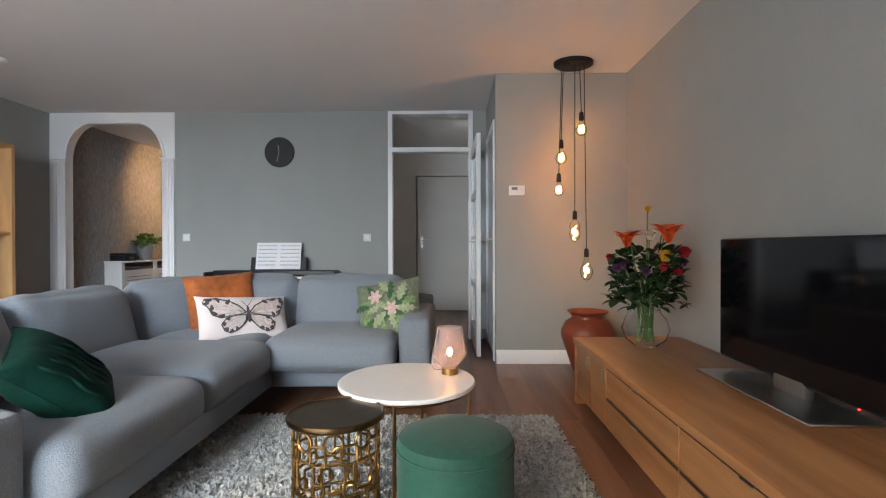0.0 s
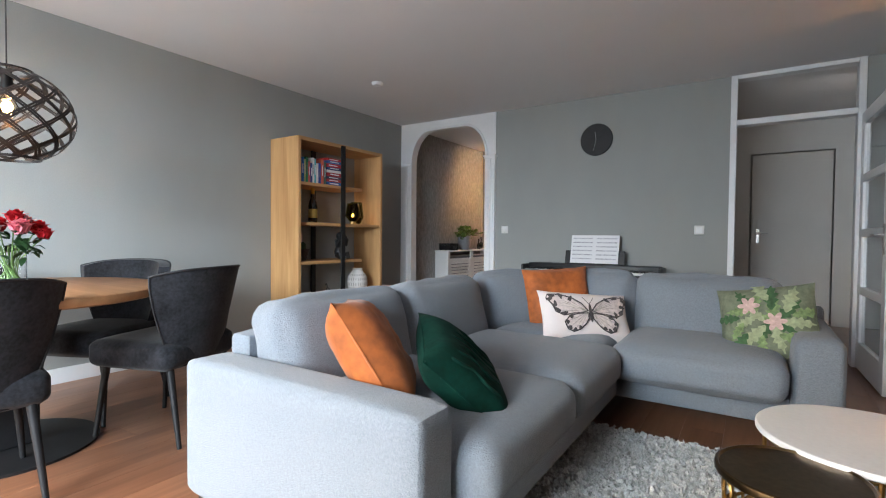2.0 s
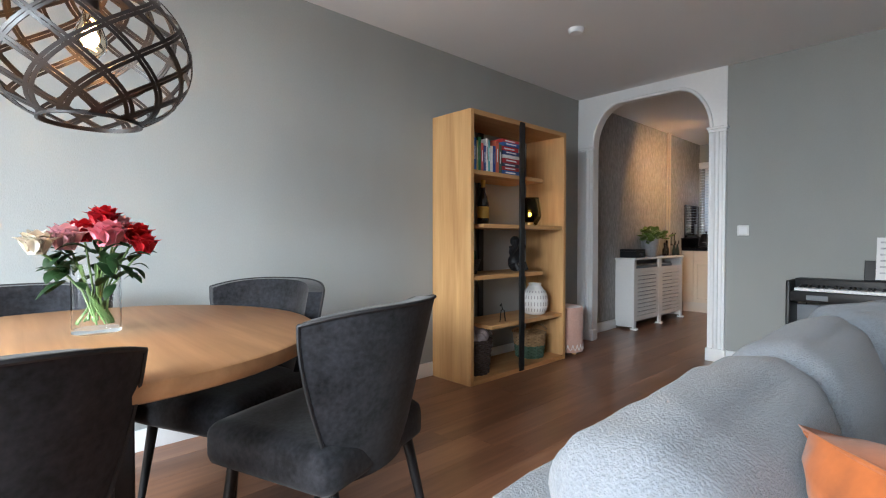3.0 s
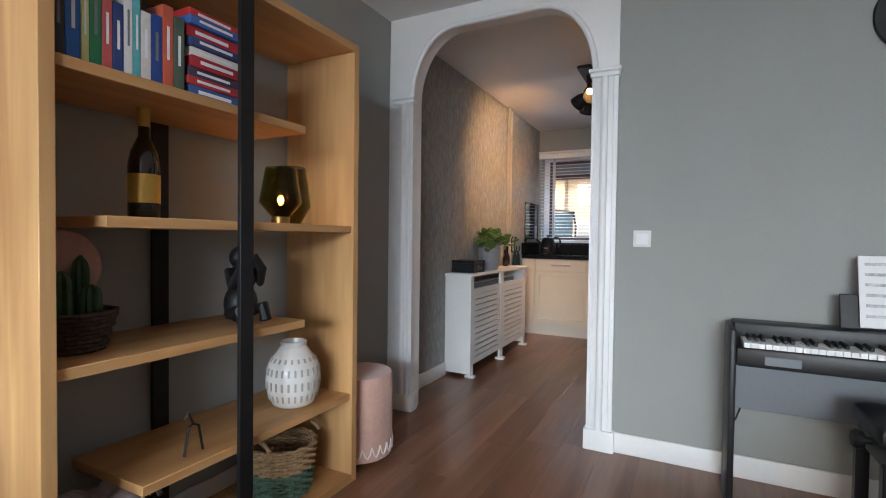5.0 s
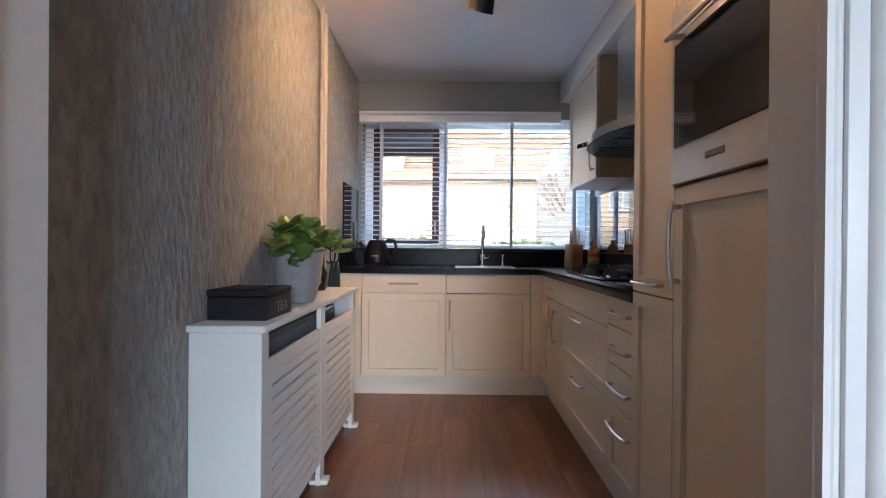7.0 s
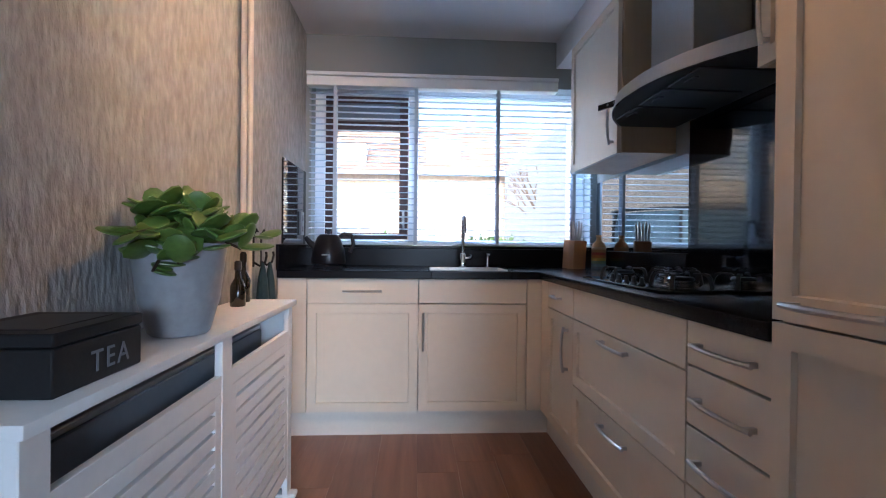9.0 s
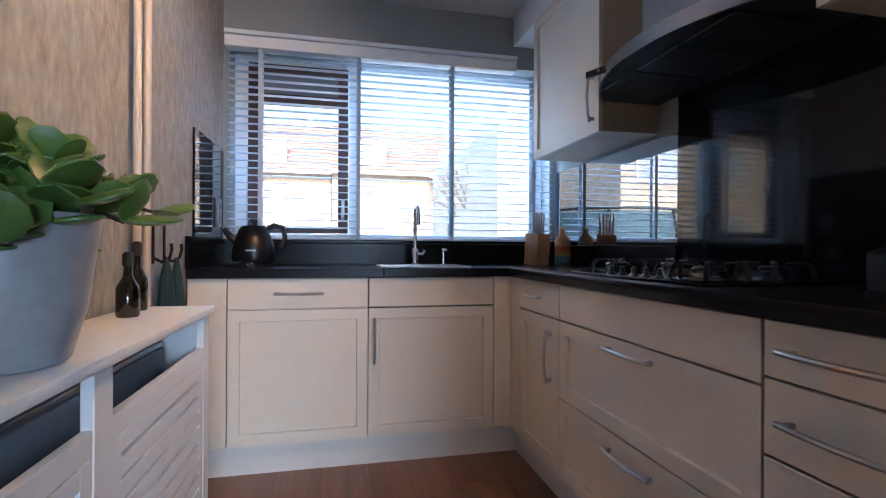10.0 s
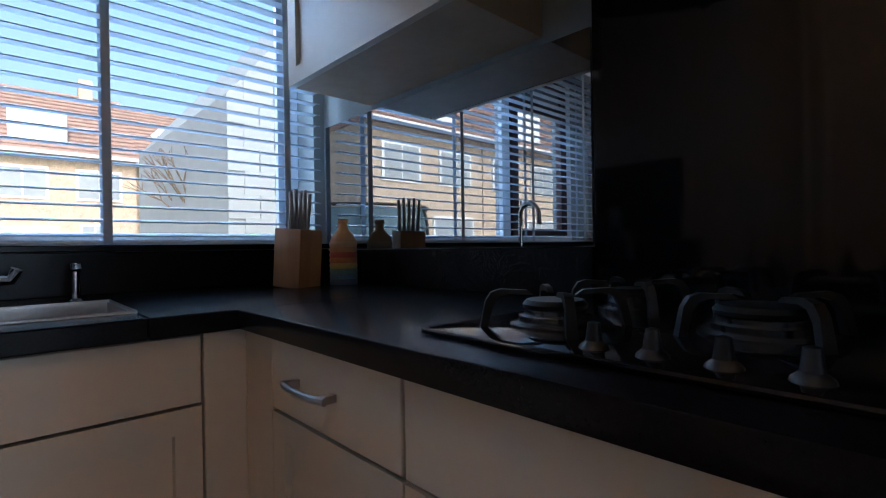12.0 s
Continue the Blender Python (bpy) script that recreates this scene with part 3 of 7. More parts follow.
M["print_dark"] = mat("print_dark", (0.07, 0.06, 0.06), 0.9, vary=0.6, scale=40)
M["print_grey"] = mat("print_grey", (0.36, 0.33, 0.30), 0.9, vary=0.6, scale=40)
M["print_pale"] = mat("print_pale", (0.58, 0.50, 0.48), 0.9, vary=0.25, scale=30)
M["print_leaf"] = mat("print_leaf", (0.17, 0.24, 0.10), 0.9, vary=0.5, scale=40)
M["print_deep"] = mat("print_deep", (0.045, 0.10, 0.04), 0.9, vary=0.4, scale=40)
M["print_sage"] = mat("print_sage", (0.28, 0.32, 0.19), 0.9, vary=0.35, scale=40)
M["print_pink"] = mat("print_pink", (0.52, 0.36, 0.33), 0.9, vary=0.3, scale=40)


def ellipse_pts(cx, cy, a, b, turn, n=14, wob=0.0):
    out = []
    for i in range(n):
        an = 2 * math.pi * i / n
        k = 1 + wob * math.sin(3 * an + cx * 40)
        x, y = a * k * math.cos(an), b * k * math.sin(an)
        out.append((cx + x * math.cos(turn) - y * math.sin(turn), cy + x * math.sin(turn) + y * math.cos(turn)))
    return out


BW, BH, BT = 0.58, 0.32, 0.13


def printed_line(pts, r, lift=0.0):
    return moved(tubed([on_pillow(u, v, BW, BH, BT, 0.001) for u, v in pts], r, 5), pose(0, -lift, 0))


def wing_outline(s, lower):
    """Outline of one butterfly wing in the plane of the cushion."""
    if lower:
        return [(s * x, y) for x, y in ((0.012, 0.0), (0.07, -0.005), (0.13, -0.02), (0.165, -0.06), (0.15, -0.10), (0.115, -0.115), (0.075, -0.10), (0.04, -0.07), (0.015, -0.035))]
    return [(s * x, y) for x, y in ((0.012, 0.015), (0.05, 0.06), (0.11, 0.095), (0.18, 0.115), (0.245, 0.118), (0.255, 0.095), (0.225, 0.05), (0.21, 0.005), (0.165, -0.018), (0.10, -0.004), (0.05, 0.0))]


for s in (-1, 1):
    for lower in (0, 1):
        rim = wing_outline(s, lower)
        c = (sum(p[0] for p in rim) / len(rim), sum(p[1] for p in rim) / len(rim))
        part("printed_wing", petal_patch(rim, BW, BH, BT), M["print_pale"], bfly)
        part("printed_rim", printed_line(rim + rim[:1], 0.0042, 0.003), M["print_dark"], bfly)
        root = (s * 0.012, 0.008)
        for k in range(2, len(rim) - 1):
            tip = rim[k]
            mid = ((root[0] + tip[0]) / 2 + 0.006 * math.sin(k), (root[1] + tip[1]) / 2 + 0.005 * math.cos(k))
            part("printed_vein", printed_line([root, mid, tip], 0.0018, 0.004), M["print_grey"], bfly)
        for k in range(2, len(rim) - 2):
            x, y = rim[k]
            q = (x + (c[0] - x) * 0.17, y + (c[1] - y) * 0.17)
            part("printed_spot", moved(petal_patch(ellipse_pts(*q, 0.022 if not lower else 0.015, 0.011, s * 0.8 + k * 0.9, 10, 0.2), BW, BH, BT), pose(0, -0.0045, 0)), M["print_dark"], bfly)
part("printed_body", moved(petal_patch(ellipse_pts(0, 0.0, 0.011, 0.06, 0), BW, BH, BT), pose(0, -0.006, 0)), M["print_dark"], bfly)
for s in (-1, 1):
    part("printed_feeler", printed_line([(0, 0.055), (s * 0.02, 0.08), (s * 0.035, 0.10)], 0.0018, 0.004), M["print_dark"], bfly)
rl = random.Random(4)


def printed_frond(cx, cy, turn, L, material, k):
    """A feathered tropical leaf printed on the cushion: a pointed blade cut into fingers."""
    pts = []
    n = 9
    for side in (1, -1):
        for i in range(n + 1) if side > 0 else range(n, -1, -1):
            t = i / n
            w = L * 0.26 * math.sin(math.pi * min(0.97, t * 0.9 + 0.08)) * (1 if i % 2 else 0.45)
            x, y = (t - 0.5) * L + (0.05 * L if i % 2 else 0), side * w
            pts.append((cx + x * math.cos(turn) - y * math.sin(turn), cy + x * math.sin(turn) + y * math.cos(turn)))
    pts = [(max(-0.21, min(0.21, x)), max(-0.185, min(0.185, y))) for x, y in pts]
    part("printed_leaf", moved(petal_patch(pts, 0.45, 0.40, 0.15), pose(0, -0.0006 * k, 0)), material, leafy)


for k in range(22):
    a, r = k * 2.4, 0.185 * math.sqrt((k + 0.5) / 22)
    printed_frond(r * math.cos(a), r * math.sin(a) * 0.9, a + rl.uniform(-0.6, 0.6), rl.uniform(0.10, 0.15), (M["print_leaf"], M["print_sage"], M["print_deep"])[k % 3], k)
for cx, cy in ((-0.06, 0.07), (0.05, -0.02)):
    for i in range(6):
        a = i * math.pi / 3
        part("printed_petal", moved(petal_patch(ellipse_pts(cx + 0.026 * math.cos(a), cy + 0.026 * math.sin(a), 0.026, 0.013, a, 10), 0.45, 0.40, 0.15), pose(0, -0.015 - 0.0004 * i, 0)), M["print_pink"], leafy)


def rug():
    r = lone("rug", boxed(-0.92, 0.5, 0.002, 0.90, 2.68, 0.014, 0.004), M["rug"], "grey shaggy long-pile rug on the wooden floor", "rug")
    rr = np.random.RandomState(3)
    n = 42000
    x, y = rr.uniform(-0.925, 0.905, n), rr.uniform(0.9, 2.685, n)
    a, l, w = rr.uniform(0, 6.283, n), rr.uniform(0.018, 0.045, n), rr.uniform(0.003, 0.006, n)
    hgt = rr.uniform(0.022, 0.042, n)
    c, s = np.cos(a), np.sin(a)
    v = np.empty((n, 4, 3))
    v[:, 0] = np.stack([x - s * w, y + c * w, np.full(n, 0.010)], 1)
    v[:, 1] = np.stack([x + s * w, y - c * w, np.full(n, 0.010)], 1)
    v[:, 2] = np.stack([x + c * l * 0.5 + s * w, y + s * l * 0.5 - c * w, hgt], 1)
    v[:, 3] = np.stack([x + c * l, y + s * l, hgt * 0.75], 1)
    me = bpy.data.meshes.new("pile")
    me.from_pydata(v.reshape(-1, 3).tolist(), [], [(4 * i, 4 * i + 1, 4 * i + 2, 4 * i + 3) for i in range(n)])
    me.materials.append(M["rug"])
    p = new("pile", me)
    p.parent = r
    tagged(p, kind="stuff")


rug()


def white_table():
    t = thing("coffee_table", pose(0.145, 1.93, 0), "round white coffee table with slim brass legs", "table")
    part("tabletop", lathe([(0, 0.428), (0.275, 0.428), (0.286, 0.434), (0.286, 0.446), (0.282, 0.45), (0, 0.45)], 64), M["ceramic_top"], t)
    for a in (265, 350, 80, 170):
        x, y = 0.262 * math.cos(radians(a)), 0.262 * math.sin(radians(a))
        part("leg", tubed([(x, y, 0.03), (x, y, 0.427)], 0.007, 8), M["brass"], t)
    part("ring", tubed([(0.262 * math.cos(k * 0.2618), 0.262 * math.sin(k * 0.2618), 0.42) for k in range(24)], 0.006, 6, True), M["brass"], t)


M["ceramic_top"] = mat("white_marble_top", (0.72, 0.71, 0.70), 0.3, vary=0.06, scale=5)
white_table()


def ring_on_drum(bm, a0, zc, r, R, n=14, w=0.005, square=False, hx=0, hz=0):
    if square:
        pts = []
        for x, z in ((-1, -1), (0, -1), (1, -1), (1, 0), (1, 1), (0, 1), (-1, 1), (-1, 0)):
            pts.append((a0 + x * hx / R, zc + z * hz))
    else:
        pts = [(a0 + r * math.cos(2 * math.pi * k / n) / R, zc + r * math.sin(2 * math.pi * k / n)) for k in range(n)]
    tube(bm, [(R * math.cos(a), R * math.sin(a), z) for a, z in pts], w, 6, True)


def brass_table():
    t = thing("side_table", pose(-0.065, 1.56, 0), "round brass side table with an openwork drum of rings and squares", "table")
    part("tabletop", lathe([(0, 0.428), (0.155, 0.428), (0.165, 0.424), (0.168, 0.432), (0.166, 0.442), (0.160, 0.444), (0.156, 0.438), (0, 0.436)], 48), M["bronze"], t)
    R, n = 0.145, 9

    def motif(*a, **k):
        bm = bmesh.new()
        ring_on_drum(bm, *a, **k)
        part("brass_square" if k else "brass_ring", bm, M["brass"], t)

    for i in range(n):
        a = 2 * math.pi * i / n
        motif(a, 0.385, 0.030, R)
        motif(a + 0.35, 0.345, 0, R, square=True, hx=0.026, hz=0.030)
        motif(a, 0.275, 0, R, square=True, hx=0.036, hz=0.045)
        motif(a + 0.35, 0.235, 0.022, R)
        motif(a + 0.35, 0.165, 0, R, square=True, hx=0.034, hz=0.040)
        motif(a, 0.155, 0.028, R)
        motif(a + 0.1, 0.085, 0, R, square=True, hx=0.030, hz=0.030)
        motif(a + 0.42, 0.070, 0.026, R)
    for z in (0.422, 0.04):
        part("hoop", tubed([(R * math.cos(k * 0.2618), R * math.sin(k * 0.2618), z) for k in range(24)], 0.007, 6, True), M["brass"], t)


brass_table()
pf = thing("pouf", pose(0.345, 1.36, 0.012), "emerald green velvet cylindrical pouf", "pouf")
part("body", lathe([(0, 0.0), (0.165, 0.0), (0.174, 0.02), (0.176, 0.2), (0.175, 0.40)], 56), M["pouf"], pf)
part("seat", lathe([(0.175, 0.40), (0.177, 0.412), (0.170, 0.43), (0.14, 0.443), (0.08, 0.449), (0, 0.45)], 56), M["pouf"], pf)
part("piping", tubed([(0.1755 * math.cos(k * 0.157), 0.1755 * math.sin(k * 0.157), 0.40) for k in range(40)], 0.0035, 6, True), M["pouf"], pf)


def table_lamp(m, label, glass_mat, h=0.20, r=0.062, watts=1.2):
    t = thing("table_lamp", m, label, "lamp")
    part("base", lathe([(0, 0), (0.036, 0), (0.036, 0.028), (0, 0.028)], 28), M["brass"], t)
    sh = part("shade", lathe([(0.034, 0.028), (0.050, 0.045), (r, 0.085), (r * 0.93, 0.12), (r * 0.72, h - 0.005), (r * 0.70, h), (r * 0.68, h), (r * 0.70, h - 0.01), (r * 0.90, 0.12), (r * 0.96, 0.085), (0.047, 0.047), (0.031, 0.032)], 36), glass_mat, t)
    sh.visible_shadow = False
    part("filament", lathe([(0, 0.075), (0.008, 0.08), (0.011, 0.095), (0.008, 0.11), (0, 0.115)], 12), M["filament"], t)
    p = m @ Vector((0, 0, 0.095))
    bulb_lamp(p, watts, WARM, 0.012)


table_lamp(pose(0.325, 2.02, 0.451), "pink glass table lamp with a brass base, lit", M["pinkglass"], 0.205, 0.076, 0.3)
lone("votive_glass", lathe([(0, 0), (0.026, 0), (0.036, 0.025), (0.034, 0.05), (0.026, 0.085), (0.023, 0.085), (0.031, 0.05), (0.033, 0.025), (0.022, 0.004), (0, 0.004)], 28), M["pinkglass"], "small pink glass votive beside the lit lamp", "votive", pose(0.275, 2.10, 0.451)).visible_shadow = False


def sideboard():
    s = thing("tv_cabinet", pose(1.13, 0.55, 0), "long honey oak television cabinet with flap doors and drawers", "cabinet")
    L, D = 2.49, 0.68
    w = M["teak"]
    part("top", boxed(-0.01, 0, 0.385, D, L, 0.42, 0.004, 2), w, s)
    part("side_panel", boxed(0.0, L - 0.05, 0.0, D, L - 0.004, 0.385, 0.003), w, s)
    part("side_panel", boxed(0.0, 0.004, 0.0, D, 0.05, 0.385, 0.003), w, s)
    part("body", boxed(0.03, 0.05, 0.06, D, L - 0.05, 0.385), w, s)
    part("plinth", boxed(0.08, 0.06, 0.0, D - 0.02, L - 0.06, 0.06), M["darkwood"], s)
    y = L - 0.055
    for n, (wd, rows) in enumerate(((0.28, 1), (0.28, 1), (0.80, 2), (0.80, 2))):
        for k in range(rows):
            z0, z1 = (0.065, 0.38) if rows == 1 else ((0.065, 0.22) if k == 0 else (0.226, 0.38))
            fr = part("door" if rows == 1 else "drawer", boxed(0.008, y - wd + 0.004, z0, 0.03, y - 0.004, z1, 0.002), w, s)
            if rows == 2:
                # no gap is cut: a dark strip stands for its shade
                part("gap_shade_strip", boxed(0.0065, y - wd + 0.006, z1 - 0.012, 0.0085, y - 0.006, z1 - 0.001), M["darkwood"], fr, "dark strip standing for the shade in the finger gap")
                part("handle", boxed(-0.004, y - wd / 2 - 0.03, z1 - 0.012, 0.0065, y - wd / 2 + 0.03, z1 - 0.008, 0.001), M["steel"], fr, "small steel pull")
            else:
                part("handle", boxed(-0.008, y - wd + 0.02, 0.30, 0.008, y - wd + 0.03, 0.36, 0.002), M["steel"], fr)
        y -= wd


sideboard()


def television():
    t = thing("television", pose(1.66, 1.785, 0.42), "black flat screen television, switched off, on a metal foot", "television")
    part("housing", boxed(-0.005, -0.51, 0.055, 0.035, 0.51, 0.625, 0.006, 2), M["blackp"], t)
    part("screen", boxed(-0.009, -0.502, 0.066, -0.0045, 0.502, 0.618), M["screen"], t)
    part("foot", boxed(-0.17, -0.30, 0.002, 0.09, 0.42, 0.010, 0.003), M["steel"], t, "polished metal foot plate")
    part("neck", boxed(-0.01, -0.06, 0.008, 0.03, 0.12, 0.08, 0.01, 2), M["steel"], t)
    part("status_light", boxed(-0.011, -0.30, 0.058, -0.008, -0.296, 0.062), glow("red_led", (1, 0.02, 0.01), 6), t)


television()


def blade(bm, base, tip, w, bend=0.0, n=6, up=Vector((0, 0, 1))):
    """A thin curved petal or leaf from base to tip."""
    a, b = Vector(base), Vector(tip)
    d = b - a
    side = d.cross(up)
    side = side.normalized() if side.length > 1e-4 else Vector((1, 0, 0))
    nor = side.cross(d).normalized()
    rows = []
    for i in range(n + 1):
        t = i / n
        k = math.sin(math.pi * min(0.98, t * 0.92 + 0.06)) ** 0.8 * w
        c = a + d * t + nor * bend * math.sin(math.pi * t)
        rows.append((bm.verts.new(c - side * k), bm.verts.new(c + nor * k * 0.25), bm.verts.new(c + side * k)))
    for p, q in zip(rows, rows[1:]):
        bm.faces.new((p[0], p[1], q[1], q[0])).smooth = True
        bm.faces.new((p[1], p[2], q[2], q[1])).smooth = True
    return bm


def rose_head(c, r, material, parent, rr, name="flower"):
    bm = bmesh.new()
    c = Vector(c)
    for ring, (n, k, lift) in enumerate(((3, 0.45, 1.0), (5, 0.75, 0.8), (6, 1.05, 0.45))):
        for i in range(n):
            a = 2 * math.pi * i / n + ring * 0.6 + rr.uniform(-0.2, 0.2)
            d = Vector((math.cos(a), math.sin(a), 0))
            blade(bm, c + d * r * 0.12 * (ring + 1) - Vector((0, 0, r * 0.6)), c + d * r * k + Vector((0, 0, r * lift * 0.75)), r * 0.55, r * 0.3, 5)
    bmesh.ops.solidify(bm, geom=bm.faces[:], thickness=r * 0.03)
    part(name, bm, material, parent)


def bouquet(m, label, n_leaf, spread, height, blooms, neck=0.06, seed=1, low=0.62, size=1.0):
    rr = random.Random(seed)
    b = thing("bouquet", m, label, "flowers")
    stems = bmesh.new()
    for x, y, z, r, kind in blooms:
        tube(stems, [(x * 0.1 - y * 0.2, y * 0.1 + x * 0.2, 0.02), (x * 0.25, y * 0.25, height * 0.45), (x * 0.8, y * 0.8, z - 0.04), (x, y, z - r * 0.5)], 0.0035, 6)
    for k in range(14):
        a = rr.uniform(0, 6.28)
        tube(stems, [(0.05 * math.cos(a + 2), 0.05 * math.sin(a + 2), 0.015), (0.02 * math.cos(a), 0.02 * math.sin(a), height * 0.4), (neck * math.cos(a), neck * math.sin(a), height * 0.75)], 0.003, 5)
    part("stems", stems, M["stem"], b)
    lf = bmesh.new()
    for k in range(n_leaf):
        a, e = rr.uniform(0, 6.28), rr.random()
        rad = spread * (0.25 + 0.75 * rr.random() ** 0.5)
        z = height * (low + (1 - low) * e) - 0.25 * rad * (rad / spread)
        p = Vector((rad * math.cos(a) * 0.75, rad * math.sin(a) * 0.75, z))
        aa, ll = a + rr.uniform(-1.1, 1.1), rr.uniform(0.04, 0.08)
        q = p + Vector((math.cos(aa) * ll, math.sin(aa) * ll, rr.uniform(-0.05, 0.06)))
        blade(lf, p, q, rr.uniform(0.010, 0.022) * size, 0.01, 4)
    bmesh.ops.solidify(lf, geom=lf.faces[:], thickness=0.0008)
    part("leaves", lf, M["leafd"], b)
    for x, y, z, r, kind in blooms:
        if kind == "orange":
            bm = bmesh.new()
            for i in range(6):
                a = i * math.pi / 3
                blade(bm, (x, y, z - r * 0.6), (x + math.cos(a) * r, y + math.sin(a) * r, z + r * (0.35 if i % 2 else 0.1)), r * 0.34, r * 0.35, 6)
            bmesh.ops.solidify(bm, geom=bm.faces[:], thickness=0.001)
            part("flower", bm, M["orange"], b, "orange lily")
        else:
            rose_head((x, y, z), r * 1.2, M[kind], b, rr)
    return b


vase = thing("vase", pose(1.48, 2.77, 0.422), "round clear glass vase with flower stems in water", "vase")
prof = [(0, 0), (0.07, 0.0), (0.115, 0.04), (0.135, 0.10), (0.115, 0.165), (0.085, 0.195), (0.080, 0.215), (0.10, 0.245), (0.097, 0.245), (0.076, 0.213), (0.081, 0.193), (0.111, 0.163), (0.131, 0.10), (0.111, 0.042), (0.068, 0.008), (0, 0.008)]
part("glass_body", lathe(prof, 40), M["clear"], vase).visible_shadow = False
rb = random.Random(8)
blooms = [(-0.13, -0.06, 0.63, 0.10, "orange"), (0.09, -0.10, 0.66, 0.11, "orange"), (0.13, 0.03, 0.68, 0.085, "orange"), (0.06, -0.13, 0.52, 0.042, "yellow"), (0.03, 0.04, 0.80, 0.022, "yellow"), (0.19, -0.08, 0.54, 0.04, "red"), (0.02, -0.02, 0.64, 0.035, "pale")]
blooms += [(0.20 * math.cos(a), 0.20 * math.sin(a), 0.42 + 0.12 * rb.random(), 0.028, rb.choice(("purple", "purple", "red"))) for a in [k * 0.52 + rb.random() * 0.3 for k in range(12)]]
bouquet(pose(1.48, 2.77, 0.432), "bouquet of orange lilies with yellow, red and purple flowers", 330, 0.25, 0.58, blooms, seed=3, low=0.46, size=1.5)

pot = thing("clay_pot", pose(1.41, 3.73, 0), "large glazed terracotta pot with a flared rim", "pot")
part("body", lathe([(0, 0), (0.10, 0), (0.115, 0.02), (0.16, 0.16), (0.205, 0.29), (0.205, 0.34), (0.17, 0.41), (0.125, 0.44), (0.12, 0.46), (0.16, 0.492), (0.158, 0.497), (0.11, 0.465), (0.10, 0.44), (0.15, 0.40), (0.18, 0.33), (0.13, 0.14), (0, 0.06)], 48), M["terra"], pot)


def pendant_cluster():
    p = thing("pendant_cluster", pose(1.31, 3.78, CZ), "five lit amber filament bulbs on black cords, one oval rose", "pendant lamp")
    part("ceiling_rose", moved(lathe([(0, -0.035), (0.145, -0.035), (0.155, -0.028), (0.155, -0.003), (0, -0.003)], 40), Matrix.Diagonal((1, 0.85, 1, 1))), M["black"], p)
    for dx, dy, zs, zb, r, kind in ((0.07, 0.02, 2.08, 1.95, 0.045, 0), (-0.09, 0.03, 1.86, 1.72, 0.045, 0), (-0.12, -0.02, 1.58, 1.45, 0.035, 0), (0.0, -0.05, 1.28, 1.10, 0.043, 1), (0.10, -0.02, 0.98, 0.81, 0.05, 2)):
        top, bot = zs - CZ, zb - CZ
        part("cord", tubed([(dx * 0.8, dy, -0.035), (dx, dy, top)], 0.0035, 6), M["blackp"], p)
        part("socket", lathe([(0, top + 0.01), (0.010, top + 0.01), (0.018, top), (0.020, top - 0.055), (0.017, top - 0.06), (0, top - 0.06)], 20, centre=(dx, dy)), M["blackp"], p)
        z0, z1 = top - 0.06, bot - r * (1.15 if kind == 0 else 1.5)
        hgt = z0 - z1
        prof = [(0.013, z0), (0.018, z0 - 0.15 * hgt), (r * 0.92, z0 - 0.5 * hgt), (r, z0 - 0.64 * hgt), (r * 0.8, z0 - 0.86 * hgt), (r * 0.3, z1 + 0.01 * hgt), (0, z1)]
        if kind == 1:
            prof = [(0.013, z0), (0.03, z0 - 0.12 * hgt), (r, z0 - 0.3 * hgt), (r * 0.85, z0 - 0.45 * hgt), (r, z0 - 0.6 * hgt), (r * 0.85, z0 - 0.8 * hgt), (r * 0.4, z1 + 0.02), (0, z1)]
        bl = part("bulb", lathe(prof, 24, centre=(dx, dy)), M["amberglass"], p, "amber glass filament bulb")
        bl.visible_shadow = False
        turns, pts = (3.5 if kind == 0 else 1.6), []
        for k in range(29):
            t = k / 28
            a = turns * 2 * math.pi * t
            rr = (0.020 if kind == 0 else 0.016) * (0.75 + 0.5 * math.sin(math.pi * t))
            pts.append((dx + rr * math.cos(a), dy + rr * math.sin(a), z0 - 0.28 * hgt - 0.58 * hgt * t))
        part("filament", tubed(pts, 0.0035, 6), M["filament"], bl)
        bulb_lamp((1.31 + dx, 3.78 + dy, CZ + (z0 + z1) / 2 - 0.01), 0.08, WARM, 0.03)


pendant_cluster()


def thermostat():
    t = thing("thermostat", pose(0.89, 4.03, 1.485), "white wall thermostat with a small display", "thermostat")
    part("casing", boxed(-0.068, -0.026, -0.042, 0.068, 0.0, 0.042, 0.006, 2), M["white"], t)
    part("display", boxed(-0.045, -0.028, 0.003, 0.005, -0.025, 0.025), M["ink"], t)
    part("button", boxed(0.03, -0.029, 0.004, 0.045, -0.025, 0.016, 0.002), M["whitew"], t)


thermostat()


def switch(x, z):
    t = thing("light_switch", pose(x, NY, z), "square white light switch on the sage wall", "switch", group="light switches")
    part("frame", boxed(-0.042, -0.011, -0.042, 0.042, 0, 0.042, 0.004, 2), M["whitew"], t)
    part("rocker", boxed(-0.028, -0.015, -0.028, 0.028, -0.009, 0.028, 0.003, 2), M["white"], t)


switch(-2.585, 1.11), switch(-0.59, 1.105)


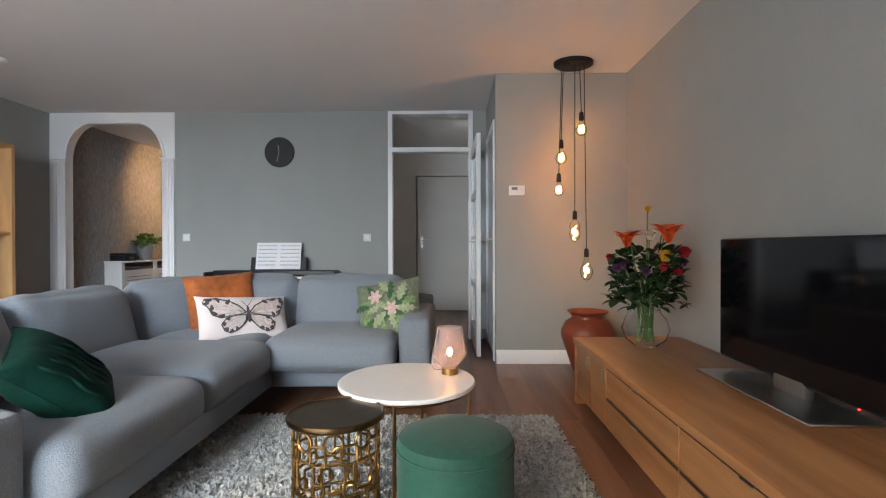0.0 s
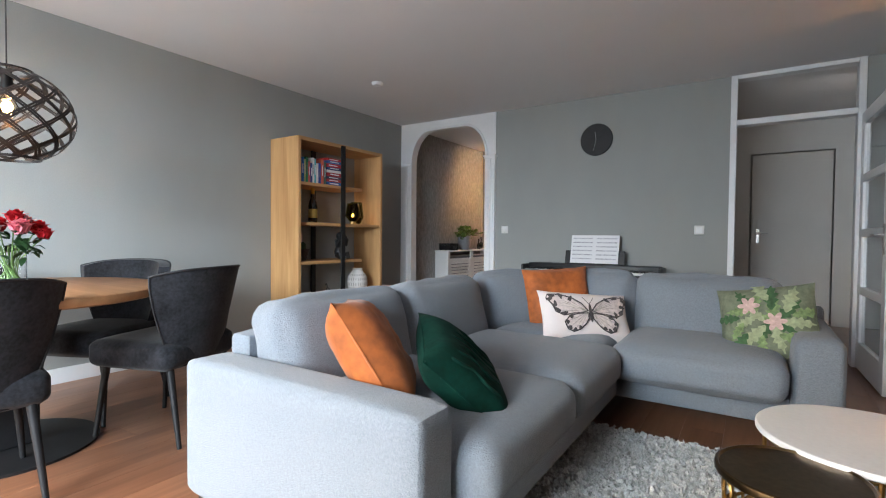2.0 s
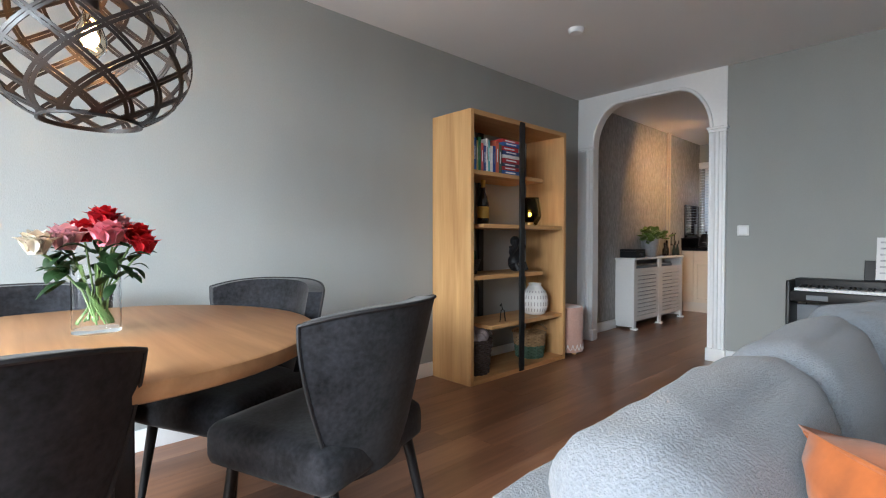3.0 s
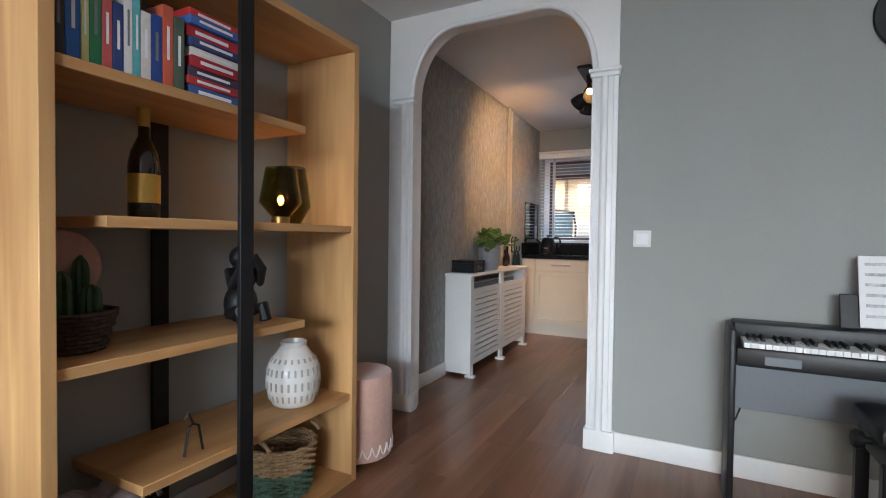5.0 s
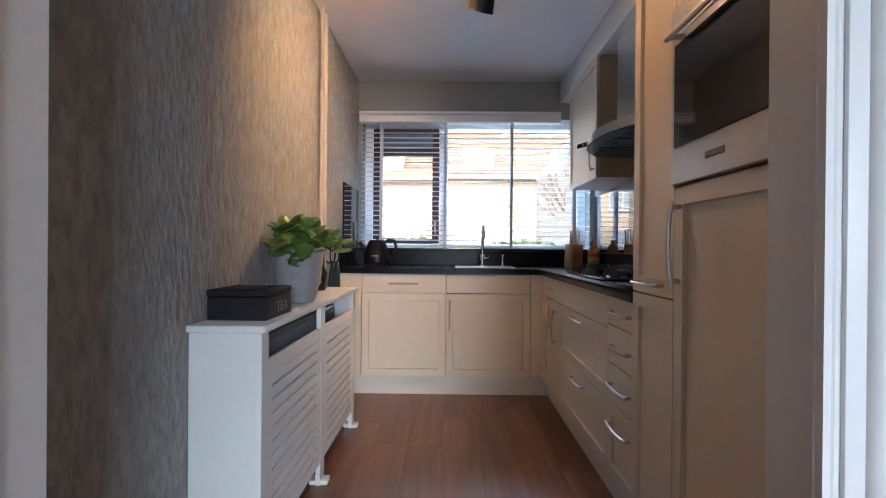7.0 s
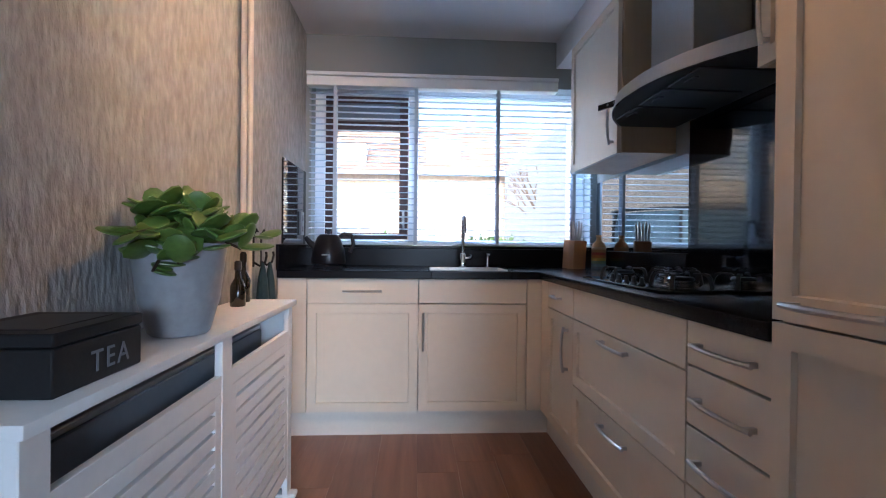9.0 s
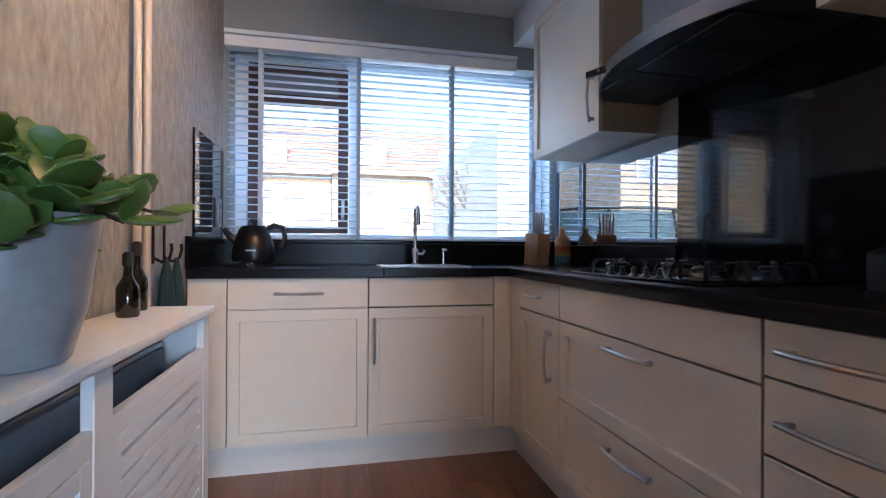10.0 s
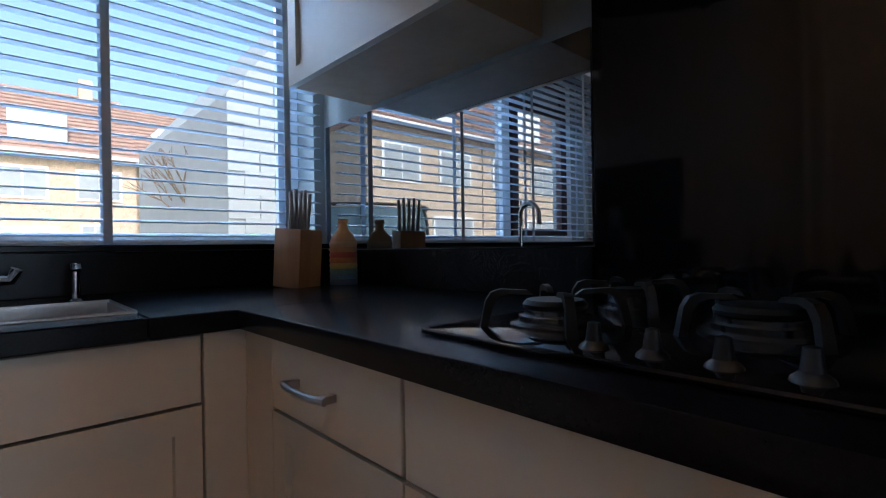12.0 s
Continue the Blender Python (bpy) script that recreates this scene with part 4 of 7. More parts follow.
def clock():
    c = thing("wall_clock", pose(-1.55, NY, 2.04, 90, 0, 0), "round black wall clock with dark hands", "clock")
    part("face", lathe([(0, 0.004), (0.162, 0.004), (0.165, 0.012), (0.160, 0.02), (0, 0.018)], 56), mat("slate_black", (0.008, 0.008, 0.009), 0.6, vary=0.6, scale=14, bump=0.3, bscale=20), c)
    hm = mat("clock_hand", (0.30, 0.30, 0.30), 0.4, 0.6)
    part("hour_hand", tubed([(0, 0, 0.024), (-0.012, 0.075, 0.024)], 0.004, 6), hm, c)
    part("minute_hand", tubed([(0, 0, 0.024), (-0.025, -0.11, 0.024)], 0.003, 6), hm, c)


clock()
sm = thing("smoke_detector", pose(-3.20, 3.60, CZ), "white round smoke detector on the ceiling", "smoke detector")
part("casing", lathe([(0, -0.03), (0.04, -0.03), (0.05, -0.02), (0.055, -0.002), (0, -0.002)], 32), M["white"], sm)


def piano():
    p = thing("digital_piano", pose(-2.22, 4.78, 0), "slim black digital piano on a stand against the wall", "piano")
    L = 1.36
    part("side_panel", boxed(0, 0.0, 0, 0.025, 0.28, 0.745, 0.008, 2), M["blackp"], p)
    part("side_panel", boxed(L - 0.025, 0.0, 0, L, 0.28, 0.745, 0.008, 2), M["blackp"], p)
    for x in (0.0, L - 0.025):
        part("foot", boxed(x - 0.005, -0.05, 0, x + 0.03, 0.30, 0.025, 0.005), M["blackp"], p)
    part("case", boxed(0.025, 0.0, 0.60, L - 0.025, 0.29, 0.675, 0.008, 2), M["blackp"], p)
    part("control_panel", boxed(0.025, 0.15, 0.675, L - 0.025, 0.29, 0.755, 0.008, 2), M["blackp"], p)
    part("modesty_panel", boxed(0.025, 0.24, 0.36, L - 0.025, 0.256, 0.56, 0.002), M["shade_grey"], p)
    part("speaker_grille", boxed(0.12, -0.004, 0.615, 0.24, 0.002, 0.65, 0.002), M["shade_grey"], p)
    n = 52
    w = (L - 0.10) / n
    wk, bk = boxed(0, 0.005, 0.677, w - 0.0015, 0.15, 0.697, 0.001), boxed(-0.006, 0.055, 0.697, 0.006, 0.15, 0.712, 0.001)
    a = part("white_key", wk, M["white"], p, "", pose(0.05, 0, 0))
    c = part("black_key", bk, M["black"], p, "", pose(0.05 + w, 0, 0))
    for i in range(1, n):
        o = new("white_key", a.data)
        o.parent, o.matrix_basis = p, pose(0.05 + i * w, 0, 0)
        if i % 7 in (1, 2, 4, 5, 6):
            o = new("black_key", c.data)
            o.parent, o.matrix_basis = p, pose(0.05 + (i + 1) * w, 0, 0)
    part("music_rest", moved(boxed(-0.30, -0.006, 0, 0.30, 0.006, 0.14, 0.003), pose(0.70, 0.22, 0.755, -12)), M["blackp"], p)
    part("cable", tubed([(0.08, 0.27, 0.58), (0.06, 0.28, 0.50), (0.09, 0.28, 0.42), (0.05, 0.27, 0.30), (0.01, 0.27, 0.24)], 0.004, 6), M["blackp"], p)
    s = thing("sheet_music", pose(-1.52, 4.985, 0.765, -12), "open white music book on the piano rest", "sheet music")
    for k in (-1, 1):
        pg = part("page", boxed(min(0, k * 0.24), -0.006, 0.0, max(0, k * 0.24), 0.0, 0.29), M["paper"], s)
        for r in range(6):
            part("printed_stave", boxed(min(k * 0.02, k * 0.22), -0.0085, 0.25 - r * 0.042, max(k * 0.02, k * 0.22), -0.0065, 0.262 - r * 0.042), M["stave"], pg)


M["stave"] = mat("stave_print", (0.50, 0.50, 0.54), 0.8, vary=0.35, scale=60)
piano()


def bench():
    b = thing("piano_bench", pose(-1.55, 4.63, 0), "black piano bench with an upholstered seat and side knobs", "bench")
    part("seat", moved(soft(0.56, 0.32, 0.07, 0.025, (0, 0, 0.008), 8), pose(0, 0, 0.49)), M["blackp"], b)
    part("frame", boxed(-0.26, -0.145, 0.38, 0.26, 0.145, 0.455, 0.004), M["blackp"], b)
    for x in (-1, 1):
        for y in (-1, 1):
            part("leg", boxed(x * 0.25 - 0.02, y * 0.135 - 0.02, 0, x * 0.25 + 0.02, y * 0.135 + 0.02, 0.40, 0.004), M["blackp"], b)
        part("knob", moved(lathe([(0, 0), (0.012, 0), (0.012, 0.02), (0.030, 0.022), (0.034, 0.04), (0.026, 0.052), (0, 0.054)], 24), pose(x * 0.26, 0, 0.43, 0, x * 90, 0)), M["black"], b)


bench()


def bookcase():
    b = thing("bookcase", pose(-3.70, 3.08, 0), "tall oak bookcase with staggered shelves and black steel posts", "bookcase")
    D, L, H = 0.40, 1.19, 1.95
    part("side_panel", boxed(-D, 0, 0, 0, 0.035, H, 0.002), M["oak"], b)
    part("side_panel", boxed(-D, L - 0.035, 0, 0, L, H, 0.002), M["oak"], b)
    part("top", boxed(-D, 0.035, H - 0.035, 0, L - 0.035, H, 0.002), M["oaky"], b)
    part("bottom", boxed(-D, 0.035, 0.0, 0, L - 0.035, 0.035, 0.002), M["oaky"], b)
    for z, y0, y1 in ((1.53, 0.035, 0.87), (1.15, 0.15, L - 0.035), (0.775, 0.035, 0.87), (0.40, 0.24, L - 0.035)):
        part("shelf", boxed(-D + 0.02, y0, z - 0.03, -0.012, y1, z, 0.002), M["oaky"], b)
    part("front_post", boxed(-0.005, 0.545, 0.012, 0.012, 0.600, H - 0.01, 0.002), M["black"], b, "black steel post")
    part("rear_post", boxed(-D, 0.50, 0.035, -D + 0.015, 0.56, H - 0.035, 0.002), M["black"], b, "black steel post")
    rb = random.Random(5)
    X0, Y0 = -3.70, 3.08
    y = Y0 + 0.05
    cols = [(0.03, 0.03, 0.04), (0.02, 0.14, 0.48), (0.50, 0.50, 0.22), (0.02, 0.17, 0.07), (0.48, 0.09, 0.09), (0.02, 0.05, 0.18), (0.70, 0.70, 0.70), (0.10, 0.40, 0.44), (0.66, 0.62, 0.60), (0.02, 0.06, 0.26), (0.55, 0.11, 0.06), (0.08, 0.11, 0.08)]
    for k, c in enumerate(cols):
        w, h, d = rb.uniform(0.018, 0.034), rb.uniform(0.19, 0.25), rb.uniform(0.15, 0.2)
        bk = thing("book", pose(X0 - 0.05 - d, y, 1.531), "upright book with a coloured spine on the top shelf", "book", "upright books")
        mm = mat("book_cover", c, 0.6, vary=0.1, scale=20)
        part("cover", boxed(0, 0, 0, d, w, h, 0.002), mm, bk)
        part("spine_label", boxed(d, w * 0.38, h * 0.35, d + 0.001, w * 0.62, h * 0.75), M["paper"] if k % 3 else M["ink"], bk)
        y += w + 0.001
    z = 1.531
    for k, c in enumerate(((0.03, 0.10, 0.30), (0.40, 0.03, 0.03), (0.05, 0.04, 0.08), (0.35, 0.02, 0.03), (0.72, 0.70, 0.68), (0.03, 0.05, 0.16), (0.50, 0.02, 0.03), (0.04, 0.12, 0.36), (0.55, 0.03, 0.03))):
        h = 0.028 if k % 3 else 0.036
        bk = thing("book", pose(X0 - 0.05 - 0.19 + 0.01 * math.sin(k * 3), y + 0.015 + 0.006 * math.sin(k * 5), z), "book lying flat in a stack on the top shelf", "book", "stacked books")
        part("cover", boxed(0, 0, 0, 0.19, 0.20, h - 0.001, 0.002), mat("book_cover", c, 0.6, vary=0.1, scale=20), bk)
        part("spine_label", boxed(0.19, 0.03, h * 0.35, 0.191, 0.15, h * 0.65), M["paper"], bk)
        z += h
    bo = thing("bottle", pose(-3.92, 3.45, 1.151), "dark beer bottle with a gold label", "bottle")
    part("glass_body", lathe([(0, 0), (0.042, 0), (0.045, 0.01), (0.045, 0.17), (0.038, 0.21), (0.017, 0.26), (0.015, 0.33), (0.017, 0.335), (0.016, 0.35), (0, 0.35)], 28), M["bottle"], bo)
    part("paper_label", lathe([(0.0458, 0.05), (0.0462, 0.05), (0.0462, 0.14), (0.0458, 0.14)], 28), M["gold"], bo)
    part("foil", lathe([(0.0165, 0.29), (0.0172, 0.29), (0.0188, 0.352), (0, 0.354)], 24), M["gold"], bo)
    table_lamp(pose(-3.85, 3.955, 1.151), "olive glass table lamp with a brass base, lit", M["oliveglass"], 0.225, 0.084, 0.3)
    v2 = lone("glass_vase", lathe([(0, 0), (0.04, 0), (0.085, 0.08), (0.075, 0.17), (0.062, 0.25), (0.059, 0.25), (0.07, 0.17), (0.08, 0.08), (0.037, 0.006), (0, 0.006)], 36), M["oliveglass"], "olive green glass vase behind the lamp", "vase", pose(-3.93, 4.09, 1.151))
    v2.visible_shadow = False
    bm = bmesh.new()
    for px, pz, r, s in ((0, 0.075, 0.062, 1.2), (0, 0.16, 0.052, 1.15), (0.0, 0.245, 0.042, 1.05), (0.03, 0.235, 0.022, 0.8)):
        bmesh.ops.create_uvsphere(bm, u_segments=20, v_segments=12, radius=r, matrix=pose(px, 0, pz) @ Matrix.Diagonal((0.9, 1, s, 1)))
    for sy in (-1, 1):
        tube(bm, [(0.0, sy * 0.05, 0.20), (0.03, sy * 0.066, 0.15), (0.055, sy * 0.05, 0.20), (0.04, sy * 0.02, 0.25)], 0.018, 8)
        tube(bm, [(0.0, sy * 0.05, 0.04), (0.06, sy * 0.055, 0.06), (0.075, sy * 0.05, 0.01)], 0.022, 8)
    for f in bm.faces:
        f.smooth = True
    lone("monkey_figurine", bm, M["black"], "black seated monkey figurine on the oak shelf", "figurine", pose(-3.86, 3.77, 0.776))
    cv = thing("ceramic_vase", pose(-3.84, 4.02, 0.401), "white ceramic vase with rows of slits", "vase")
    part("body", lathe([(0, 0), (0.07, 0), (0.085, 0.01), (0.105, 0.06), (0.110, 0.12), (0.098, 0.18), (0.065, 0.225), (0.052, 0.245), (0.055, 0.265), (0.050, 0.265), (0.046, 0.245), (0.06, 0.22), (0, 0.2)], 44), M["ceramic"], cv)
    # slits are not cut: grey strips on the surface carry their inner shade
    slit_strip = None
    for row, (z, r, n, h) in enumerate(((0.045, 0.1005, 26, 0.028), (0.095, 0.1098, 26, 0.032), (0.150, 0.1065, 26, 0.028), (0.195, 0.090, 22, 0.018))):
        for k in range(n):
            a = 2 * math.pi * k / n
            if slit_strip is None:
                slit_strip = part("slit_strip", boxed(-0.0015, -0.004, -0.5, 0.0015, 0.004, 0.5), M["slit_shade"], cv)
                o = slit_strip
            else:
                o = new("slit_strip", slit_strip.data)
                o.parent = cv
            tilt = (-12, 0, 8, 34)[row]
            o.matrix_basis = pose(r * math.cos(a), r * math.sin(a), z, 0, 0, 360 * k / n) @ pose(0, 0, 0, 0, -tilt, 0) @ Matrix.Diagonal((1, 1, h, 1))
    # cactus bowl with a round pink ornament behind it
    cb = thing("cactus_bowl", pose(-3.90, 3.235, 0.776), "dark woven bowl planted with small cacti and a pink disc", "plant")
    bw = bmesh.new()
    for k in range(9):
        R = 0.075 + 0.004 * k
        tube(bw, [((R + 0.004 * (1 if (q + k) % 2 else -1)) * math.cos(q * math.pi / 12), (R + 0.004 * (1 if (q + k) % 2 else -1)) * math.sin(q * math.pi / 12), 0.008 + k * 0.0125) for q in range(24)], 0.007, 6, True)
    part("bowl", bw, M["wickerd"], cb)
    part("soil", lathe([(0, 0.0), (0.07, 0.0), (0.10, 0.095), (0, 0.10)], 24), M["soil"], cb)
    for cx, cy, ch, cr in ((0.02, -0.03, 0.13, 0.022), (-0.02, 0.035, 0.17, 0.020), (0.045, 0.03, 0.09, 0.024)):
        cm = bmesh.new()
        rings = []
        for j in range(9):
            t = j / 8
            rad = cr * math.sqrt(max(0.02, 1 - max(0, (t - 0.7) / 0.3) ** 2))
            rings.append([cm.verts.new((cx + rad * (1 + 0.16 * math.cos(8 * a)) * math.cos(a), cy + rad * (1 + 0.16 * math.cos(8 * a)) * math.sin(a), 0.095 + ch * t)) for a in [2 * math.pi * i / 32 for i in range(32)]])
        for p, q in zip(rings, rings[1:]):
            for i in range(32):
                cm.faces.new((p[i], p[(i + 1) % 32], q[(i + 1) % 32], q[i])).smooth = True
        cm.faces.new(rings[-1])
        part("cactus", cm, M["leafd"], cb)
    part("disc", moved(lathe([(0, -0.004), (0.10, -0.004), (0.105, 0), (0.10, 0.004), (0, 0.004)], 40), pose(-0.045, 0.0, 0.235, 0, 82, 0)), M["pink"], cb, "round pale pink disc")
    # baskets
    for nm, lab, x, y, r, h, m1, m2 in (("basket", "woven seagrass basket with a green lower band", -3.88, 4.00, 0.135, 0.21, M["wicker"], M["wickerg"]), ("basket", "dark wicker basket filled with grey yarn", -3.87, 3.28, 0.14, 0.26, M["wickerd"], M["wickerd"])):
        bt = thing(nm, pose(x, y, 0.036), lab, "basket")
        low, high = bmesh.new(), bmesh.new()
        rows = 16
        for k in range(rows):
            z = h * k / rows
            R = r * (0.82 + 0.18 * k / rows)
            pts = [((R + 0.006 * (1 if (q + k) % 2 else -1)) * math.cos(q * math.pi / 15), (R + 0.006 * (1 if (q + k) % 2 else -1)) * math.sin(q * math.pi / 15), z + 0.008) for q in range(30)]
            tube(low if k < rows * 0.5 else high, pts, h / rows * 0.55, 6, True)
        lathe([(0, 0.004), (r * 0.8, 0.004), (r * 0.8, 0.012), (0, 0.012)], 24, low)
        part("lower_weave", low, m2, bt)
        part("upper_weave", high, m1, bt)
        for s in (-1, 1):
            part("handle", tubed([(0.03 * k, s * r * 1.02, h + 0.05 * math.cos(k * 0.5)) for k in (-2.6, -2, -1, 0, 1, 2, 2.6)], 0.009, 8), m1, bt)
        if m1 is M["wickerd"]:
            yb = bmesh.new()
            for k in range(7):
                bmesh.ops.create_icosphere(yb, subdivisions=2, radius=0.055, matrix=pose(0.07 * math.cos(k * 0.9), 0.07 * math.sin(k * 0.9), h - 0.005 + 0.02 * (k % 3)))
            for f in yb.faces:
                f.smooth = True
            part("yarn", yb, mat("yarn_grey", (0.30, 0.25, 0.25), 0.95, vary=0.3, scale=40, bump=0.5, bscale=120), bt)
    wf = bmesh.new()
    tube(wf, [(0, -0.03, 0), (0, -0.015, 0.09), (0, 0.0, 0.095), (0, 0.02, 0.085), (0, 0.035, 0)], 0.004, 6)
    tube(wf, [(0, 0.0, 0.095), (0.005, -0.02, 0.14), (0, -0.03, 0.12)], 0.004, 6)
    lone("wire_figurine", wf, M["black"], "small dark wire figurine on the lowest shelf", "figurine", pose(-3.78, 3.52, 0.401))


bookcase()
dr = thing("velvet_stool", pose(-3.845, 4.47, 0), "pale pink velvet drum stool with braided fringe", "stool")
part("body", lathe([(0, 0.03), (0.172, 0.03), (0.174, 0.05), (0.174, 0.41), (0.166, 0.428), (0, 0.433)], 44), M["pink"], dr)
fr = bmesh.new()
for k in range(24):
    a, b = 2 * math.pi * k / 24, 2 * math.pi * (k + 1) / 24
    tube(fr, [(0.176 * math.cos(a + (b - a) * t), 0.176 * math.sin(a + (b - a) * t), 0.10 - 0.05 * math.sin(math.pi * t)) for t in (0, 0.25, 0.5, 0.75, 1)], 0.004, 5)
part("fringe", fr, M["offwhite"], dr, "off-white looped cord fringe")
for k in range(3):
    part("foot", lathe([(0, 0), (0.02, 0), (0.02, 0.03), (0, 0.03)], 16, centre=(0.11 * math.cos(k * 2.1), 0.11 * math.sin(k * 2.1))), M["oak"], dr)


# ---- dining corner ----
def dining_table():
    t = thing("dining_table", pose(-3.10, 0.85, 0), "round solid wood dining table on a black cross base", "table")
    part("tabletop", lathe([(0, 0.715), (0.625, 0.715), (0.64, 0.722), (0.645, 0.74), (0.64, 0.757), (0.632, 0.762), (0, 0.762)], 72), M["table"], t)
    part("pedestal", boxed(-0.10, -0.10, 0.03, 0.10, 0.10, 0.715, 0.006), M["black"], t)
    part("base_plate", lathe([(0, 0), (0.36, 0), (0.36, 0.012), (0.10, 0.03), (0, 0.03)], 48), M["black"], t)
    for a in (0, 90):
        part("support", moved(boxed(-0.5, -0.03, 0.68, 0.5, 0.03, 0.713, 0.004), pose(0, 0, 0, 0, 0, a)), M["black"], t)


dining_table()


def dining_chair():
    c = thing("dining_chair", pose(-2.76, 1.42, 0, 0, 0, 110), "anthracite velvet dining chair with a curved back and black legs", "chair", "chairs round the dining table")
    part("seat", moved(soft(0.50, 0.48, 0.13, 0.04, (0, 0.01, 0.012), 10), pose(0, 0.01, 0.43)), M["anthra"], c)
    # wrap-round back, opening towards +y
    bm = bmesh.new()
    n, mz = 20, 9
    inner, outer = [], []
    for i in range(n + 1):
        u = 2 * i / n - 1
        a = u * 1.02
        ci, co = [], []
        for j in range(mz + 1):
            v = j / mz
            flare = 1 + 0.13 * v
            top = 0.86 - 0.035 * abs(u) ** 3 - 0.0
            z = 0.37 + (top - 0.37) * v
            cut = 1 - 0.45 * max(0, abs(u) - 0.55) / 0.45 * (1 - v) ** 1.5
            aa = a * cut
            lean = -0.075 * v
            for lst, rr in ((ci, 0.245), (co, 0.295)):
                lst.append(bm.verts.new((rr * flare * math.sin(aa) * 1.06, 0.08 - rr * flare * math.cos(aa) * 1.08 + lean, z)))
        inner.append(ci), outer.append(co)
    for i in range(n):
        for j in range(mz):
            bm.faces.new((inner[i][j], inner[i + 1][j], inner[i + 1][j + 1], inner[i][j + 1])).smooth = True
            bm.faces.new((outer[i][j], outer[i][j + 1], outer[i + 1][j + 1], outer[i + 1][j])).smooth = True
        for j in (0, mz):
            bm.faces.new((inner[i][j], inner[i + 1][j], outer[i + 1][j], outer[i][j]))
    for i in (0, n):
        for j in range(mz):
            bm.faces.new((inner[i][j], inner[i][j + 1], outer[i][j + 1], outer[i][j]))
    bmesh.ops.recalc_face_normals(bm, faces=bm.faces[:])
    edge = [tuple(v.co) for v in outer[0]] + [tuple(outer[i][mz].co) for i in range(n + 1)] + [tuple(v.co) for v in outer[n][::-1]]
    bk = part("backrest", bm, M["anthra"], c)
    part("piping", tubed(edge, 0.0055, 6), M["piping"], bk)
    for x, y, dx, dy in ((-0.19, 0.18, -0.03, 0.05), (0.19, 0.18, 0.03, 0.05), (-0.19, -0.19, -0.03, -0.08), (0.19, -0.19, 0.03, -0.08)):
        part("leg", tubed([(x, y, 0.38), (x + dx, y + dy, 0)], 0.019, 10, False, 0.011), M["black"], c)
    return c


ch = dining_chair()
copy_thing(ch, pose(-2.68, 0.60, 0, 0, 0, 82))
copy_thing(ch, pose(-3.32, 1.33, 0, 0, 0, 206))
copy_thing(ch, pose(-3.53, 0.74, 0, 0, 0, 274))

tv = thing("flower_vase", pose(-3.13, 0.88, 0.764), "clear cylindrical glass vase on the dining table", "vase")
part("glass_body", lathe([(0, 0), (0.062, 0), (0.062, 0.20), (0.058, 0.20), (0.058, 0.012), (0, 0.012)], 36), M["clear"], tv).visible_shadow = False
blooms = [(0.0, 0.02, 0.325, 0.042, "red"), (-0.09, -0.02, 0.285, 0.045, "red"), (0.02, 0.10, 0.275, 0.042, "red"), (-0.01, -0.07, 0.265, 0.048, "pale_rose"), (0.07, 0.02, 0.275, 0.048, "rose"), (0.03, -0.135, 0.25, 0.042, "pale"), (-0.08, 0.07, 0.27, 0.04, "rose"), (0.07, 0.11, 0.245, 0.038, "red"), (-0.02, 0.06, 0.30, 0.04, "pale_rose")]
bouquet(pose(-3.13, 0.88, 0.776), "bunch of red, pink and white roses", 60, 0.13, 0.25, blooms, 0.04, 6)


M["globe_metal"] = mat("brown_black_metal", (0.016, 0.012, 0.011), 0.4, 0.0, vary=0.25, scale=20)


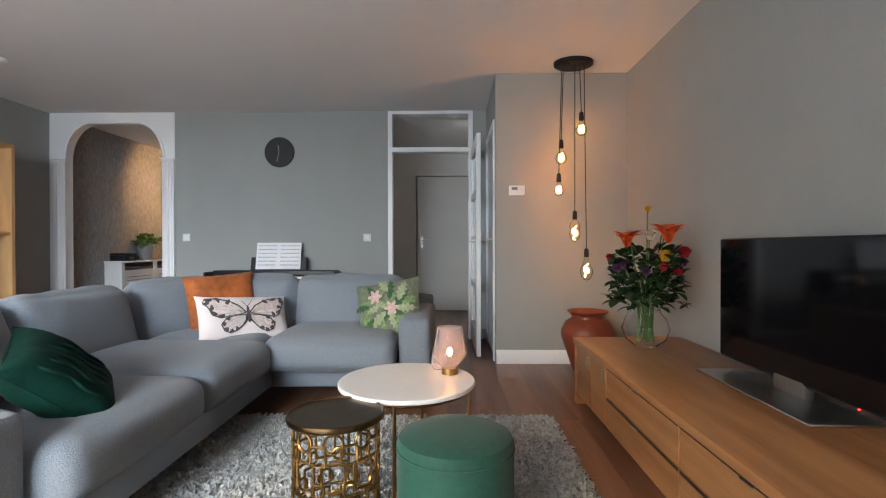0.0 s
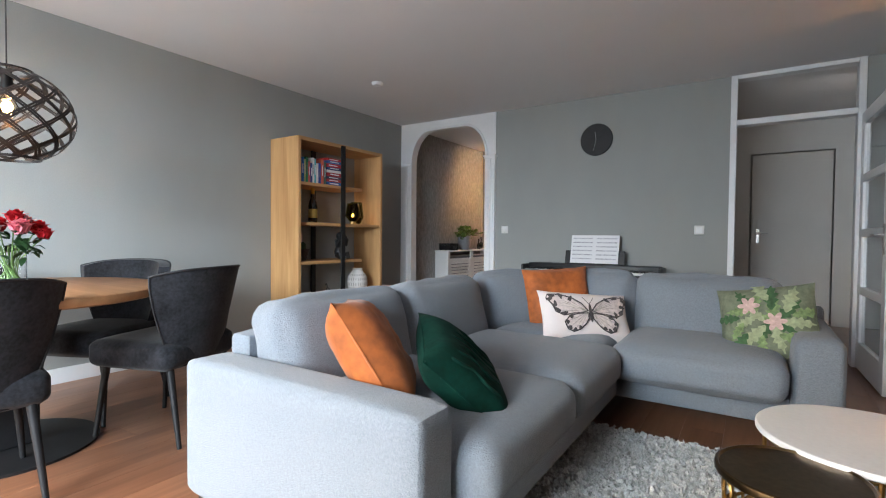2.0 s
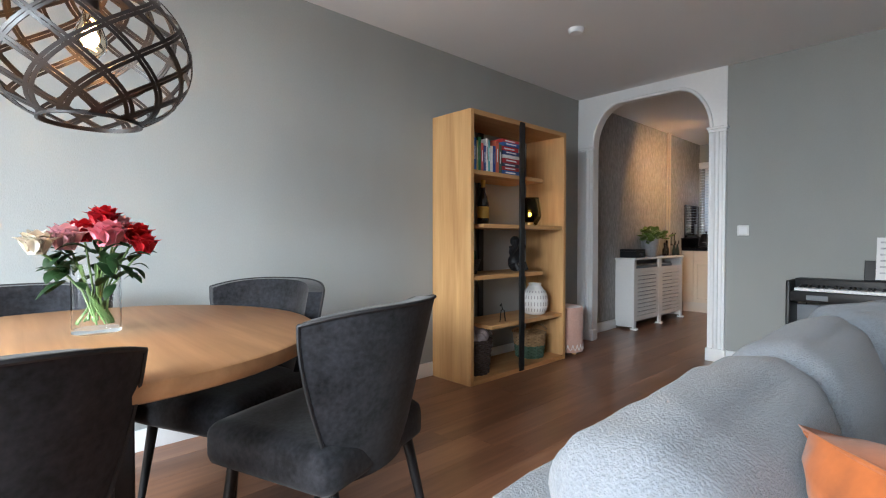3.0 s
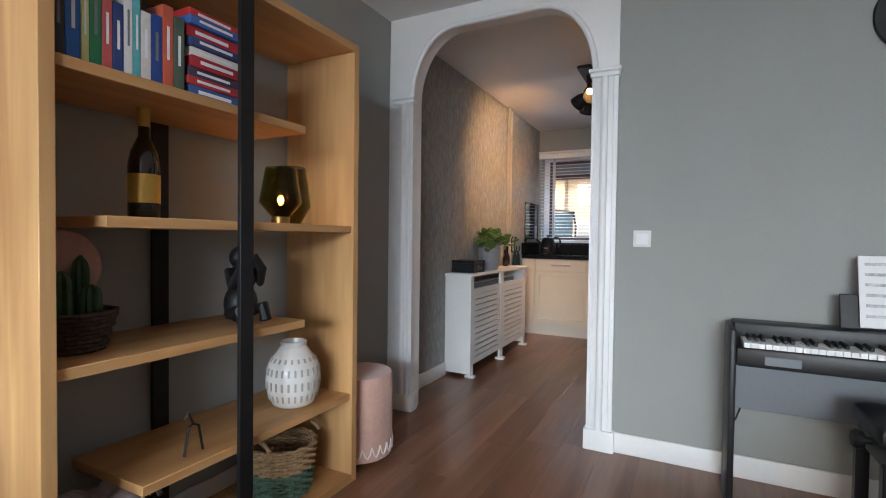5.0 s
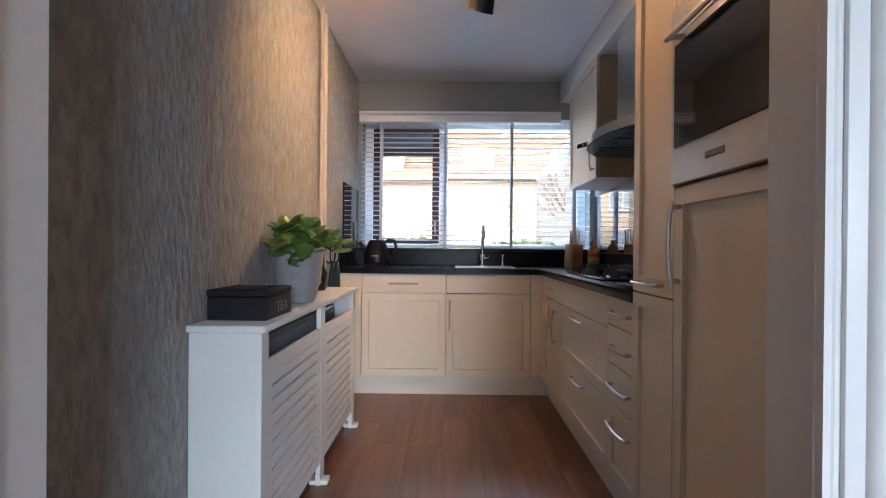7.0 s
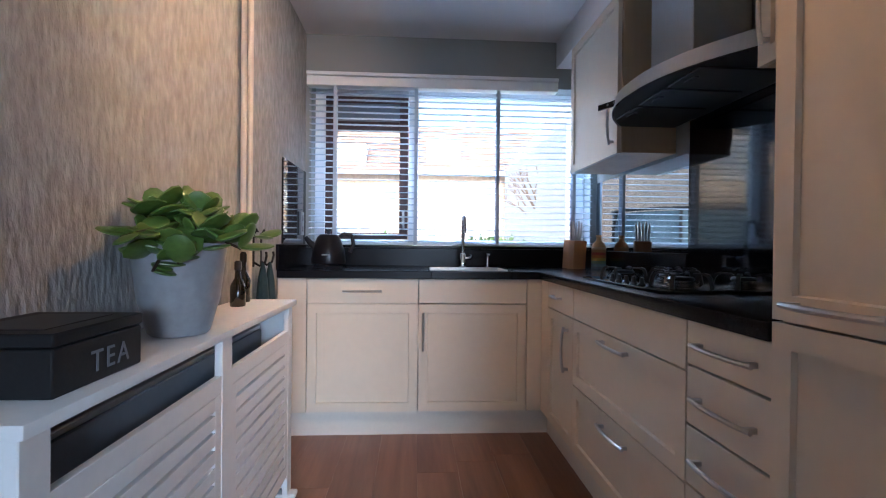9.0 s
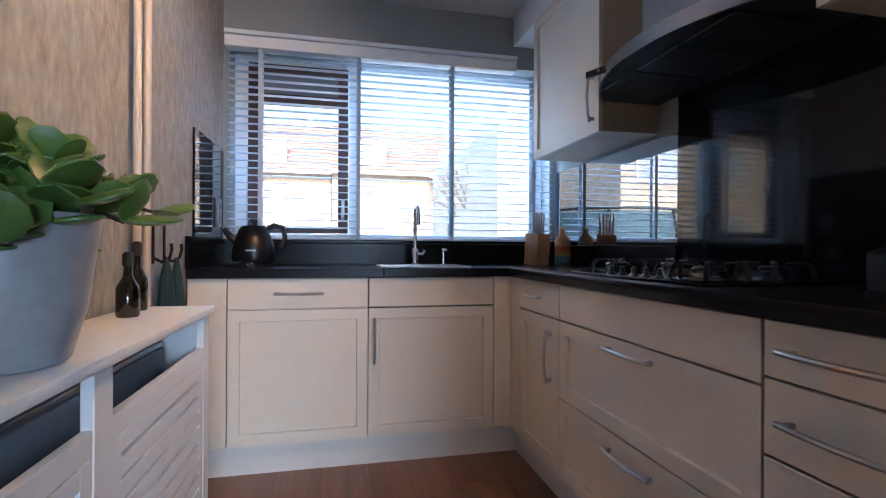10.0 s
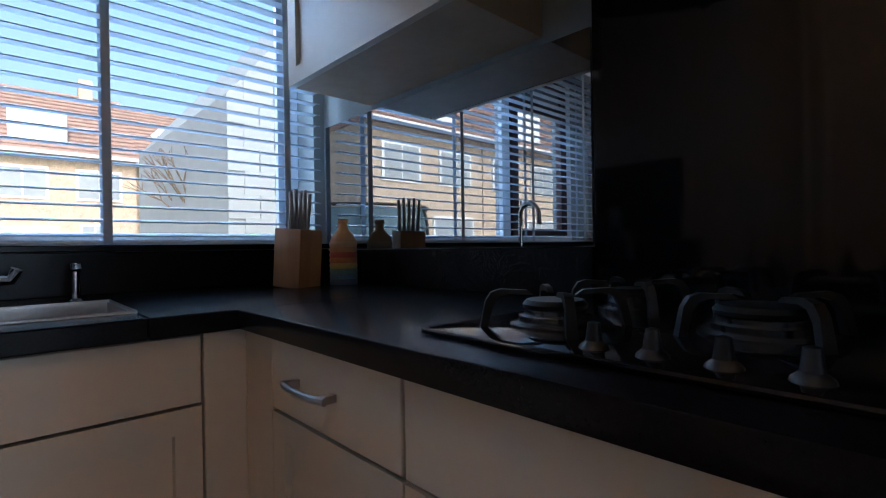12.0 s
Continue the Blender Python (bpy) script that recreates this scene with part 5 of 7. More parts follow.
def globe_lamp():
    c = (-3.10, 0.87, 1.575)
    g = thing("globe_pendant", pose(*c), "black openwork metal globe pendant with a lit bulb", "pendant lamp")
    R = 0.262

    def ribbon(lon, turn, shift, w):
        """One narrow strip that winds round the globe from the top ring to the bottom ring."""
        bm = bmesh.new()
        rows, n = [], 30
        for k in range(n + 1):
            lat = radians(-62 + 130 * k / n)
            row = []
            for sgn, rad in ((-1, R), (1, R), (1, R - 0.003), (-1, R - 0.003)):
                lo = lon + turn * (1.12 * lat) + (shift + sgn * w / 2) / (R * max(0.34, math.cos(lat)))
                row.append(bm.verts.new((rad * math.cos(lat) * math.cos(lo), rad * math.cos(lat) * math.sin(lo), rad * math.sin(lat) * 0.86)))
            rows.append(row)
        for p, q in zip(rows, rows[1:]):
            for j in range(4):
                bm.faces.new((p[j], p[(j + 1) % 4], q[(j + 1) % 4], q[j]))
        bm.faces.new(rows[0]), bm.faces.new(rows[-1])
        bmesh.ops.recalc_face_normals(bm, faces=bm.faces[:])
        part("band", bm, M["globe_metal"], g)

    for i in range(11):
        for turn in (-1, 1):
            for shift in (-0.0085, 0.0085):
                ribbon(2 * math.pi * i / 11, turn, shift, 0.014)
    for lat in (-62, 68):
        rr, zz = R * math.cos(radians(lat)), R * math.sin(radians(lat)) * 0.86
        part("ring", lathe([(rr - 0.004, zz - 0.006), (rr + 0.003, zz - 0.006), (rr + 0.001, zz + 0.006), (rr - 0.006, zz + 0.006), (rr - 0.004, zz - 0.006)], 40), M["globe_metal"], g)
    part("bracket", boxed(-R * 0.37, -0.01, 0.202, R * 0.37, 0.01, 0.208), M["globe_metal"], g)
    part("socket", lathe([(0, 0.21), (0.02, 0.21), (0.024, 0.12), (0, 0.12)], 20), M["black"], g)
    part("cord", tubed([(0, 0, 0.21), (0, 0, CZ - c[2] - 0.02)], 0.0035, 6), M["blackp"], g)
    part("ceiling_rose", lathe([(0, CZ - c[2] - 0.03), (0.05, CZ - c[2] - 0.03), (0.055, CZ - c[2] - 0.003), (0, CZ - c[2] - 0.003)], 28), M["black"], g)
    b = part("bulb", lathe([(0.014, 0.12), (0.02, 0.10), (0.042, 0.04), (0.040, 0.01), (0.02, -0.015), (0, -0.02)], 24), M["amberglass"], g)
    b.visible_shadow = False
    pts = [(0.016 * math.cos(k * 0.8), 0.016 * math.sin(k * 0.8), 0.09 - k * 0.0035) for k in range(26)]
    part("filament", tubed(pts, 0.0035, 6), M["filament"], b)
    bulb_lamp((c[0], c[1], c[2] + 0.04), 2.0, WARM, 0.03)


globe_lamp()


# ---- kitchen ----
CT, FX, FY = 0.915, -2.65, 7.925


def bow_handle(parent, L, m, name="handle"):
    """A bowed steel handle along local x that stands off local -y."""
    bm = bmesh.new()
    pts = [(-L / 2, -0.022, 0), (-L * 0.3, -0.030, 0), (0, -0.033, 0), (L * 0.3, -0.030, 0), (L / 2, -0.022, 0)]
    tube(bm, pts, 0.0065, 8)
    for s in (-1, 1):
        box(bm, s * L * 0.43 - 0.006, -0.026, -0.006, s * L * 0.43 + 0.006, 0.0, 0.006)
    return part(name, bm, M["steel"], parent, "brushed steel bow handle", m)


def front(parent, x0, x1, z0, z1, framed=True, name="door"):
    """A cream front in local coordinates: face on the plane y = 0, looking to -y."""
    bm = bmesh.new()
    g = 0.0028
    x0, x1, z0, z1 = x0 + g, x1 - g, z0 + g, z1 - g
    if framed:
        w = min(0.068, (x1 - x0) * 0.25)
        box(bm, x0, 0, z0, x1, 0.02, z1)
        bm.faces.ensure_lookup_table()
        face = min(bm.faces, key=lambda f: f.calc_center_median().y)
        bmesh.ops.inset_individual(bm, faces=[face], thickness=w)
        bmesh.ops.inset_individual(bm, faces=[face], thickness=0.004)
        for v in face.verts:
            v.co.y += 0.011
    else:
        box(bm, x0, 0, z0, x1, 0.02, z1, 0.002)
    return part(name, bm, M["cream"], parent)


def unit(name, m, W, D, z0, z1, label, sides="cream"):
    u = thing(name, m, label, "cabinet")
    part("body", boxed(0.001, 0.024, z0, W - 0.001, D, z1), M[sides], u)
    return u


# units under the window, fronts looking south
u = unit("base_cabinet", pose(-3.944, FY, 0), 0.605, 0.60, 0.135, 0.873, "cream kitchen base cabinet with a drawer above a framed door")
bow_handle(front(u, 0, 0.605, 0.735, 0.873, False, "drawer"), 0.21, pose(0.30, 0, 0.805))
front(u, 0, 0.605, 0.14, 0.735)
u = unit("base_cabinet", pose(-3.339, FY, 0), 0.604, 0.60, 0.135, 0.70, "cream kitchen sink cabinet with a framed door")
front(u, 0, 0.604, 0.735, 0.873, False, "panel")
bow_handle(front(u, 0, 0.604, 0.14, 0.735), 0.21, pose(0.028, 0, 0.585, 0, 90, 0))
f1 = thing("filler_panel", pose(0, 0, 0), "cream filler strip beside the base cabinets", "panel")
part("strip", boxed(-4.10, FY, 0.14, -3.946, FY + 0.02, 0.873, 0.002), M["cream"], f1)
f2 = thing("filler_panel", pose(0, 0, 0), "cream corner filler between the cabinet runs", "panel")
part("strip", boxed(-2.733, FY, 0.14, FX, FY + 0.02, 0.873, 0.002), M["cream"], f2)
part("strip", boxed(FX, 7.80, 0.14, FX + 0.02, FY + 0.02, 0.873, 0.002), M["cream"], f2)
# units along the right wall, fronts looking west: local x runs to -y
R = lambda y: pose(FX, y, 0, 0, 0, -90)
u = unit("corner_cabinet", R(7.80), 0.40, 0.56, 0.135, 0.873, "narrow cream corner cabinet with a drawer above a door")
bow_handle(front(u, 0, 0.40, 0.735, 0.873, False, "drawer"), 0.14, pose(0.17, 0, 0.805))
bow_handle(front(u, 0, 0.40, 0.14, 0.735), 0.21, pose(0.33, 0, 0.58, 0, 90, 0))
u = unit("drawer_cabinet", R(7.40), 0.895, 0.56, 0.135, 0.873, "wide cream cabinet with two deep drawers under the hob")
front(u, 0, 0.895, 0.735, 0.873, False, "panel")
bow_handle(front(u, 0, 0.895, 0.44, 0.735, True, "drawer"), 0.23, pose(0.45, 0, 0.70))
bow_handle(front(u, 0, 0.895, 0.14, 0.44, True, "drawer"), 0.23, pose(0.45, 0, 0.385))
u = unit("drawer_cabinet", R(6.505), 0.32, 0.56, 0.135, 0.873, "narrow cream cabinet with four drawers")
for z0, z1 in ((0.755, 0.873), (0.60, 0.755), (0.445, 0.60), (0.14, 0.445)):
    bow_handle(front(u, 0, 0.32, z0, z1, z1 - z0 > 0.2, "drawer"), 0.22, pose(0.16, 0, max((z0 + z1) / 2, z1 - 0.08)))
u = unit("larder_cabinet", pose(FX - 0.02, 6.185, 0, 0, 0, -90), 0.305, 0.56, 0.135, 2.30, "tall narrow cream larder cabinet", "cream")
bow_handle(front(u, 0, 0.305, 0.92, 2.30), 0.20, pose(0.15, 0, 0.955))
front(u, 0, 0.305, 0.14, 0.92)
u = unit("oven_cabinet", pose(FX - 0.02, 5.88, 0, 0, 0, -90), 0.46, 0.56, 0.135, 2.30, "tall cream cabinet with a built-in oven")
bow_handle(front(u, 0, 0.46, 0.14, 1.24), 0.24, pose(0.035, 0, 1.08, 0, 90, 0))
bow_handle(front(u, 0, 0.46, 1.75, 2.30), 0.20, pose(0.035, 0, 1.90, 0, 90, 0))
ov = thing("oven", pose(FX - 0.02, 5.88, 1.245, 0, 0, -90), "built-in steel oven with a dark glass door", "oven")
part("body", boxed(0.004, -0.012, 0, 0.456, 0.02, 0.50, 0.003), M["steel"], ov)
part("glass_door", boxed(0.03, -0.018, 0.10, 0.43, -0.011, 0.385, 0.002), M["blackglass"], ov)
part("control_panel", boxed(0.004, -0.016, 0.41, 0.456, -0.011, 0.495, 0.002), M["steel"], ov)
hb = tubed([(0.05, -0.05, 0.395), (0.41, -0.05, 0.395)], 0.008, 10)
for xx in (0.07, 0.39):
    box(hb, xx - 0.006, -0.05, 0.389, xx + 0.006, -0.012, 0.401)
part("handle", hb, M["steel"], ov)
part("maker_plate", boxed(0.19, -0.0145, 0.045, 0.27, -0.0115, 0.06), M["ink"], ov)
fp = thing("end_panel", pose(0, 0, 0), "beige wooden end panel beside the oven cabinet", "panel")
part("board", boxed(FX - 0.035, 5.36, 0.0, KX, 5.418, 2.30, 0.003), M["beech"], fp)
struct("wall_kitchen_return", boxed(-2.70, NY + 0.1, 0, KX, 5.355, CZ), M["wall"])
pl = thing("plinth", pose(0, 0, 0), "cream plinth under the kitchen cabinets", "plinth")
part("board", boxed(-4.10, FY + 0.045, 0, -2.60, FY + 0.06, 0.133), M["plinth"], pl)
part("board", boxed(-2.60, 5.42, 0, -2.585, FY + 0.06, 0.133), M["plinth"], pl)

wt = thing("worktop", pose(0, 0, 0), "black stone worktop with upstand round the kitchen", "worktop")
SX0, SX1, SY0, SY1 = -3.27, -2.83, 8.01, 8.31
bm = bmesh.new()
box(bm, -4.10, FY - 0.02, 0.875, SX0, KY - 0.002, CT, 0.003)
box(bm, SX0, FY - 0.02, 0.875, SX1, SY0, CT, 0.003)
box(bm, SX0, SY1, 0.875, SX1, KY - 0.002, CT, 0.003)
box(bm, SX1, FY - 0.02, 0.875, KX - 0.002, KY - 0.002, CT, 0.003)
part("slab", bm, M["granite"], wt)
part("slab", boxed(FX - 0.022, 6.19, 0.875, KX - 0.002, FY - 0.02, CT, 0.003, 2), M["granite"], wt)
part("upstand", boxed(-4.10, KY - 0.022, CT, KX - 0.002, KY - 0.002, 1.035, 0.002), M["granite"], wt)
part("upstand", boxed(KX - 0.022, 7.44, CT, KX - 0.002, KY - 0.024, 1.03, 0.002), M["granite"], wt)
part("upstand", boxed(-4.105, FY - 0.02, CT, -4.09, KY - 0.024, 1.055, 0.002), M["granite"], wt)
struct("window_sill", boxed(-4.09, KY - 0.05, 1.037, KX - 0.004, KY + 0.12, 1.055, 0.003), M["granite"], "black stone window sill")

sk = thing("sink", pose(0, 0, 0), "stainless steel sink set in the black worktop", "sink")
bm = bmesh.new()
box(bm, SX0 + 0.004, SY0 + 0.004, 0.74, SX1 - 0.004, SY1 - 0.004, 0.745)
for a in ((SX0 + 0.002, SY0 + 0.002, SX0 + 0.006, SY1 - 0.002), (SX1 - 0.006, SY0 + 0.002, SX1 - 0.002, SY1 - 0.002), (SX0 + 0.006, SY0 + 0.002, SX1 - 0.006, SY0 + 0.006), (SX0 + 0.006, SY1 - 0.006, SX1 - 0.006, SY1 - 0.002)):
    box(bm, a[0], a[1], 0.74, a[2], a[3], CT + 0.001)
part("bowl", bm, M["steel"], sk)
part("rim", tubed([(SX0, SY0, CT + 0.002), (SX1, SY0, CT + 0.002), (SX1, SY1, CT + 0.002), (SX0, SY1, CT + 0.001)], 0.004, 8, True), M["steel"], sk)
tp = thing("kitchen_tap", pose(-3.05, 8.38, CT), "tall chrome kitchen tap with a bent spout", "tap")
part("body", lathe([(0, 0), (0.026, 0), (0.026, 0.008), (0.020, 0.012), (0.020, 0.085), (0.013, 0.095), (0, 0.095)], 24), M["chrome"], tp)
part("spout", tubed([(0, 0, 0.09), (0, 0, 0.27)] + [(0, -0.055 + 0.055 * math.cos(a), 0.27 + 0.055 * math.sin(a)) for a in [0.35 * k for k in range(1, 10)]] + [(0, -0.112, 0.22)], 0.0115, 12), M["chrome"], tp)
part("lever", tubed([(0.015, 0, 0.06), (0.045, -0.005, 0.06), (0.055, -0.01, 0.085)], 0.012, 10), M["chrome"], tp)
sp = thing("soap_dispenser", pose(-2.89, 8.36, CT), "small chrome soap dispenser beside the tap", "soap dispenser")
part("body", lathe([(0, 0), (0.02, 0), (0.02, 0.006), (0.010, 0.01), (0.009, 0.075), (0.013, 0.08), (0.013, 0.095), (0, 0.096)], 20), M["chrome"], sp)
part("nozzle", tubed([(0, 0, 0.088), (0, -0.06, 0.088), (0, -0.066, 0.08)], 0.006, 8), M["chrome"], sp)

M["kettle"] = mat("black_enamel", (0.008, 0.008, 0.010), 0.3, spec=0.3, vary=0.1)
kt = thing("kettle", pose(-3.89, 8.27, CT) @ Matrix.Scale(1.12, 4), "black electric kettle with a handle and a knob lid", "kettle")
part("base", lathe([(0, 0), (0.075, 0), (0.078, 0.01), (0.03, 0.02), (0, 0.02)], 32), M["blackp"], kt)
part("body", lathe([(0, 0.022), (0.088, 0.022), (0.093, 0.035), (0.085, 0.10), (0.062, 0.165), (0.048, 0.18), (0, 0.185)], 36), M["kettle"], kt)
part("lid_knob", lathe([(0, 0.182), (0.008, 0.182), (0.008, 0.195), (0.016, 0.20), (0.016, 0.21), (0, 0.214)], 20), M["blackp"], kt)
part("handle", tubed([(0.055, 0, 0.165), (0.085, 0, 0.185), (0.125, 0, 0.175), (0.135, 0, 0.13), (0.115, 0, 0.085)], 0.011, 10), M["blackp"], kt)
part("spout", tubed([(-0.06, 0, 0.10), (-0.10, 0, 0.135), (-0.125, 0, 0.165)], 0.020, 12, False, 0.012), M["blackp"], kt)
part("maker_mark", boxed(-0.02, -0.0905, 0.068, 0.02, -0.085, 0.074), M["steel"], kt)
part("switch", boxed(-0.015, -0.092, 0.003, 0.015, -0.07, 0.016, 0.002), M["chrome"], kt)

sb = thing("splashback", pose(0, 0, 0), "black glossy glass splashback beside the window", "splashback")
part("glass_panel", boxed(-4.105, 8.01, 1.056, -4.095, 8.56, 1.54, 0.001), M["blackglass"], sb)
so = thing("wall_socket", pose(-4.095, 8.42, 1.19), "pale double wall socket on the black panel", "socket")
part("plate", boxed(0, -0.04, -0.075, 0.014, 0.04, 0.075, 0.004, 2), M["shade_grey"], so)
for z in (-0.035, 0.035):
    part("outlet", moved(lathe([(0, 0), (0.02, 0), (0.02, 0.004), (0, 0.004)], 20), pose(0.013, 0, z, 0, 90, 0)), M["ink"], so)
mr = thing("wall_mirror", pose(0, 0, 0), "smoked mirror panel above the worktop reflecting the window", "mirror")
part("mirror_glass", boxed(KX - 0.010, 7.445, 1.033, KX - 0.003, KY - 0.03, 1.50), M["mirror"], mr)
sb2 = thing("splashback", pose(0, 0, 0), "tall black glossy splashback behind the hob", "splashback")
part("glass_panel", boxed(KX - 0.012, 6.19, CT + 0.001, KX - 0.003, 7.44, 1.80, 0.001), M["blackglass"], sb2)

# wall cabinets, bulkhead, hood
uc = unit("wall_cabinet", pose(-2.385, 8.27, 0, 0, 0, -90), 0.70, 0.295, 1.52, 2.30, "cream wall cabinet with a framed door", "beech")
bow_handle(front(uc, 0, 0.70, 1.515, 2.30), 0.21, pose(0.655, 0, 1.67, 0, 90, 0))
uc = unit("wall_cabinet", pose(-2.385, 6.62, 0, 0, 0, -90), 0.43, 0.295, 1.58, 2.30, "cream wall cabinet next to the extractor hood", "beech")
bow_handle(front(uc, 0, 0.43, 1.575, 2.30), 0.21, pose(0.045, 0, 1.73, 0, 90, 0))
struct("bulkhead", boxed(-2.385, 5.36, 2.302, KX, KY - 0.002, CZ - 0.002), M["white"], "white boxed-in bulkhead above the wall cabinets")
M["filter"] = mat("dark_filter", (0.030, 0.030, 0.032), 0.45, 0.3, vary=0.25, scale=60, bump=0.3, bscale=160)
hd = thing("extractor_hood", pose(0, 7.095, 0), "curved stainless steel extractor hood with a chimney", "hood")
bm = bmesh.new()
N, hw = 24, 0.47
lo, hi = [], []
for i in range(N + 1):
    t = 2 * i / N - 1
    x = -2.38 - 0.17 * (1 - abs(t) ** 2.2)
    lo.append((x, t * hw)), hi.append((x + 0.012, t * hw))
vl = [bm.verts.new((x, y, 1.645)) for x, y in lo]
vh = [bm.verts.new((x, y, 1.70)) for x, y in hi]
bl, bh = [bm.verts.new((KX - 0.013, y, 1.645)) for x, y in lo], [bm.verts.new((KX - 0.013, y, 1.73)) for x, y in hi]
for i in range(N):
    bm.faces.new((vl[i], vl[i + 1], vh[i + 1], vh[i])).smooth = True
    bm.faces.new((vh[i], vh[i + 1], bh[i + 1], bh[i])).smooth = True
    bm.faces.new((bh[i], bh[i + 1], bl[i + 1], bl[i]))
for i in (0, N):
    bm.faces.new((vl[i], vh[i], bh[i], bl[i]))
bmesh.ops.recalc_face_normals(bm, faces=bm.faces[:])
part("canopy", bm, M["steel"], hd)
bm = bmesh.new()
a = [bm.verts.new((x + 0.008, y * 0.985, 1.643)) for x, y in lo]
b = [bm.verts.new((KX - 0.02, y * 0.985, 1.643)) for x, y in lo]
for i in range(N):
    bm.faces.new((a[i], b[i], b[i + 1], a[i + 1]))
ret = bmesh.ops.extrude_face_region(bm, geom=bm.faces[:])
bmesh.ops.translate(bm, vec=(0, 0, 0.006), verts=[v for v in ret["geom"] if isinstance(v, bmesh.types.BMVert)])
bmesh.ops.recalc_face_normals(bm, faces=bm.faces[:])
part("filter_plate", bm, M["filter"], hd)
for s in (-0.22, 0.0, 0.22):
    part("filter", boxed(-2.46, s - 0.10, 1.634, -2.16, s + 0.10, 1.642, 0.003), M["filter"], hd)
    part("filter_grip", boxed(-2.44, s - 0.03, 1.629, -2.42, s + 0.03, 1.636, 0.002), M["blackp"], hd)
part("chimney", boxed(-2.33, -0.06, 1.70, KX - 0.013, 0.26, 2.30, 0.004), M["steel"], hd)
part("button_panel", moved(boxed(-0.10, -0.004, -0.013, 0.10, 0.004, 0.013, 0.002), pose(-2.515, 0.19, 1.672, 0, 0, -66)), M["blackglass"], hd)
for k in range(3):
    part("button", moved(lathe([(0, 0), (0.006, 0), (0.006, 0.004), (0, 0.004)], 12), pose(-2.515 - 0.006 + (k - 1) * 0.014, 0.19 + (1 - k) * 0.033, 1.672, 0, -90, 24)), M["chrome"], hd)


M["enamel"] = mat("black_enamel", (0.012, 0.012, 0.013), 0.28, vary=0.2, scale=30)
M["darksteel"] = mat("dark_burner_steel", (0.20, 0.20, 0.21), 0.22, 0.95, vary=0.2, scale=30)


def hob():
    h = thing("gas_hob", pose(-2.37, 7.07, CT + 0.001), "black glass gas hob with cast-iron pan supports", "hob")
    part("glass_plate", boxed(-0.235, -0.345, 0, 0.235, 0.345, 0.009, 0.004, 2), M["blackglass"], h)
    for x, y, r in ((-0.10, 0.22, 0.045), (0.12, 0.22, 0.035), (0.0, 0.0, 0.055), (-0.10, -0.22, 0.045), (0.12, -0.22, 0.04)):
        part("burner", lathe([(0, 0.009), (r + 0.016, 0.009), (r + 0.016, 0.013), (r + 0.004, 0.016), (r + 0.004, 0.024), (r - 0.004, 0.026), (r - 0.004, 0.032), (0, 0.034)], 28, centre=(x, y)), M["darksteel"], h)
        part("burner_cap", lathe([(0, 0.034), (r * 0.95, 0.034), (r * 0.97, 0.039), (r * 0.85, 0.045), (0, 0.046)], 28, centre=(x, y)), M["enamel"], h)
        for k in range(4):
            a = k * math.pi / 2 + math.pi / 4
            c, s = math.cos(a), math.sin(a)
            bm = bmesh.new()
            rows = []
            for q, z, t in ((0.098, 0.009, 0.010), (0.091, 0.044, 0.008), (0.083, 0.056, 0.008), (0.070, 0.060, 0.007), (0.034, 0.058, 0.006)):
                rows.append([bm.verts.new((x + c * (q + e) - s * f * t * 0.7, y + s * (q + e) + c * f * t * 0.7, z + g)) for e, f, g in ((0.004, -1, 0.0), (0.004, 1, 0.0), (-0.006, 1, -0.007 if z > 0.01 else 0), (-0.006, -1, -0.007 if z > 0.01 else 0))])
            for p, q in zip(rows, rows[1:]):
                for j in range(4):
                    bm.faces.new((p[j], p[(j + 1) % 4], q[(j + 1) % 4], q[j]))
            bm.faces.new(rows[0]), bm.faces.new(rows[-1])
            bmesh.ops.recalc_face_normals(bm, faces=bm.faces[:])
            part("pan_support", bm, M["enamel"], h)
    for k in range(5):
        part("knob", lathe([(0, 0.009), (0.016, 0.009), (0.015, 0.012), (0.009, 0.017), (0.0065, 0.036), (0, 0.038)], 20, centre=(-0.195, -0.14 + k * 0.062)), M["enamel"], h)


hob()
kb = thing("knife_block", pose(-2.32, 8.35, CT, 0, 0, 20), "wooden knife block holding five steel-handled knives", "knife block")
part("block", moved(boxed(-0.05, -0.055, 0.0, 0.05, 0.055, 0.185, 0.004, 2), Matrix.Translation((0, 0.012, 0)) @ pose(0, 0, 0, 4, 0, 0)), M["block"], kb)
for k in range(5):
    kn = part("knife", tubed([(-0.036 + k * 0.018, 0.0, 0.182), (-0.038 + k * 0.019, -0.008, 0.24), (-0.042 + k * 0.021, -0.01, 0.30 + 0.01 * (k % 2))], 0.0085, 8, False, 0.006), M["steel"], kb, "steel-handled knife")
bt = thing("striped_bottle", pose(-2.17, 8.33, CT), "ceramic bottle with coloured stripes and a cork", "bottle")
cols = ((0.06, 0.10, 0.16), (0.10, 0.20, 0.30), (0.14, 0.25, 0.22), (0.45, 0.34, 0.10), (0.46, 0.18, 0.06), (0.36, 0.08, 0.05), (0.42, 0.22, 0.10), (0.50, 0.34, 0.20))
for k, c in enumerate(cols):
    part("stripe", lathe([(0, k * 0.018), (0.044, k * 0.018), (0.047, k * 0.018 + 0.009), (0.044, k * 0.018 + 0.018), (0, k * 0.018 + 0.018)], 28), mat("stripe_glaze", c, 0.4, vary=0.15, scale=20), bt)
part("shoulder", lathe([(0, 0.144), (0.044, 0.144), (0.036, 0.165), (0.017, 0.185), (0.015, 0.205), (0.019, 0.21), (0.017, 0.22), (0, 0.22)], 28), M["oak"], bt)
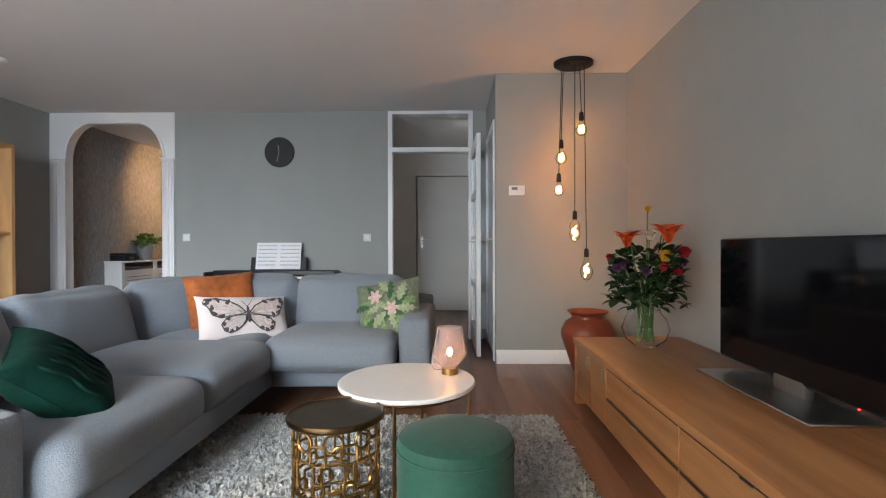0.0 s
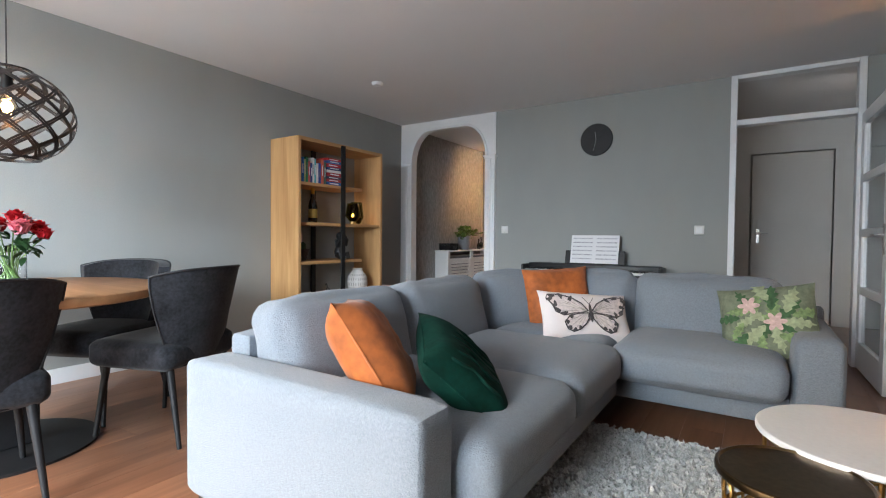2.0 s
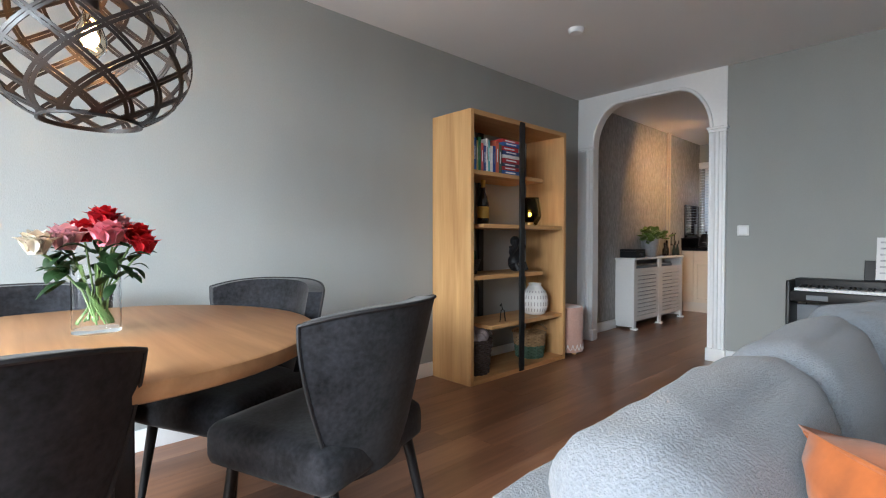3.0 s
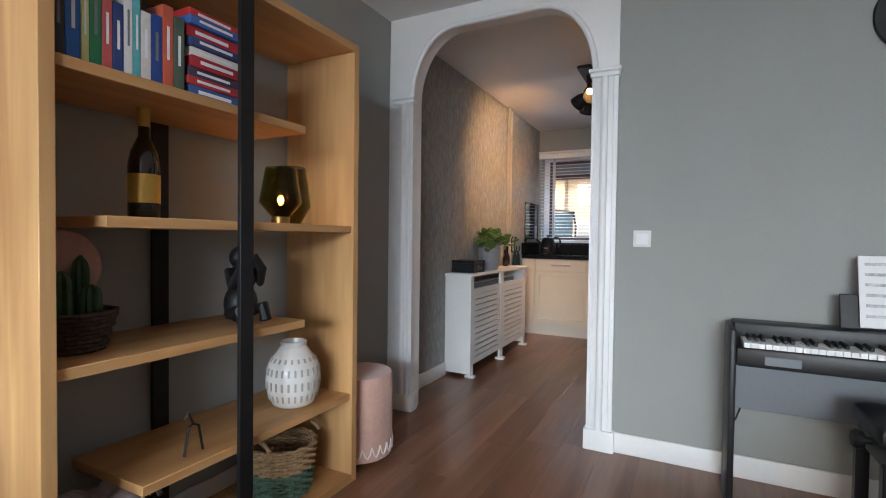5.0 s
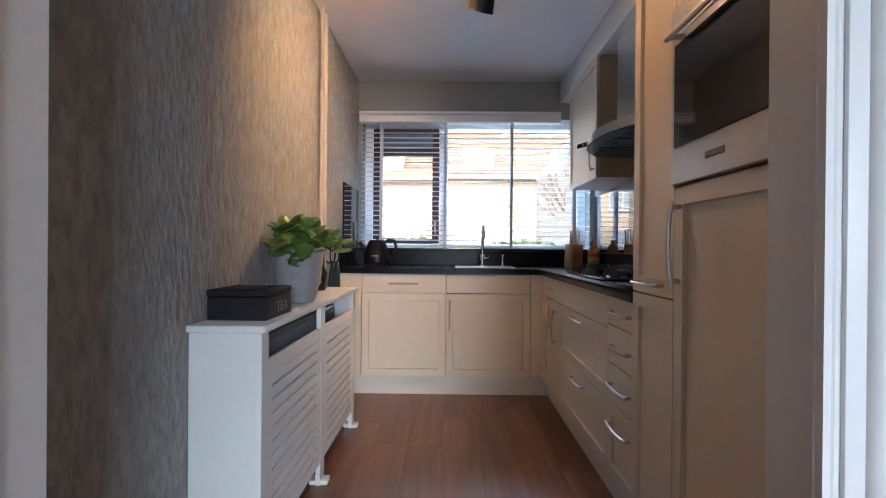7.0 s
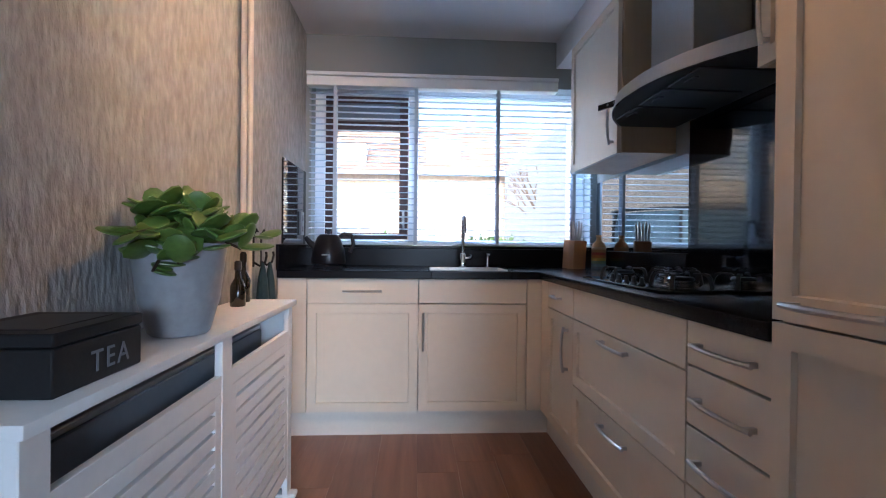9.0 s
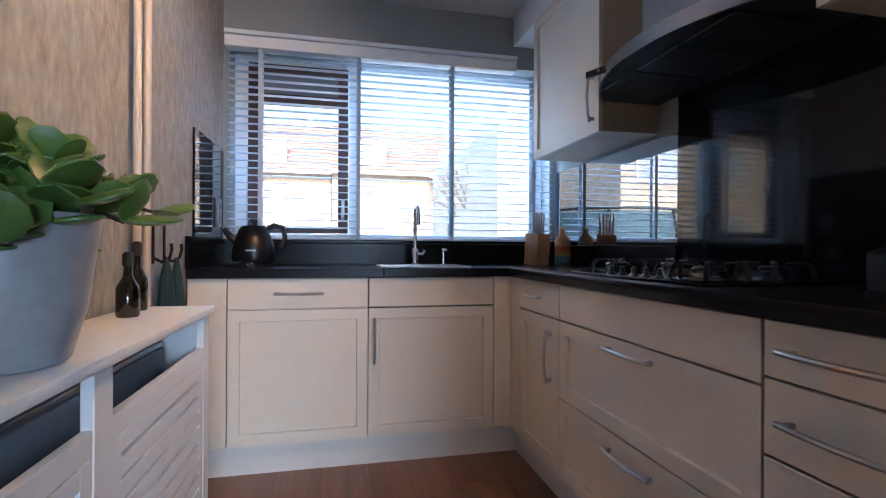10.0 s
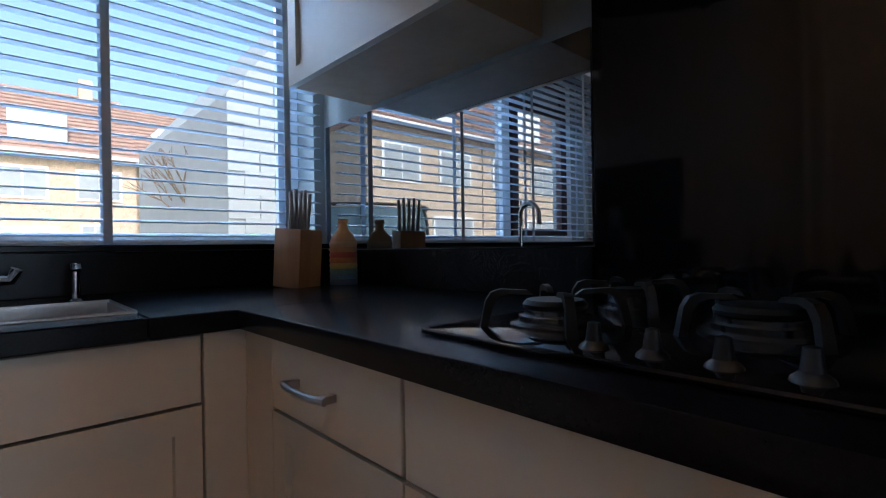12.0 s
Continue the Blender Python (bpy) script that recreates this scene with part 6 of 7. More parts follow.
pm = thing("pepper_mill", pose(-2.20, 6.36, CT), "dark pepper mill with a round steel top", "pepper mill")
part("body", lathe([(0, 0), (0.032, 0), (0.028, 0.06), (0.022, 0.14), (0.026, 0.24), (0.014, 0.27), (0, 0.27)], 24), M["blackp"], pm)
part("knob", lathe([(0, 0.268), (0.02, 0.272), (0.042, 0.30), (0.045, 0.32), (0.035, 0.35), (0.012, 0.362), (0.006, 0.375), (0, 0.376)], 24), M["shade_grey"], pm)
po = thing("cooking_pot", pose(-2.22, 6.52, CT), "low black cooking pot on the worktop", "pot")
part("body", lathe([(0, 0), (0.08, 0), (0.085, 0.01), (0.085, 0.085), (0.08, 0.085), (0.08, 0.012), (0, 0.012)], 32), M["black"], po)
part("lid", lathe([(0.087, 0.086), (0.06, 0.10), (0, 0.105)], 32), M["black"], po)

# radiator cover
rc = thing("radiator_cover", pose(WX + 0.005, 5.95, 0), "white slatted wooden radiator cover with a narrow shelf", "radiator cover")
D, L, H = 0.225, 1.40, 0.80
part("top", boxed(-0.001, -0.015, H, D + 0.018, L + 0.015, H + 0.022, 0.004, 2), M["whitew"], rc)
part("side_panel", boxed(0, 0, 0.03, D, 0.02, H, 0.002), M["whitew"], rc)
part("side_panel", boxed(0, L - 0.02, 0.03, D, L, H, 0.002), M["whitew"], rc)
for y0, y1 in ((-0.003, 0.055), (0.665, 0.735), (L - 0.055, L + 0.003)):
    part("stile", boxed(D - 0.02, y0, 0.0, D + 0.002, y1, H, 0.002), M["whitew"], rc)
    part("foot", boxed(D - 0.05, y0 + 0.004, 0, D + 0.032, y1 - 0.004, 0.022, 0.006, 2), M["whitew"], rc)
slat = None
for y0, y1 in ((0.055, 0.665), (0.735, L - 0.055)):
    part("rail", boxed(D - 0.018, y0, 0.10, D, y1, 0.15, 0.001), M["whitew"], rc)
    part("rail", boxed(D - 0.018, y0, 0.655, D, y1, 0.70, 0.001), M["whitew"], rc)
    part("end_strip", boxed(D - 0.018, y0, 0.15, D, y0 + 0.04, 0.655, 0.001), M["whitew"], rc)
    part("end_strip", boxed(D - 0.018, y1 - 0.04, 0.15, D, y1, 0.655, 0.001), M["whitew"], rc)
    for k in range(11):
        z = 0.158 + k * 0.0459
        part("slat", boxed(D - 0.018, y0 + 0.04, z, D, y1 - 0.04, z + 0.036, 0.001), M["whitew"], rc)
rd = thing("radiator", pose(WX + 0.05, 6.05, 0.12), "grey panel radiator inside the cover", "radiator")
part("panel", boxed(0, 0, 0, 0.09, 1.2, 0.60, 0.01, 2), M["shade_grey"], rd)
part("grille", boxed(0.005, 0.01, 0.60, 0.085, 1.19, 0.615, 0.003), M["steel"], rd)

tz = H + 0.0235
tb = thing("tea_box", pose(-3.995, 6.145, tz), "black tea box with a window lid, lettered TEA", "box")
part("body", boxed(-0.095, -0.115, 0, 0.10, 0.115, 0.075, 0.003), M["black"], tb)
part("lid", boxed(-0.097, -0.117, 0.077, 0.102, 0.117, 0.098, 0.003), M["black"], tb)
part("lid_window", boxed(-0.06, -0.085, 0.0982, 0.065, 0.085, 0.0995), M["blackp"], tb)
cu = bpy.data.curves.new("lettering", "FONT")
cu.body, cu.size, cu.extrude, cu.align_x, cu.space_character = "TEA", 0.052, 0.0006, "CENTER", 1.25
tmp = new("lettering_tmp", cu)
bpy.context.view_layer.update()
me = bpy.data.meshes.new_from_object(tmp.evaluated_get(bpy.context.evaluated_depsgraph_get()))
bpy.data.objects.remove(tmp)
me.materials.clear()
me.materials.append(M["shade_grey"])
tx = new("lettering", me)
tx.parent, tx.matrix_basis = tb, pose(0.1012, 0.02, 0.018, 90, 0, 90)


def jade_plant():
    p = thing("jade_plant", pose(-3.97, 6.57, tz) @ Matrix.Scale(1.14, 4), "jade plant with fleshy leaves in a grey glazed pot", "plant")
    part("pot", lathe([(0, 0), (0.058, 0), (0.064, 0.006), (0.084, 0.08), (0.095, 0.17), (0.100, 0.205), (0.095, 0.205), (0.090, 0.17), (0, 0.16)], 44), M["stone"], p)
    part("soil", lathe([(0, 0.186), (0.0915, 0.182), (0.089, 0.17), (0, 0.17)], 32), M["soil"], p)
    rr = random.Random(11)
    bmb, lf = bmesh.new(), None
    bm = bmesh.new()
    bmesh.ops.create_uvsphere(bm, u_segments=10, v_segments=7, radius=1, matrix=Matrix.Diagonal((0.5, 0.34, 0.09, 1)))
    for v in bm.verts:
        v.co.x += 0.5
        v.co.y *= 0.62 + 0.75 * v.co.x * (1.25 - v.co.x)
        v.co.z += 0.10 * v.co.x ** 2
    for f in bm.faces:
        f.smooth = True
    first = True
    for s in range(17):
        a = s * 2.4
        reach, up = rr.uniform(0.09, 0.22), rr.uniform(-0.06, 0.05)
        if s % 4 == 0:
            reach, up = 0.05, rr.uniform(0.05, 0.10)
        dx = math.cos(a) * reach * (0.75 if math.cos(a) > 0 else 0.45)
        dy = math.sin(a) * reach * (1.15 if math.sin(a) > 0 else 0.8)
        base = Vector((0.02 * math.cos(a), 0.02 * math.sin(a), 0.185))
        mid = base + Vector((dx * 0.5, dy * 0.5, up * 0.6 + 0.03))
        tip = base + Vector((dx, dy, up))
        tube(bmb, [base, mid, tip], 0.006, 6, False, 0.003)
        for k in range(9):
            t = 0.35 + 0.65 * k / 8
            q = base.lerp(mid, min(1, t * 2)) if t < 0.5 else mid.lerp(tip, t * 2 - 1)
            L = rr.uniform(0.046, 0.082)
            m = Matrix.Translation(q) @ Euler((rr.uniform(-0.5, 0.5), rr.uniform(-1.0, 0.3), rr.uniform(0, 6.28))).to_matrix().to_4x4() @ Matrix.Diagonal((L, L * 1.4, L, 1))
            if (m @ Vector((1, 0, 0))).x < -0.115:
                continue
            if first:
                lf = part("leaf", bm, M["leaf"], p, "", m)
                first = False
            else:
                o = new("leaf", lf.data)
                o.parent, o.matrix_basis = p, m
    part("branches", bmb, M["darkwood"], p)


jade_plant()
for dx, dy, h, lab in ((0.0, 0.0, 0.17, "small dark glass bottle with a pump"), (-0.03, 0.14, 0.20, "slim dark bottle on the radiator cover")):
    b = thing("bottle", pose(-4.02 + dx, 7.12 + dy, tz), lab, "bottle")
    part("glass_body", lathe([(0, 0), (0.026, 0), (0.028, 0.006), (0.028, h * 0.45), (0.012, h * 0.62), (0.010, h * 0.8), (0, h * 0.8)], 24), M["bottle"], b)
    part("cap", lathe([(0, h * 0.79), (0.013, h * 0.79), (0.013, h * 0.96), (0.008, h), (0, h)], 20), M["blackp"], b)
M["pipe"] = mat("painted_pipe", (0.52, 0.47, 0.40), 0.6, vary=0.06, scale=6)
for y, z in ((7.34, 0.82), (7.42, 0.82)):
    lone("heating_pipe", tubed([(WX + 0.03, y, z), (WX + 0.03, y, CZ - 0.002)], 0.012, 10), M["pipe"], "painted heating pipe running up the kitchen wall", "pipe", group="heating pipes")
for dy in (-0.055, 0.055):
    hk = thing("towel_hook", pose(WX + 0.004, 7.60 + dy, 1.00), "black iron wall hook holding a kitchen cloth", "hook", "kitchen wall hooks")
    part("plate", boxed(0, -0.008, -0.05, 0.006, 0.008, 0.11, 0.002), M["black"], hk)
    part("arm", tubed([(0.004, 0, 0.10), (0.018, 0, 0.125), (0.022, 0, 0.11)], 0.0055, 8), M["black"], hk)
    part("arm", tubed([(0.004, 0, -0.03), (0.03, 0, -0.045), (0.055, 0, -0.03), (0.062, 0, 0.0), (0.060, 0, 0.02)], 0.0055, 8), M["black"], hk)
for dy, h in ((-0.055, 0.58), (0.055, 0.66)):
    bm = bmesh.new()
    rows = []
    for j in range(9):
        t = j / 8
        row = []
        for i in range(13):
            a = 2 * math.pi * i / 12
            r = 0.012 + 0.078 * t ** 0.5 + 0.010 * t * math.sin(4 * a + j * 0.25)
            row.append(bm.verts.new((0.045 + 0.45 * r * math.cos(a), dy + r * math.sin(a), -0.005 - h * t)))
        rows.append(row)
    for p, q in zip(rows, rows[1:]):
        for i in range(12):
            bm.faces.new((p[i], p[i + 1], q[i + 1], q[i])).smooth = True
    lone("kitchen_cloth", bm, M["cloth"], "petrol green kitchen cloth hanging from a wall hook", "cloth", pose(WX + 0.004, 7.60, 0.975))


# spot lamp on the kitchen ceiling
def ceiling_spot():
    s = thing("ceiling_spot", pose(-3.14, 6.62, CZ), "black ceiling spot plate with three turned cone shades", "spot lamp")
    part("plate", boxed(-0.055, -0.20, -0.028, 0.055, 0.20, -0.002, 0.004), M["black"], s)
    for dx, dy, aim, watts in ((-0.01, -0.02, Vector((-0.78, 0.50, -0.50)), 19), (0.03, -0.14, Vector((0.35, -0.75, -0.6)), 4), (-0.01, 0.12, Vector((-0.25, 0.55, -0.8)), 4)):
        d = aim.normalized()
        q = Vector((0, 0, -1)).rotation_difference(d).to_matrix().to_4x4()
        c = Vector((dx, dy, -0.19))
        part("arm", tubed([(dx, dy, -0.02), tuple(c - d * 0.02)], 0.007, 8), M["black"], s)
        sh = part("shade", moved(lathe([(0, 0.03), (0.022, 0.03), (0.026, 0.02), (0.034, -0.01), (0.056, -0.055), (0.068, -0.115), (0.0655, -0.115), (0.053, -0.055), (0.031, -0.008), (0.022, 0.015), (0, 0.018)], 28), Matrix.Translation(c) @ q), M["black"], s, "black cone shade")
        part("bulb", moved(lathe([(0, 0.012), (0.014, 0.01), (0.024, -0.02), (0.020, -0.045), (0, -0.056)], 20), Matrix.Translation(c) @ q), glow("warm_bulb", (1.0, 0.50, 0.15), 5), s)
        p = Vector((-3.14, 6.62, CZ)) + c + d * 0.105
        lamp = new("spot_lamp", bpy.data.lights.new("spot_lamp", "SPOT"))
        lamp.data.energy, lamp.data.color, lamp.data.spot_size, lamp.data.spot_blend, lamp.data.shadow_soft_size = watts, (1.0, 0.50, 0.19), radians(125), 1.0, 0.03
        lamp.matrix_world = look(p, p + d)


ceiling_spot()


# ---- kitchen window and blinds ----
WZ0, WZ1, WY = 1.056, 2.16, KY + 0.13
wd = thing("window_1", pose(0, 0, 0), "wide kitchen window with a brown casement and a fixed pane", "window", kind="structure")
fr = bmesh.new()
box(fr, -4.07, WY, WZ0, -4.0, WY + 0.06, WZ1, 0.003)
box(fr, -3.41, WY, WZ0, -3.34, WY + 0.06, WZ1, 0.003)
box(fr, -2.20, WY, WZ0, -2.13, WY + 0.06, WZ1, 0.003)
box(fr, -4.0, WY, WZ1 - 0.05, -3.41, WY + 0.06, WZ1, 0.003)
box(fr, -3.34, WY, WZ1 - 0.05, -2.20, WY + 0.06, WZ1, 0.003)
box(fr, -4.0, WY, WZ0, -3.41, WY + 0.06, WZ0 + 0.04, 0.003)
box(fr, -3.34, WY, WZ0, -2.20, WY + 0.06, WZ0 + 0.04, 0.003)
part("window_frame", fr, M["white"], wd, "white painted outer frame")
cs = bmesh.new()
box(cs, -3.995, WY - 0.015, WZ0 + 0.042, -3.93, WY + 0.03, 2.105, 0.003)
box(cs, -3.475, WY - 0.015, WZ0 + 0.042, -3.415, WY + 0.03, 2.105, 0.003)
box(cs, -3.93, WY - 0.015, WZ0 + 0.042, -3.475, WY + 0.03, WZ0 + 0.085, 0.003)
box(cs, -3.93, WY - 0.015, 1.87, -3.475, WY + 0.03, 1.93, 0.003)
box(cs, -3.93, WY - 0.015, 2.06, -3.475, WY + 0.03, 2.105, 0.003)
part("casement", cs, M["brown"], wd, "dark brown wooden casement")
part("vent_grille", boxed(-3.93, WY, 1.93, -3.475, WY + 0.02, 2.06, 0.002), M["shade_grey"], wd, "grey ventilation strip with holes")
for k in range(8):
    part("vent_hole", boxed(-3.88 + k * 0.05, WY - 0.003, 1.99, -3.865 + k * 0.05, WY + 0.001, 2.005), M["ink"], wd)
for x0, x1, z0, z1 in ((-3.93, -3.475, WZ0 + 0.085, 1.87), (-3.34, -2.20, WZ0 + 0.04, WZ1 - 0.05)):
    g = part("pane", boxed(x0, WY + 0.028, z0, x1, WY + 0.032, z1), M["pane"], wd)
    g.visible_shadow = False
part("window_catch", tubed([(-3.445, WY - 0.02, 1.18), (-3.445, WY - 0.05, 1.20), (-3.445, WY - 0.055, 1.30)], 0.009, 8), M["steel"], wd)
bl = thing("venetian_blind", pose(0, 0, 0), "white venetian blind with open slats across the window", "blind")
BY = KY - 0.045
part("valance", boxed(-4.085, BY - 0.045, 2.112, KX - 0.31, BY + 0.035, 2.175, 0.003), M["white"], bl)
part("head_rail", boxed(-4.085, BY - 0.06, 2.177, KX - 0.31, BY + 0.04, 2.20, 0.003), M["white"], bl)
slat = bmesh.new()
n = 6
up, dn = [], []
for i in range(n + 1):
    t = i / n - 0.5
    z = 0.004 * (1 - (2 * t) ** 2) + t * 0.05 * 0.10
    up.append([slat.verts.new((x, t * 0.05, z + 0.0015)) for x in (-4.07, -2.14)])
    dn.append([slat.verts.new((x, t * 0.05, z - 0.0015)) for x in (-4.07, -2.14)])
for i in range(n):
    slat.faces.new((up[i][0], up[i][1], up[i + 1][1], up[i + 1][0])).smooth = True
    slat.faces.new((dn[i][0], dn[i + 1][0], dn[i + 1][1], dn[i][1])).smooth = True
for a in (0, n):
    slat.faces.new((up[a][0], up[a][1], dn[a][1], dn[a][0]))
for a in (0, 1):
    slat.faces.new([r[a] for r in up] + [r[a] for r in dn[::-1]])
bmesh.ops.recalc_face_normals(slat, faces=slat.faces[:])
first = None
for k in range(25):
    m = pose(0, BY, 1.082 + k * 0.0412)
    if first is None:
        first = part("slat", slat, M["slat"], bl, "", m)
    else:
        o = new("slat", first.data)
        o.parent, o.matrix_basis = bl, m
part("bottom_rail", boxed(-4.07, BY - 0.025, 1.057, -2.14, BY + 0.025, 1.068, 0.003), M["white"], bl)
for x, w in ((-3.90, 0.022), (-3.36, 0.022), (-2.80, 0.022), (-2.27, 0.022)):
    for dy in (-0.0275, 0.0265):
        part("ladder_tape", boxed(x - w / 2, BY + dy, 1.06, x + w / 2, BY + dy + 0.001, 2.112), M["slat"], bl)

# ---- south window frame, behind the walk ----
ws = thing("window_2", pose(0, 0, 0), "wide garden window behind the dining table", "window", kind="structure")
fr = bmesh.new()
for x in (-3.9, -2.3, -0.56):
    box(fr, x, SY - 0.1, 0.35, x + 0.06, SY - 0.04, 2.25, 0.003)
box(fr, -3.84, SY - 0.1, 0.35, -0.56, SY - 0.04, 0.41)
box(fr, -3.84, SY - 0.1, 2.19, -0.56, SY - 0.04, 2.25)
part("window_frame", fr, M["white"], ws)

# ---- outside ----
M["lawn"] = mat("garden_ground", (0.40, 0.39, 0.36), 1.0, vary=0.3, scale=0.6)
M["brick"] = mat("yellow_brick", (0.45, 0.36, 0.27), 0.9, vary=0.3, scale=5, bump=0.2, bscale=20)
M["roof"] = mat("red_roof_tile", (0.27, 0.18, 0.15), 0.85, vary=0.3, scale=3)
M["slate"] = mat("pale_slate_cladding", (0.27, 0.29, 0.31), 0.7, vary=0.12, scale=2, per_object=0.4)
M["hedge"] = mat("hedge_leaf", (0.06, 0.11, 0.035), 0.7, vary=0.5, scale=12)
M["bark"] = mat("bare_bark", (0.16, 0.12, 0.09), 0.9, vary=0.3)
M["tarp"] = mat("trampoline_net", (0.06, 0.10, 0.13), 0.7, vary=0.2)
M["dimglass"] = mat("far_window_glass", (0.30, 0.33, 0.36), 0.1, vary=0.1)
bm = bmesh.new()
bmesh.ops.create_grid(bm, x_segments=2, y_segments=2, size=600, matrix=pose(0, 0, -0.25))
struct("ground", bm, M["lawn"], "paved garden ground reaching the horizon")


def house(x, y, w, label):
    h = thing("terraced_house", pose(x, y, -0.24), label, "house", "houses behind the garden")
    part("wall", boxed(0, 0, 0, w, 8, 5.2), M["brick"], h)
    bm = bmesh.new()
    v = [bm.verts.new(p) for p in ((-0.1, -0.4, 5.0), (w + 0.1, -0.4, 5.0), (w + 0.1, 4, 8.4), (-0.1, 4, 8.4), (-0.1, 8.4, 5.0), (w + 0.1, 8.4, 5.0))]
    for f in ((0, 1, 2, 3), (3, 2, 5, 4), (0, 3, 4), (1, 5, 2), (0, 4, 5, 1)):
        bm.faces.new([v[i] for i in f])
    bmesh.ops.recalc_face_normals(bm, faces=bm.faces[:])
    rf = part("roof", bm, M["roof"], h)
    rows = bmesh.new()
    for k in range(16):
        t = k / 16
        box(rows, -0.1, -0.42 + 4.4 * t, 5.02 + 3.4 * t, w + 0.1, -0.34 + 4.4 * t, 5.07 + 3.4 * t)
    part("tile_courses", rows, M["roof"], rf)
    part("gutter", boxed(-0.1, -0.5, 4.93, w + 0.1, -0.38, 5.05), M["white"], h)
    part("chimney", boxed(w * 0.7, 3.7, 7.9, w * 0.7 + 0.5, 4.3, 9.1), M["brick"], rf)
    part("dormer", boxed(w * 0.2, 0.3, 5.5, w * 0.55, 2.6, 6.7), M["white"], rf)
    for xx, z, ww, hh in ((0.5, 0.9, 1.9, 1.4), (3.0, 0.3, 0.95, 2.1), (0.6, 3.3, 1.5, 1.2), (2.9, 3.3, 1.5, 1.2)):
        win = part("window", boxed(xx, -0.05, z, xx + ww, 0.02, z + hh), M["white"], h)
        part("pane", boxed(xx + 0.09, -0.065, z + 0.09, xx + ww / 2 - 0.03, -0.045, z + hh - 0.09), M["dimglass"], win)
        part("pane", boxed(xx + ww / 2 + 0.03, -0.065, z + 0.09, xx + ww - 0.09, -0.045, z + hh - 0.09), M["dimglass"], win)
    return h


h0 = house(-13.6, 30, 4.9, "yellow brick terraced house with a red tiled roof")
for k in range(1, 6):
    copy_thing(h0, pose(-13.6 + k * 4.95, 30 + (0.6 if k % 2 else 0), -0.24))
for k in range(3):
    copy_thing(h0, pose(-23.8 + k * 4.95, 18.5, -0.24))
gb = thing("gable_house", pose(-0.1, 15.5, -0.24), "house with a pale slate-clad gable wall", "house")
bm = bmesh.new()
prof = [(0, 0), (7, 0), (7, 5.2), (3.6, 8.4), (0, 4.0)]
a = [bm.verts.new((x, 0, z)) for x, z in prof]
b = [bm.verts.new((x, 7, z)) for x, z in prof]
bm.faces.new(a), bm.faces.new(b[::-1])
for i in range(5):
    bm.faces.new((a[i], b[i], b[(i + 1) % 5], a[(i + 1) % 5]))
bmesh.ops.recalc_face_normals(bm, faces=bm.faces[:])
part("wall", bm, M["slate"], gb)
tile = None
for r in range(14):
    for c in range(12):
        x, z = c * 0.56 + (0.28 if r % 2 else 0), 0.15 + r * 0.42
        if z + 0.4 > min(4.0 + x * 1.22, 8.4 - max(0, x - 3.6)) or x > 6.4:
            continue
        if tile is None:
            tile = part("cladding_tile", moved(boxed(0, -0.03, 0, 0.54, -0.005, 0.43, 0.004), pose(0, 0, 0, 3, 0, 0)), M["slate"], gb, "", pose(x, 0, z))
        else:
            o = new("cladding_tile", tile.data)
            o.parent, o.matrix_basis = gb, pose(x, 0, z)


def shrub(x, y, r, h, seed):
    rr = np.random.RandomState(seed)
    n = 1500
    d = rr.normal(size=(n, 3))
    d /= np.linalg.norm(d, axis=1)[:, None]
    p = d * (rr.uniform(0.55, 1.0, n) ** 0.5)[:, None] * np.array([r, r * 0.6, h / 2])
    p[:, 2] += h / 2
    e, g = rr.normal(size=(n, 3)) * 0.06, rr.normal(size=(n, 3)) * 0.06
    v = np.stack([p - e, p + g, p + e, p - g], 1).reshape(-1, 3)
    me = bpy.data.meshes.new("crown")
    me.from_pydata(v.tolist(), [], [(4 * i, 4 * i + 1, 4 * i + 2, 4 * i + 3) for i in range(n)])
    me.materials.append(M["hedge"])
    t = thing("shrub", pose(x, y, -0.25), "green garden shrub outside the kitchen window", "shrub", "garden shrubs")
    c = new("crown", me)
    c.parent = t
    part("trunk", tubed([(0, 0, 0), (0.02, 0, h * 0.6)], 0.05, 6), M["bark"], t)


for k, (x, y, r, h) in enumerate(((-1.6, 16, 1.3, 1.5), (-4.4, 17, 1.4, 1.5), (0.6, 15, 1.5, 1.3), (-8.2, 17, 1.6, 1.7), (2.4, 14.4, 1.0, 1.4))):
    shrub(x, y, r, h, k)


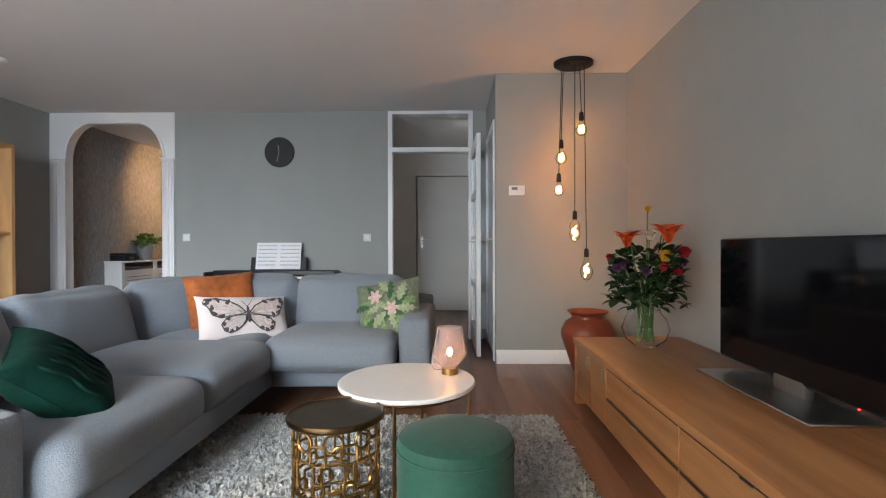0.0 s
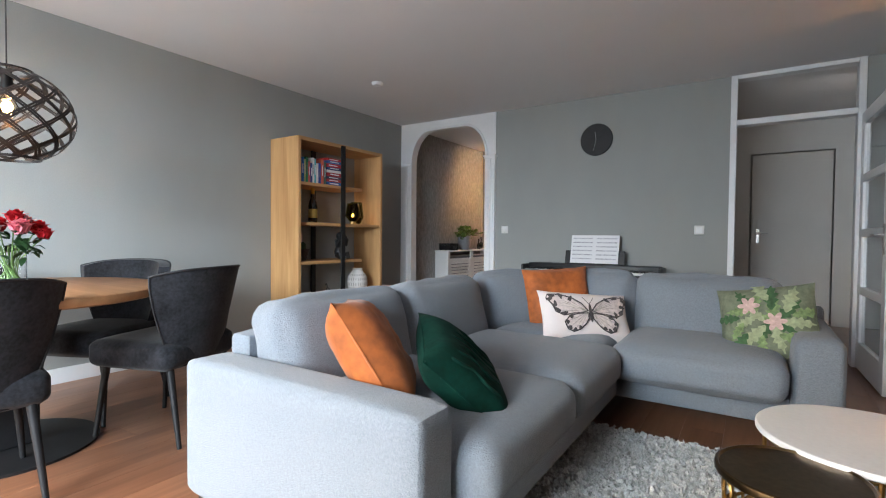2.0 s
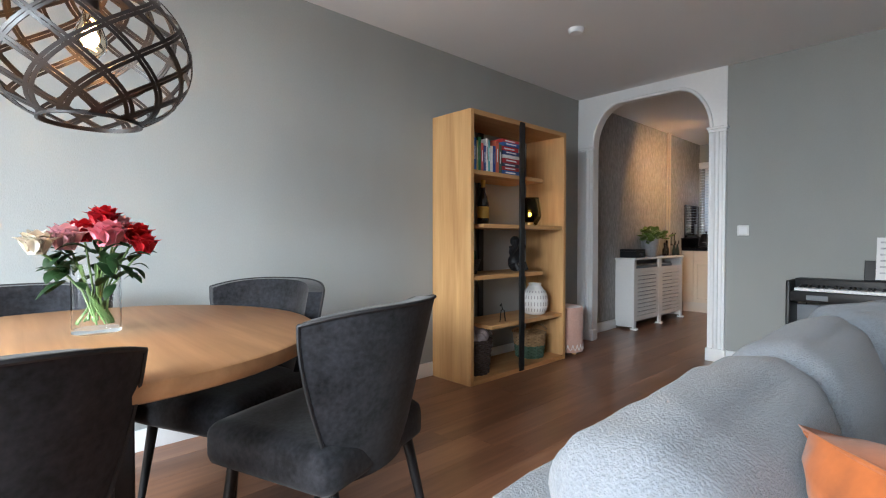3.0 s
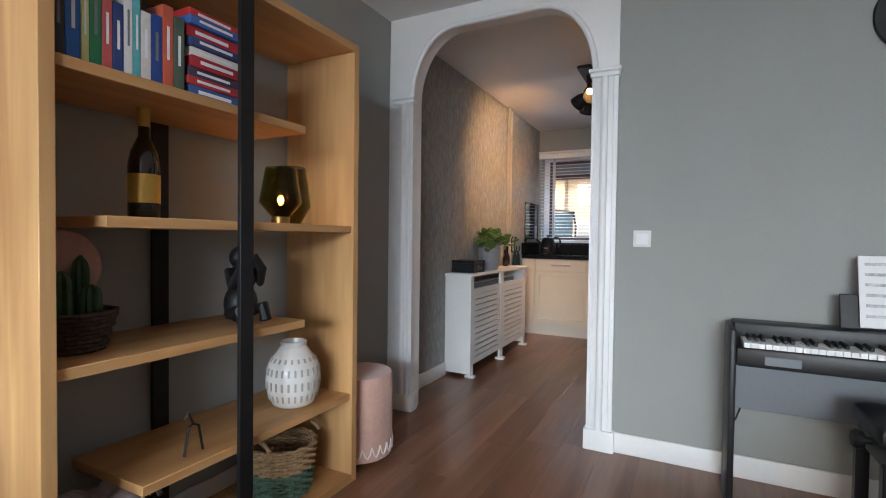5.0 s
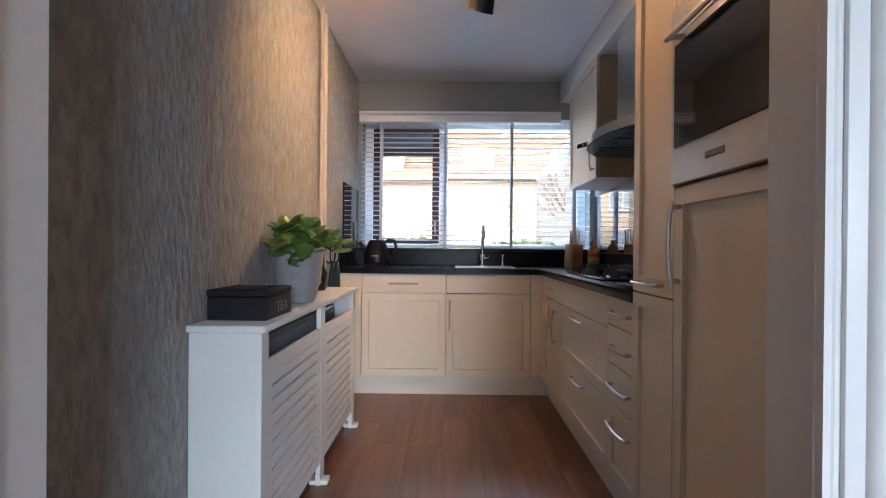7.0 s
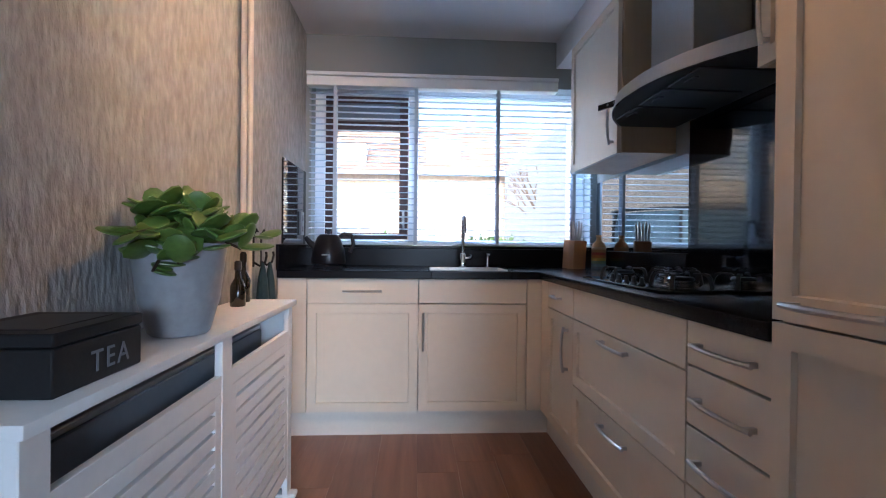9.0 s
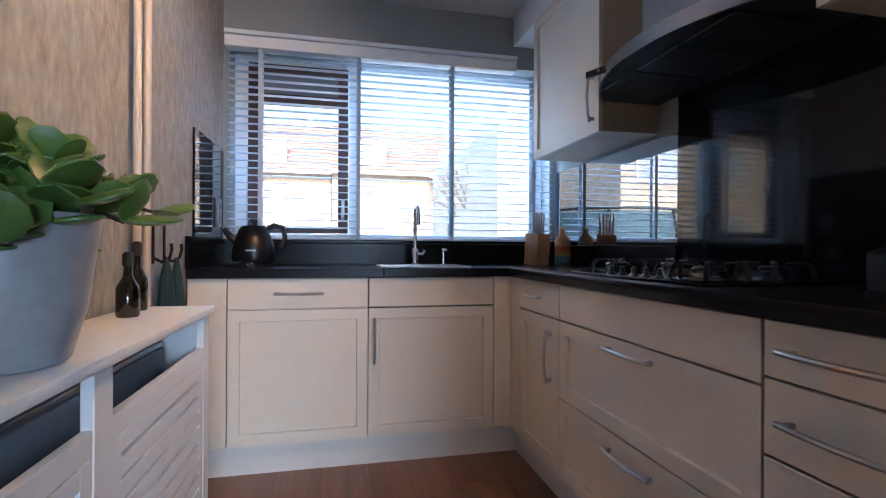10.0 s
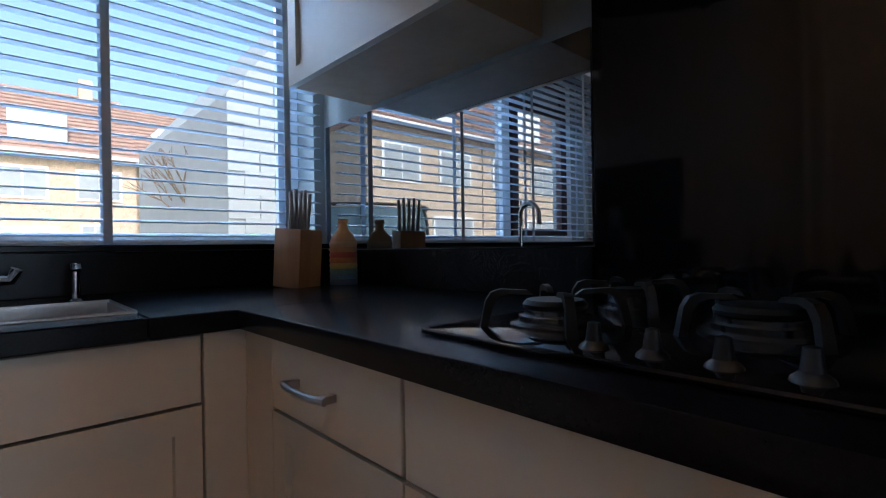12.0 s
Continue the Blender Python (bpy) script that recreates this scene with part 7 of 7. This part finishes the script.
def bare_tree(x, y, h, seed):
    rr = random.Random(seed)
    bm, tw = bmesh.new(), bmesh.new()

    def grow(p, d, L, r, n):
        q = p + d * L
        tube(bm if n > 2 else tw, [p, p.lerp(q, 0.5) + Vector((rr.uniform(-.05, .05), rr.uniform(-.05, .05), 0)) * L, q], r, 5, False, r * 0.65)
        if n:
            for _ in range(3):
                grow(q, (d + Vector((rr.uniform(-.7, .7), rr.uniform(-.7, .7), rr.uniform(-.1, .5)))).normalized(), L * 0.72, r * 0.6, n - 1)

    grow(Vector((0, 0, 0)), Vector((0, 0, 1)), h * 0.28, 0.07, 4)
    t = thing("bare_tree", pose(x, y, -0.25), "small leafless garden tree outside the window", "tree")
    part("trunk", bm, M["bark"], t)
    part("twig_crown", tw, M["bark"], t)


bare_tree(0.4, 18.5, 4.6, 2), bare_tree(2.0, 17.0, 4.0, 5)
fe = thing("garden_fence", pose(-6.0, 19.5, -0.25), "white garden fence behind the shrubs", "fence")
for k in range(5):
    part("rail", boxed(-6, 0, 0.30 + k * 0.24, 14, 0.03, 0.46 + k * 0.24), M["white"], fe)
for k in range(11):
    part("post", boxed(-6 + 2 * k, 0.03, 0, -5.9 + 2 * k, 0.13, 1.5), M["white"], fe)
tr = thing("trampoline", pose(-6.4, 15.0, -0.25), "dark trampoline with a safety net in the garden", "trampoline")
part("net", lathe([(1.30, 0.8), (1.32, 0.8), (1.36, 2.0), (1.34, 2.0)], 32), M["tarp"], tr)
part("top_hoop", tubed([(1.38 * math.cos(k * 0.2618), 1.38 * math.sin(k * 0.2618), 2.05) for k in range(24)], 0.03, 6, True), M["black"], tr)
for k in range(6):
    a = k * 1.0472
    part("pole", tubed([(1.45 * math.cos(a), 1.45 * math.sin(a), 0), (1.45 * math.cos(a), 1.45 * math.sin(a), 1.7), (1.38 * math.cos(a), 1.38 * math.sin(a), 2.05)], 0.03, 6), M["black"], tr)

# ---- floor planks ----
PW, PL = 0.192, 1.285
mesh = None
rp = random.Random(2)
x, col = WX + 0.001, 0
while x < EX:
    w = min(PW, EX - x)
    y = SY - rp.uniform(0.1, 1.2)
    while y < (KY if x < KX else 7.35):
        a, b = max(y, SY), min(y + PL, KY if x < KX else 7.35)
        if b - a > 0.05:
            if w > PW - 0.001 and b - a > PL - 0.001:
                if mesh is None:
                    bm = boxed(0.0003, 0.0004, -0.012, PW - 0.0003, PL - 0.0004, 0, 0.0005)
                    ob = part("plank", bm, M["plank"], floor)
                    mesh = ob.data
                else:
                    ob = new("plank", mesh)
                    ob.parent = floor
            else:
                ob = part("plank", boxed(0.0003, 0.0004, -0.012, w - 0.0003, b - a - 0.0004, 0, 0.0005), M["plank"], floor)
            ob.matrix_basis = pose(x, a, 0)
        y += PL
    x += PW
    col += 1
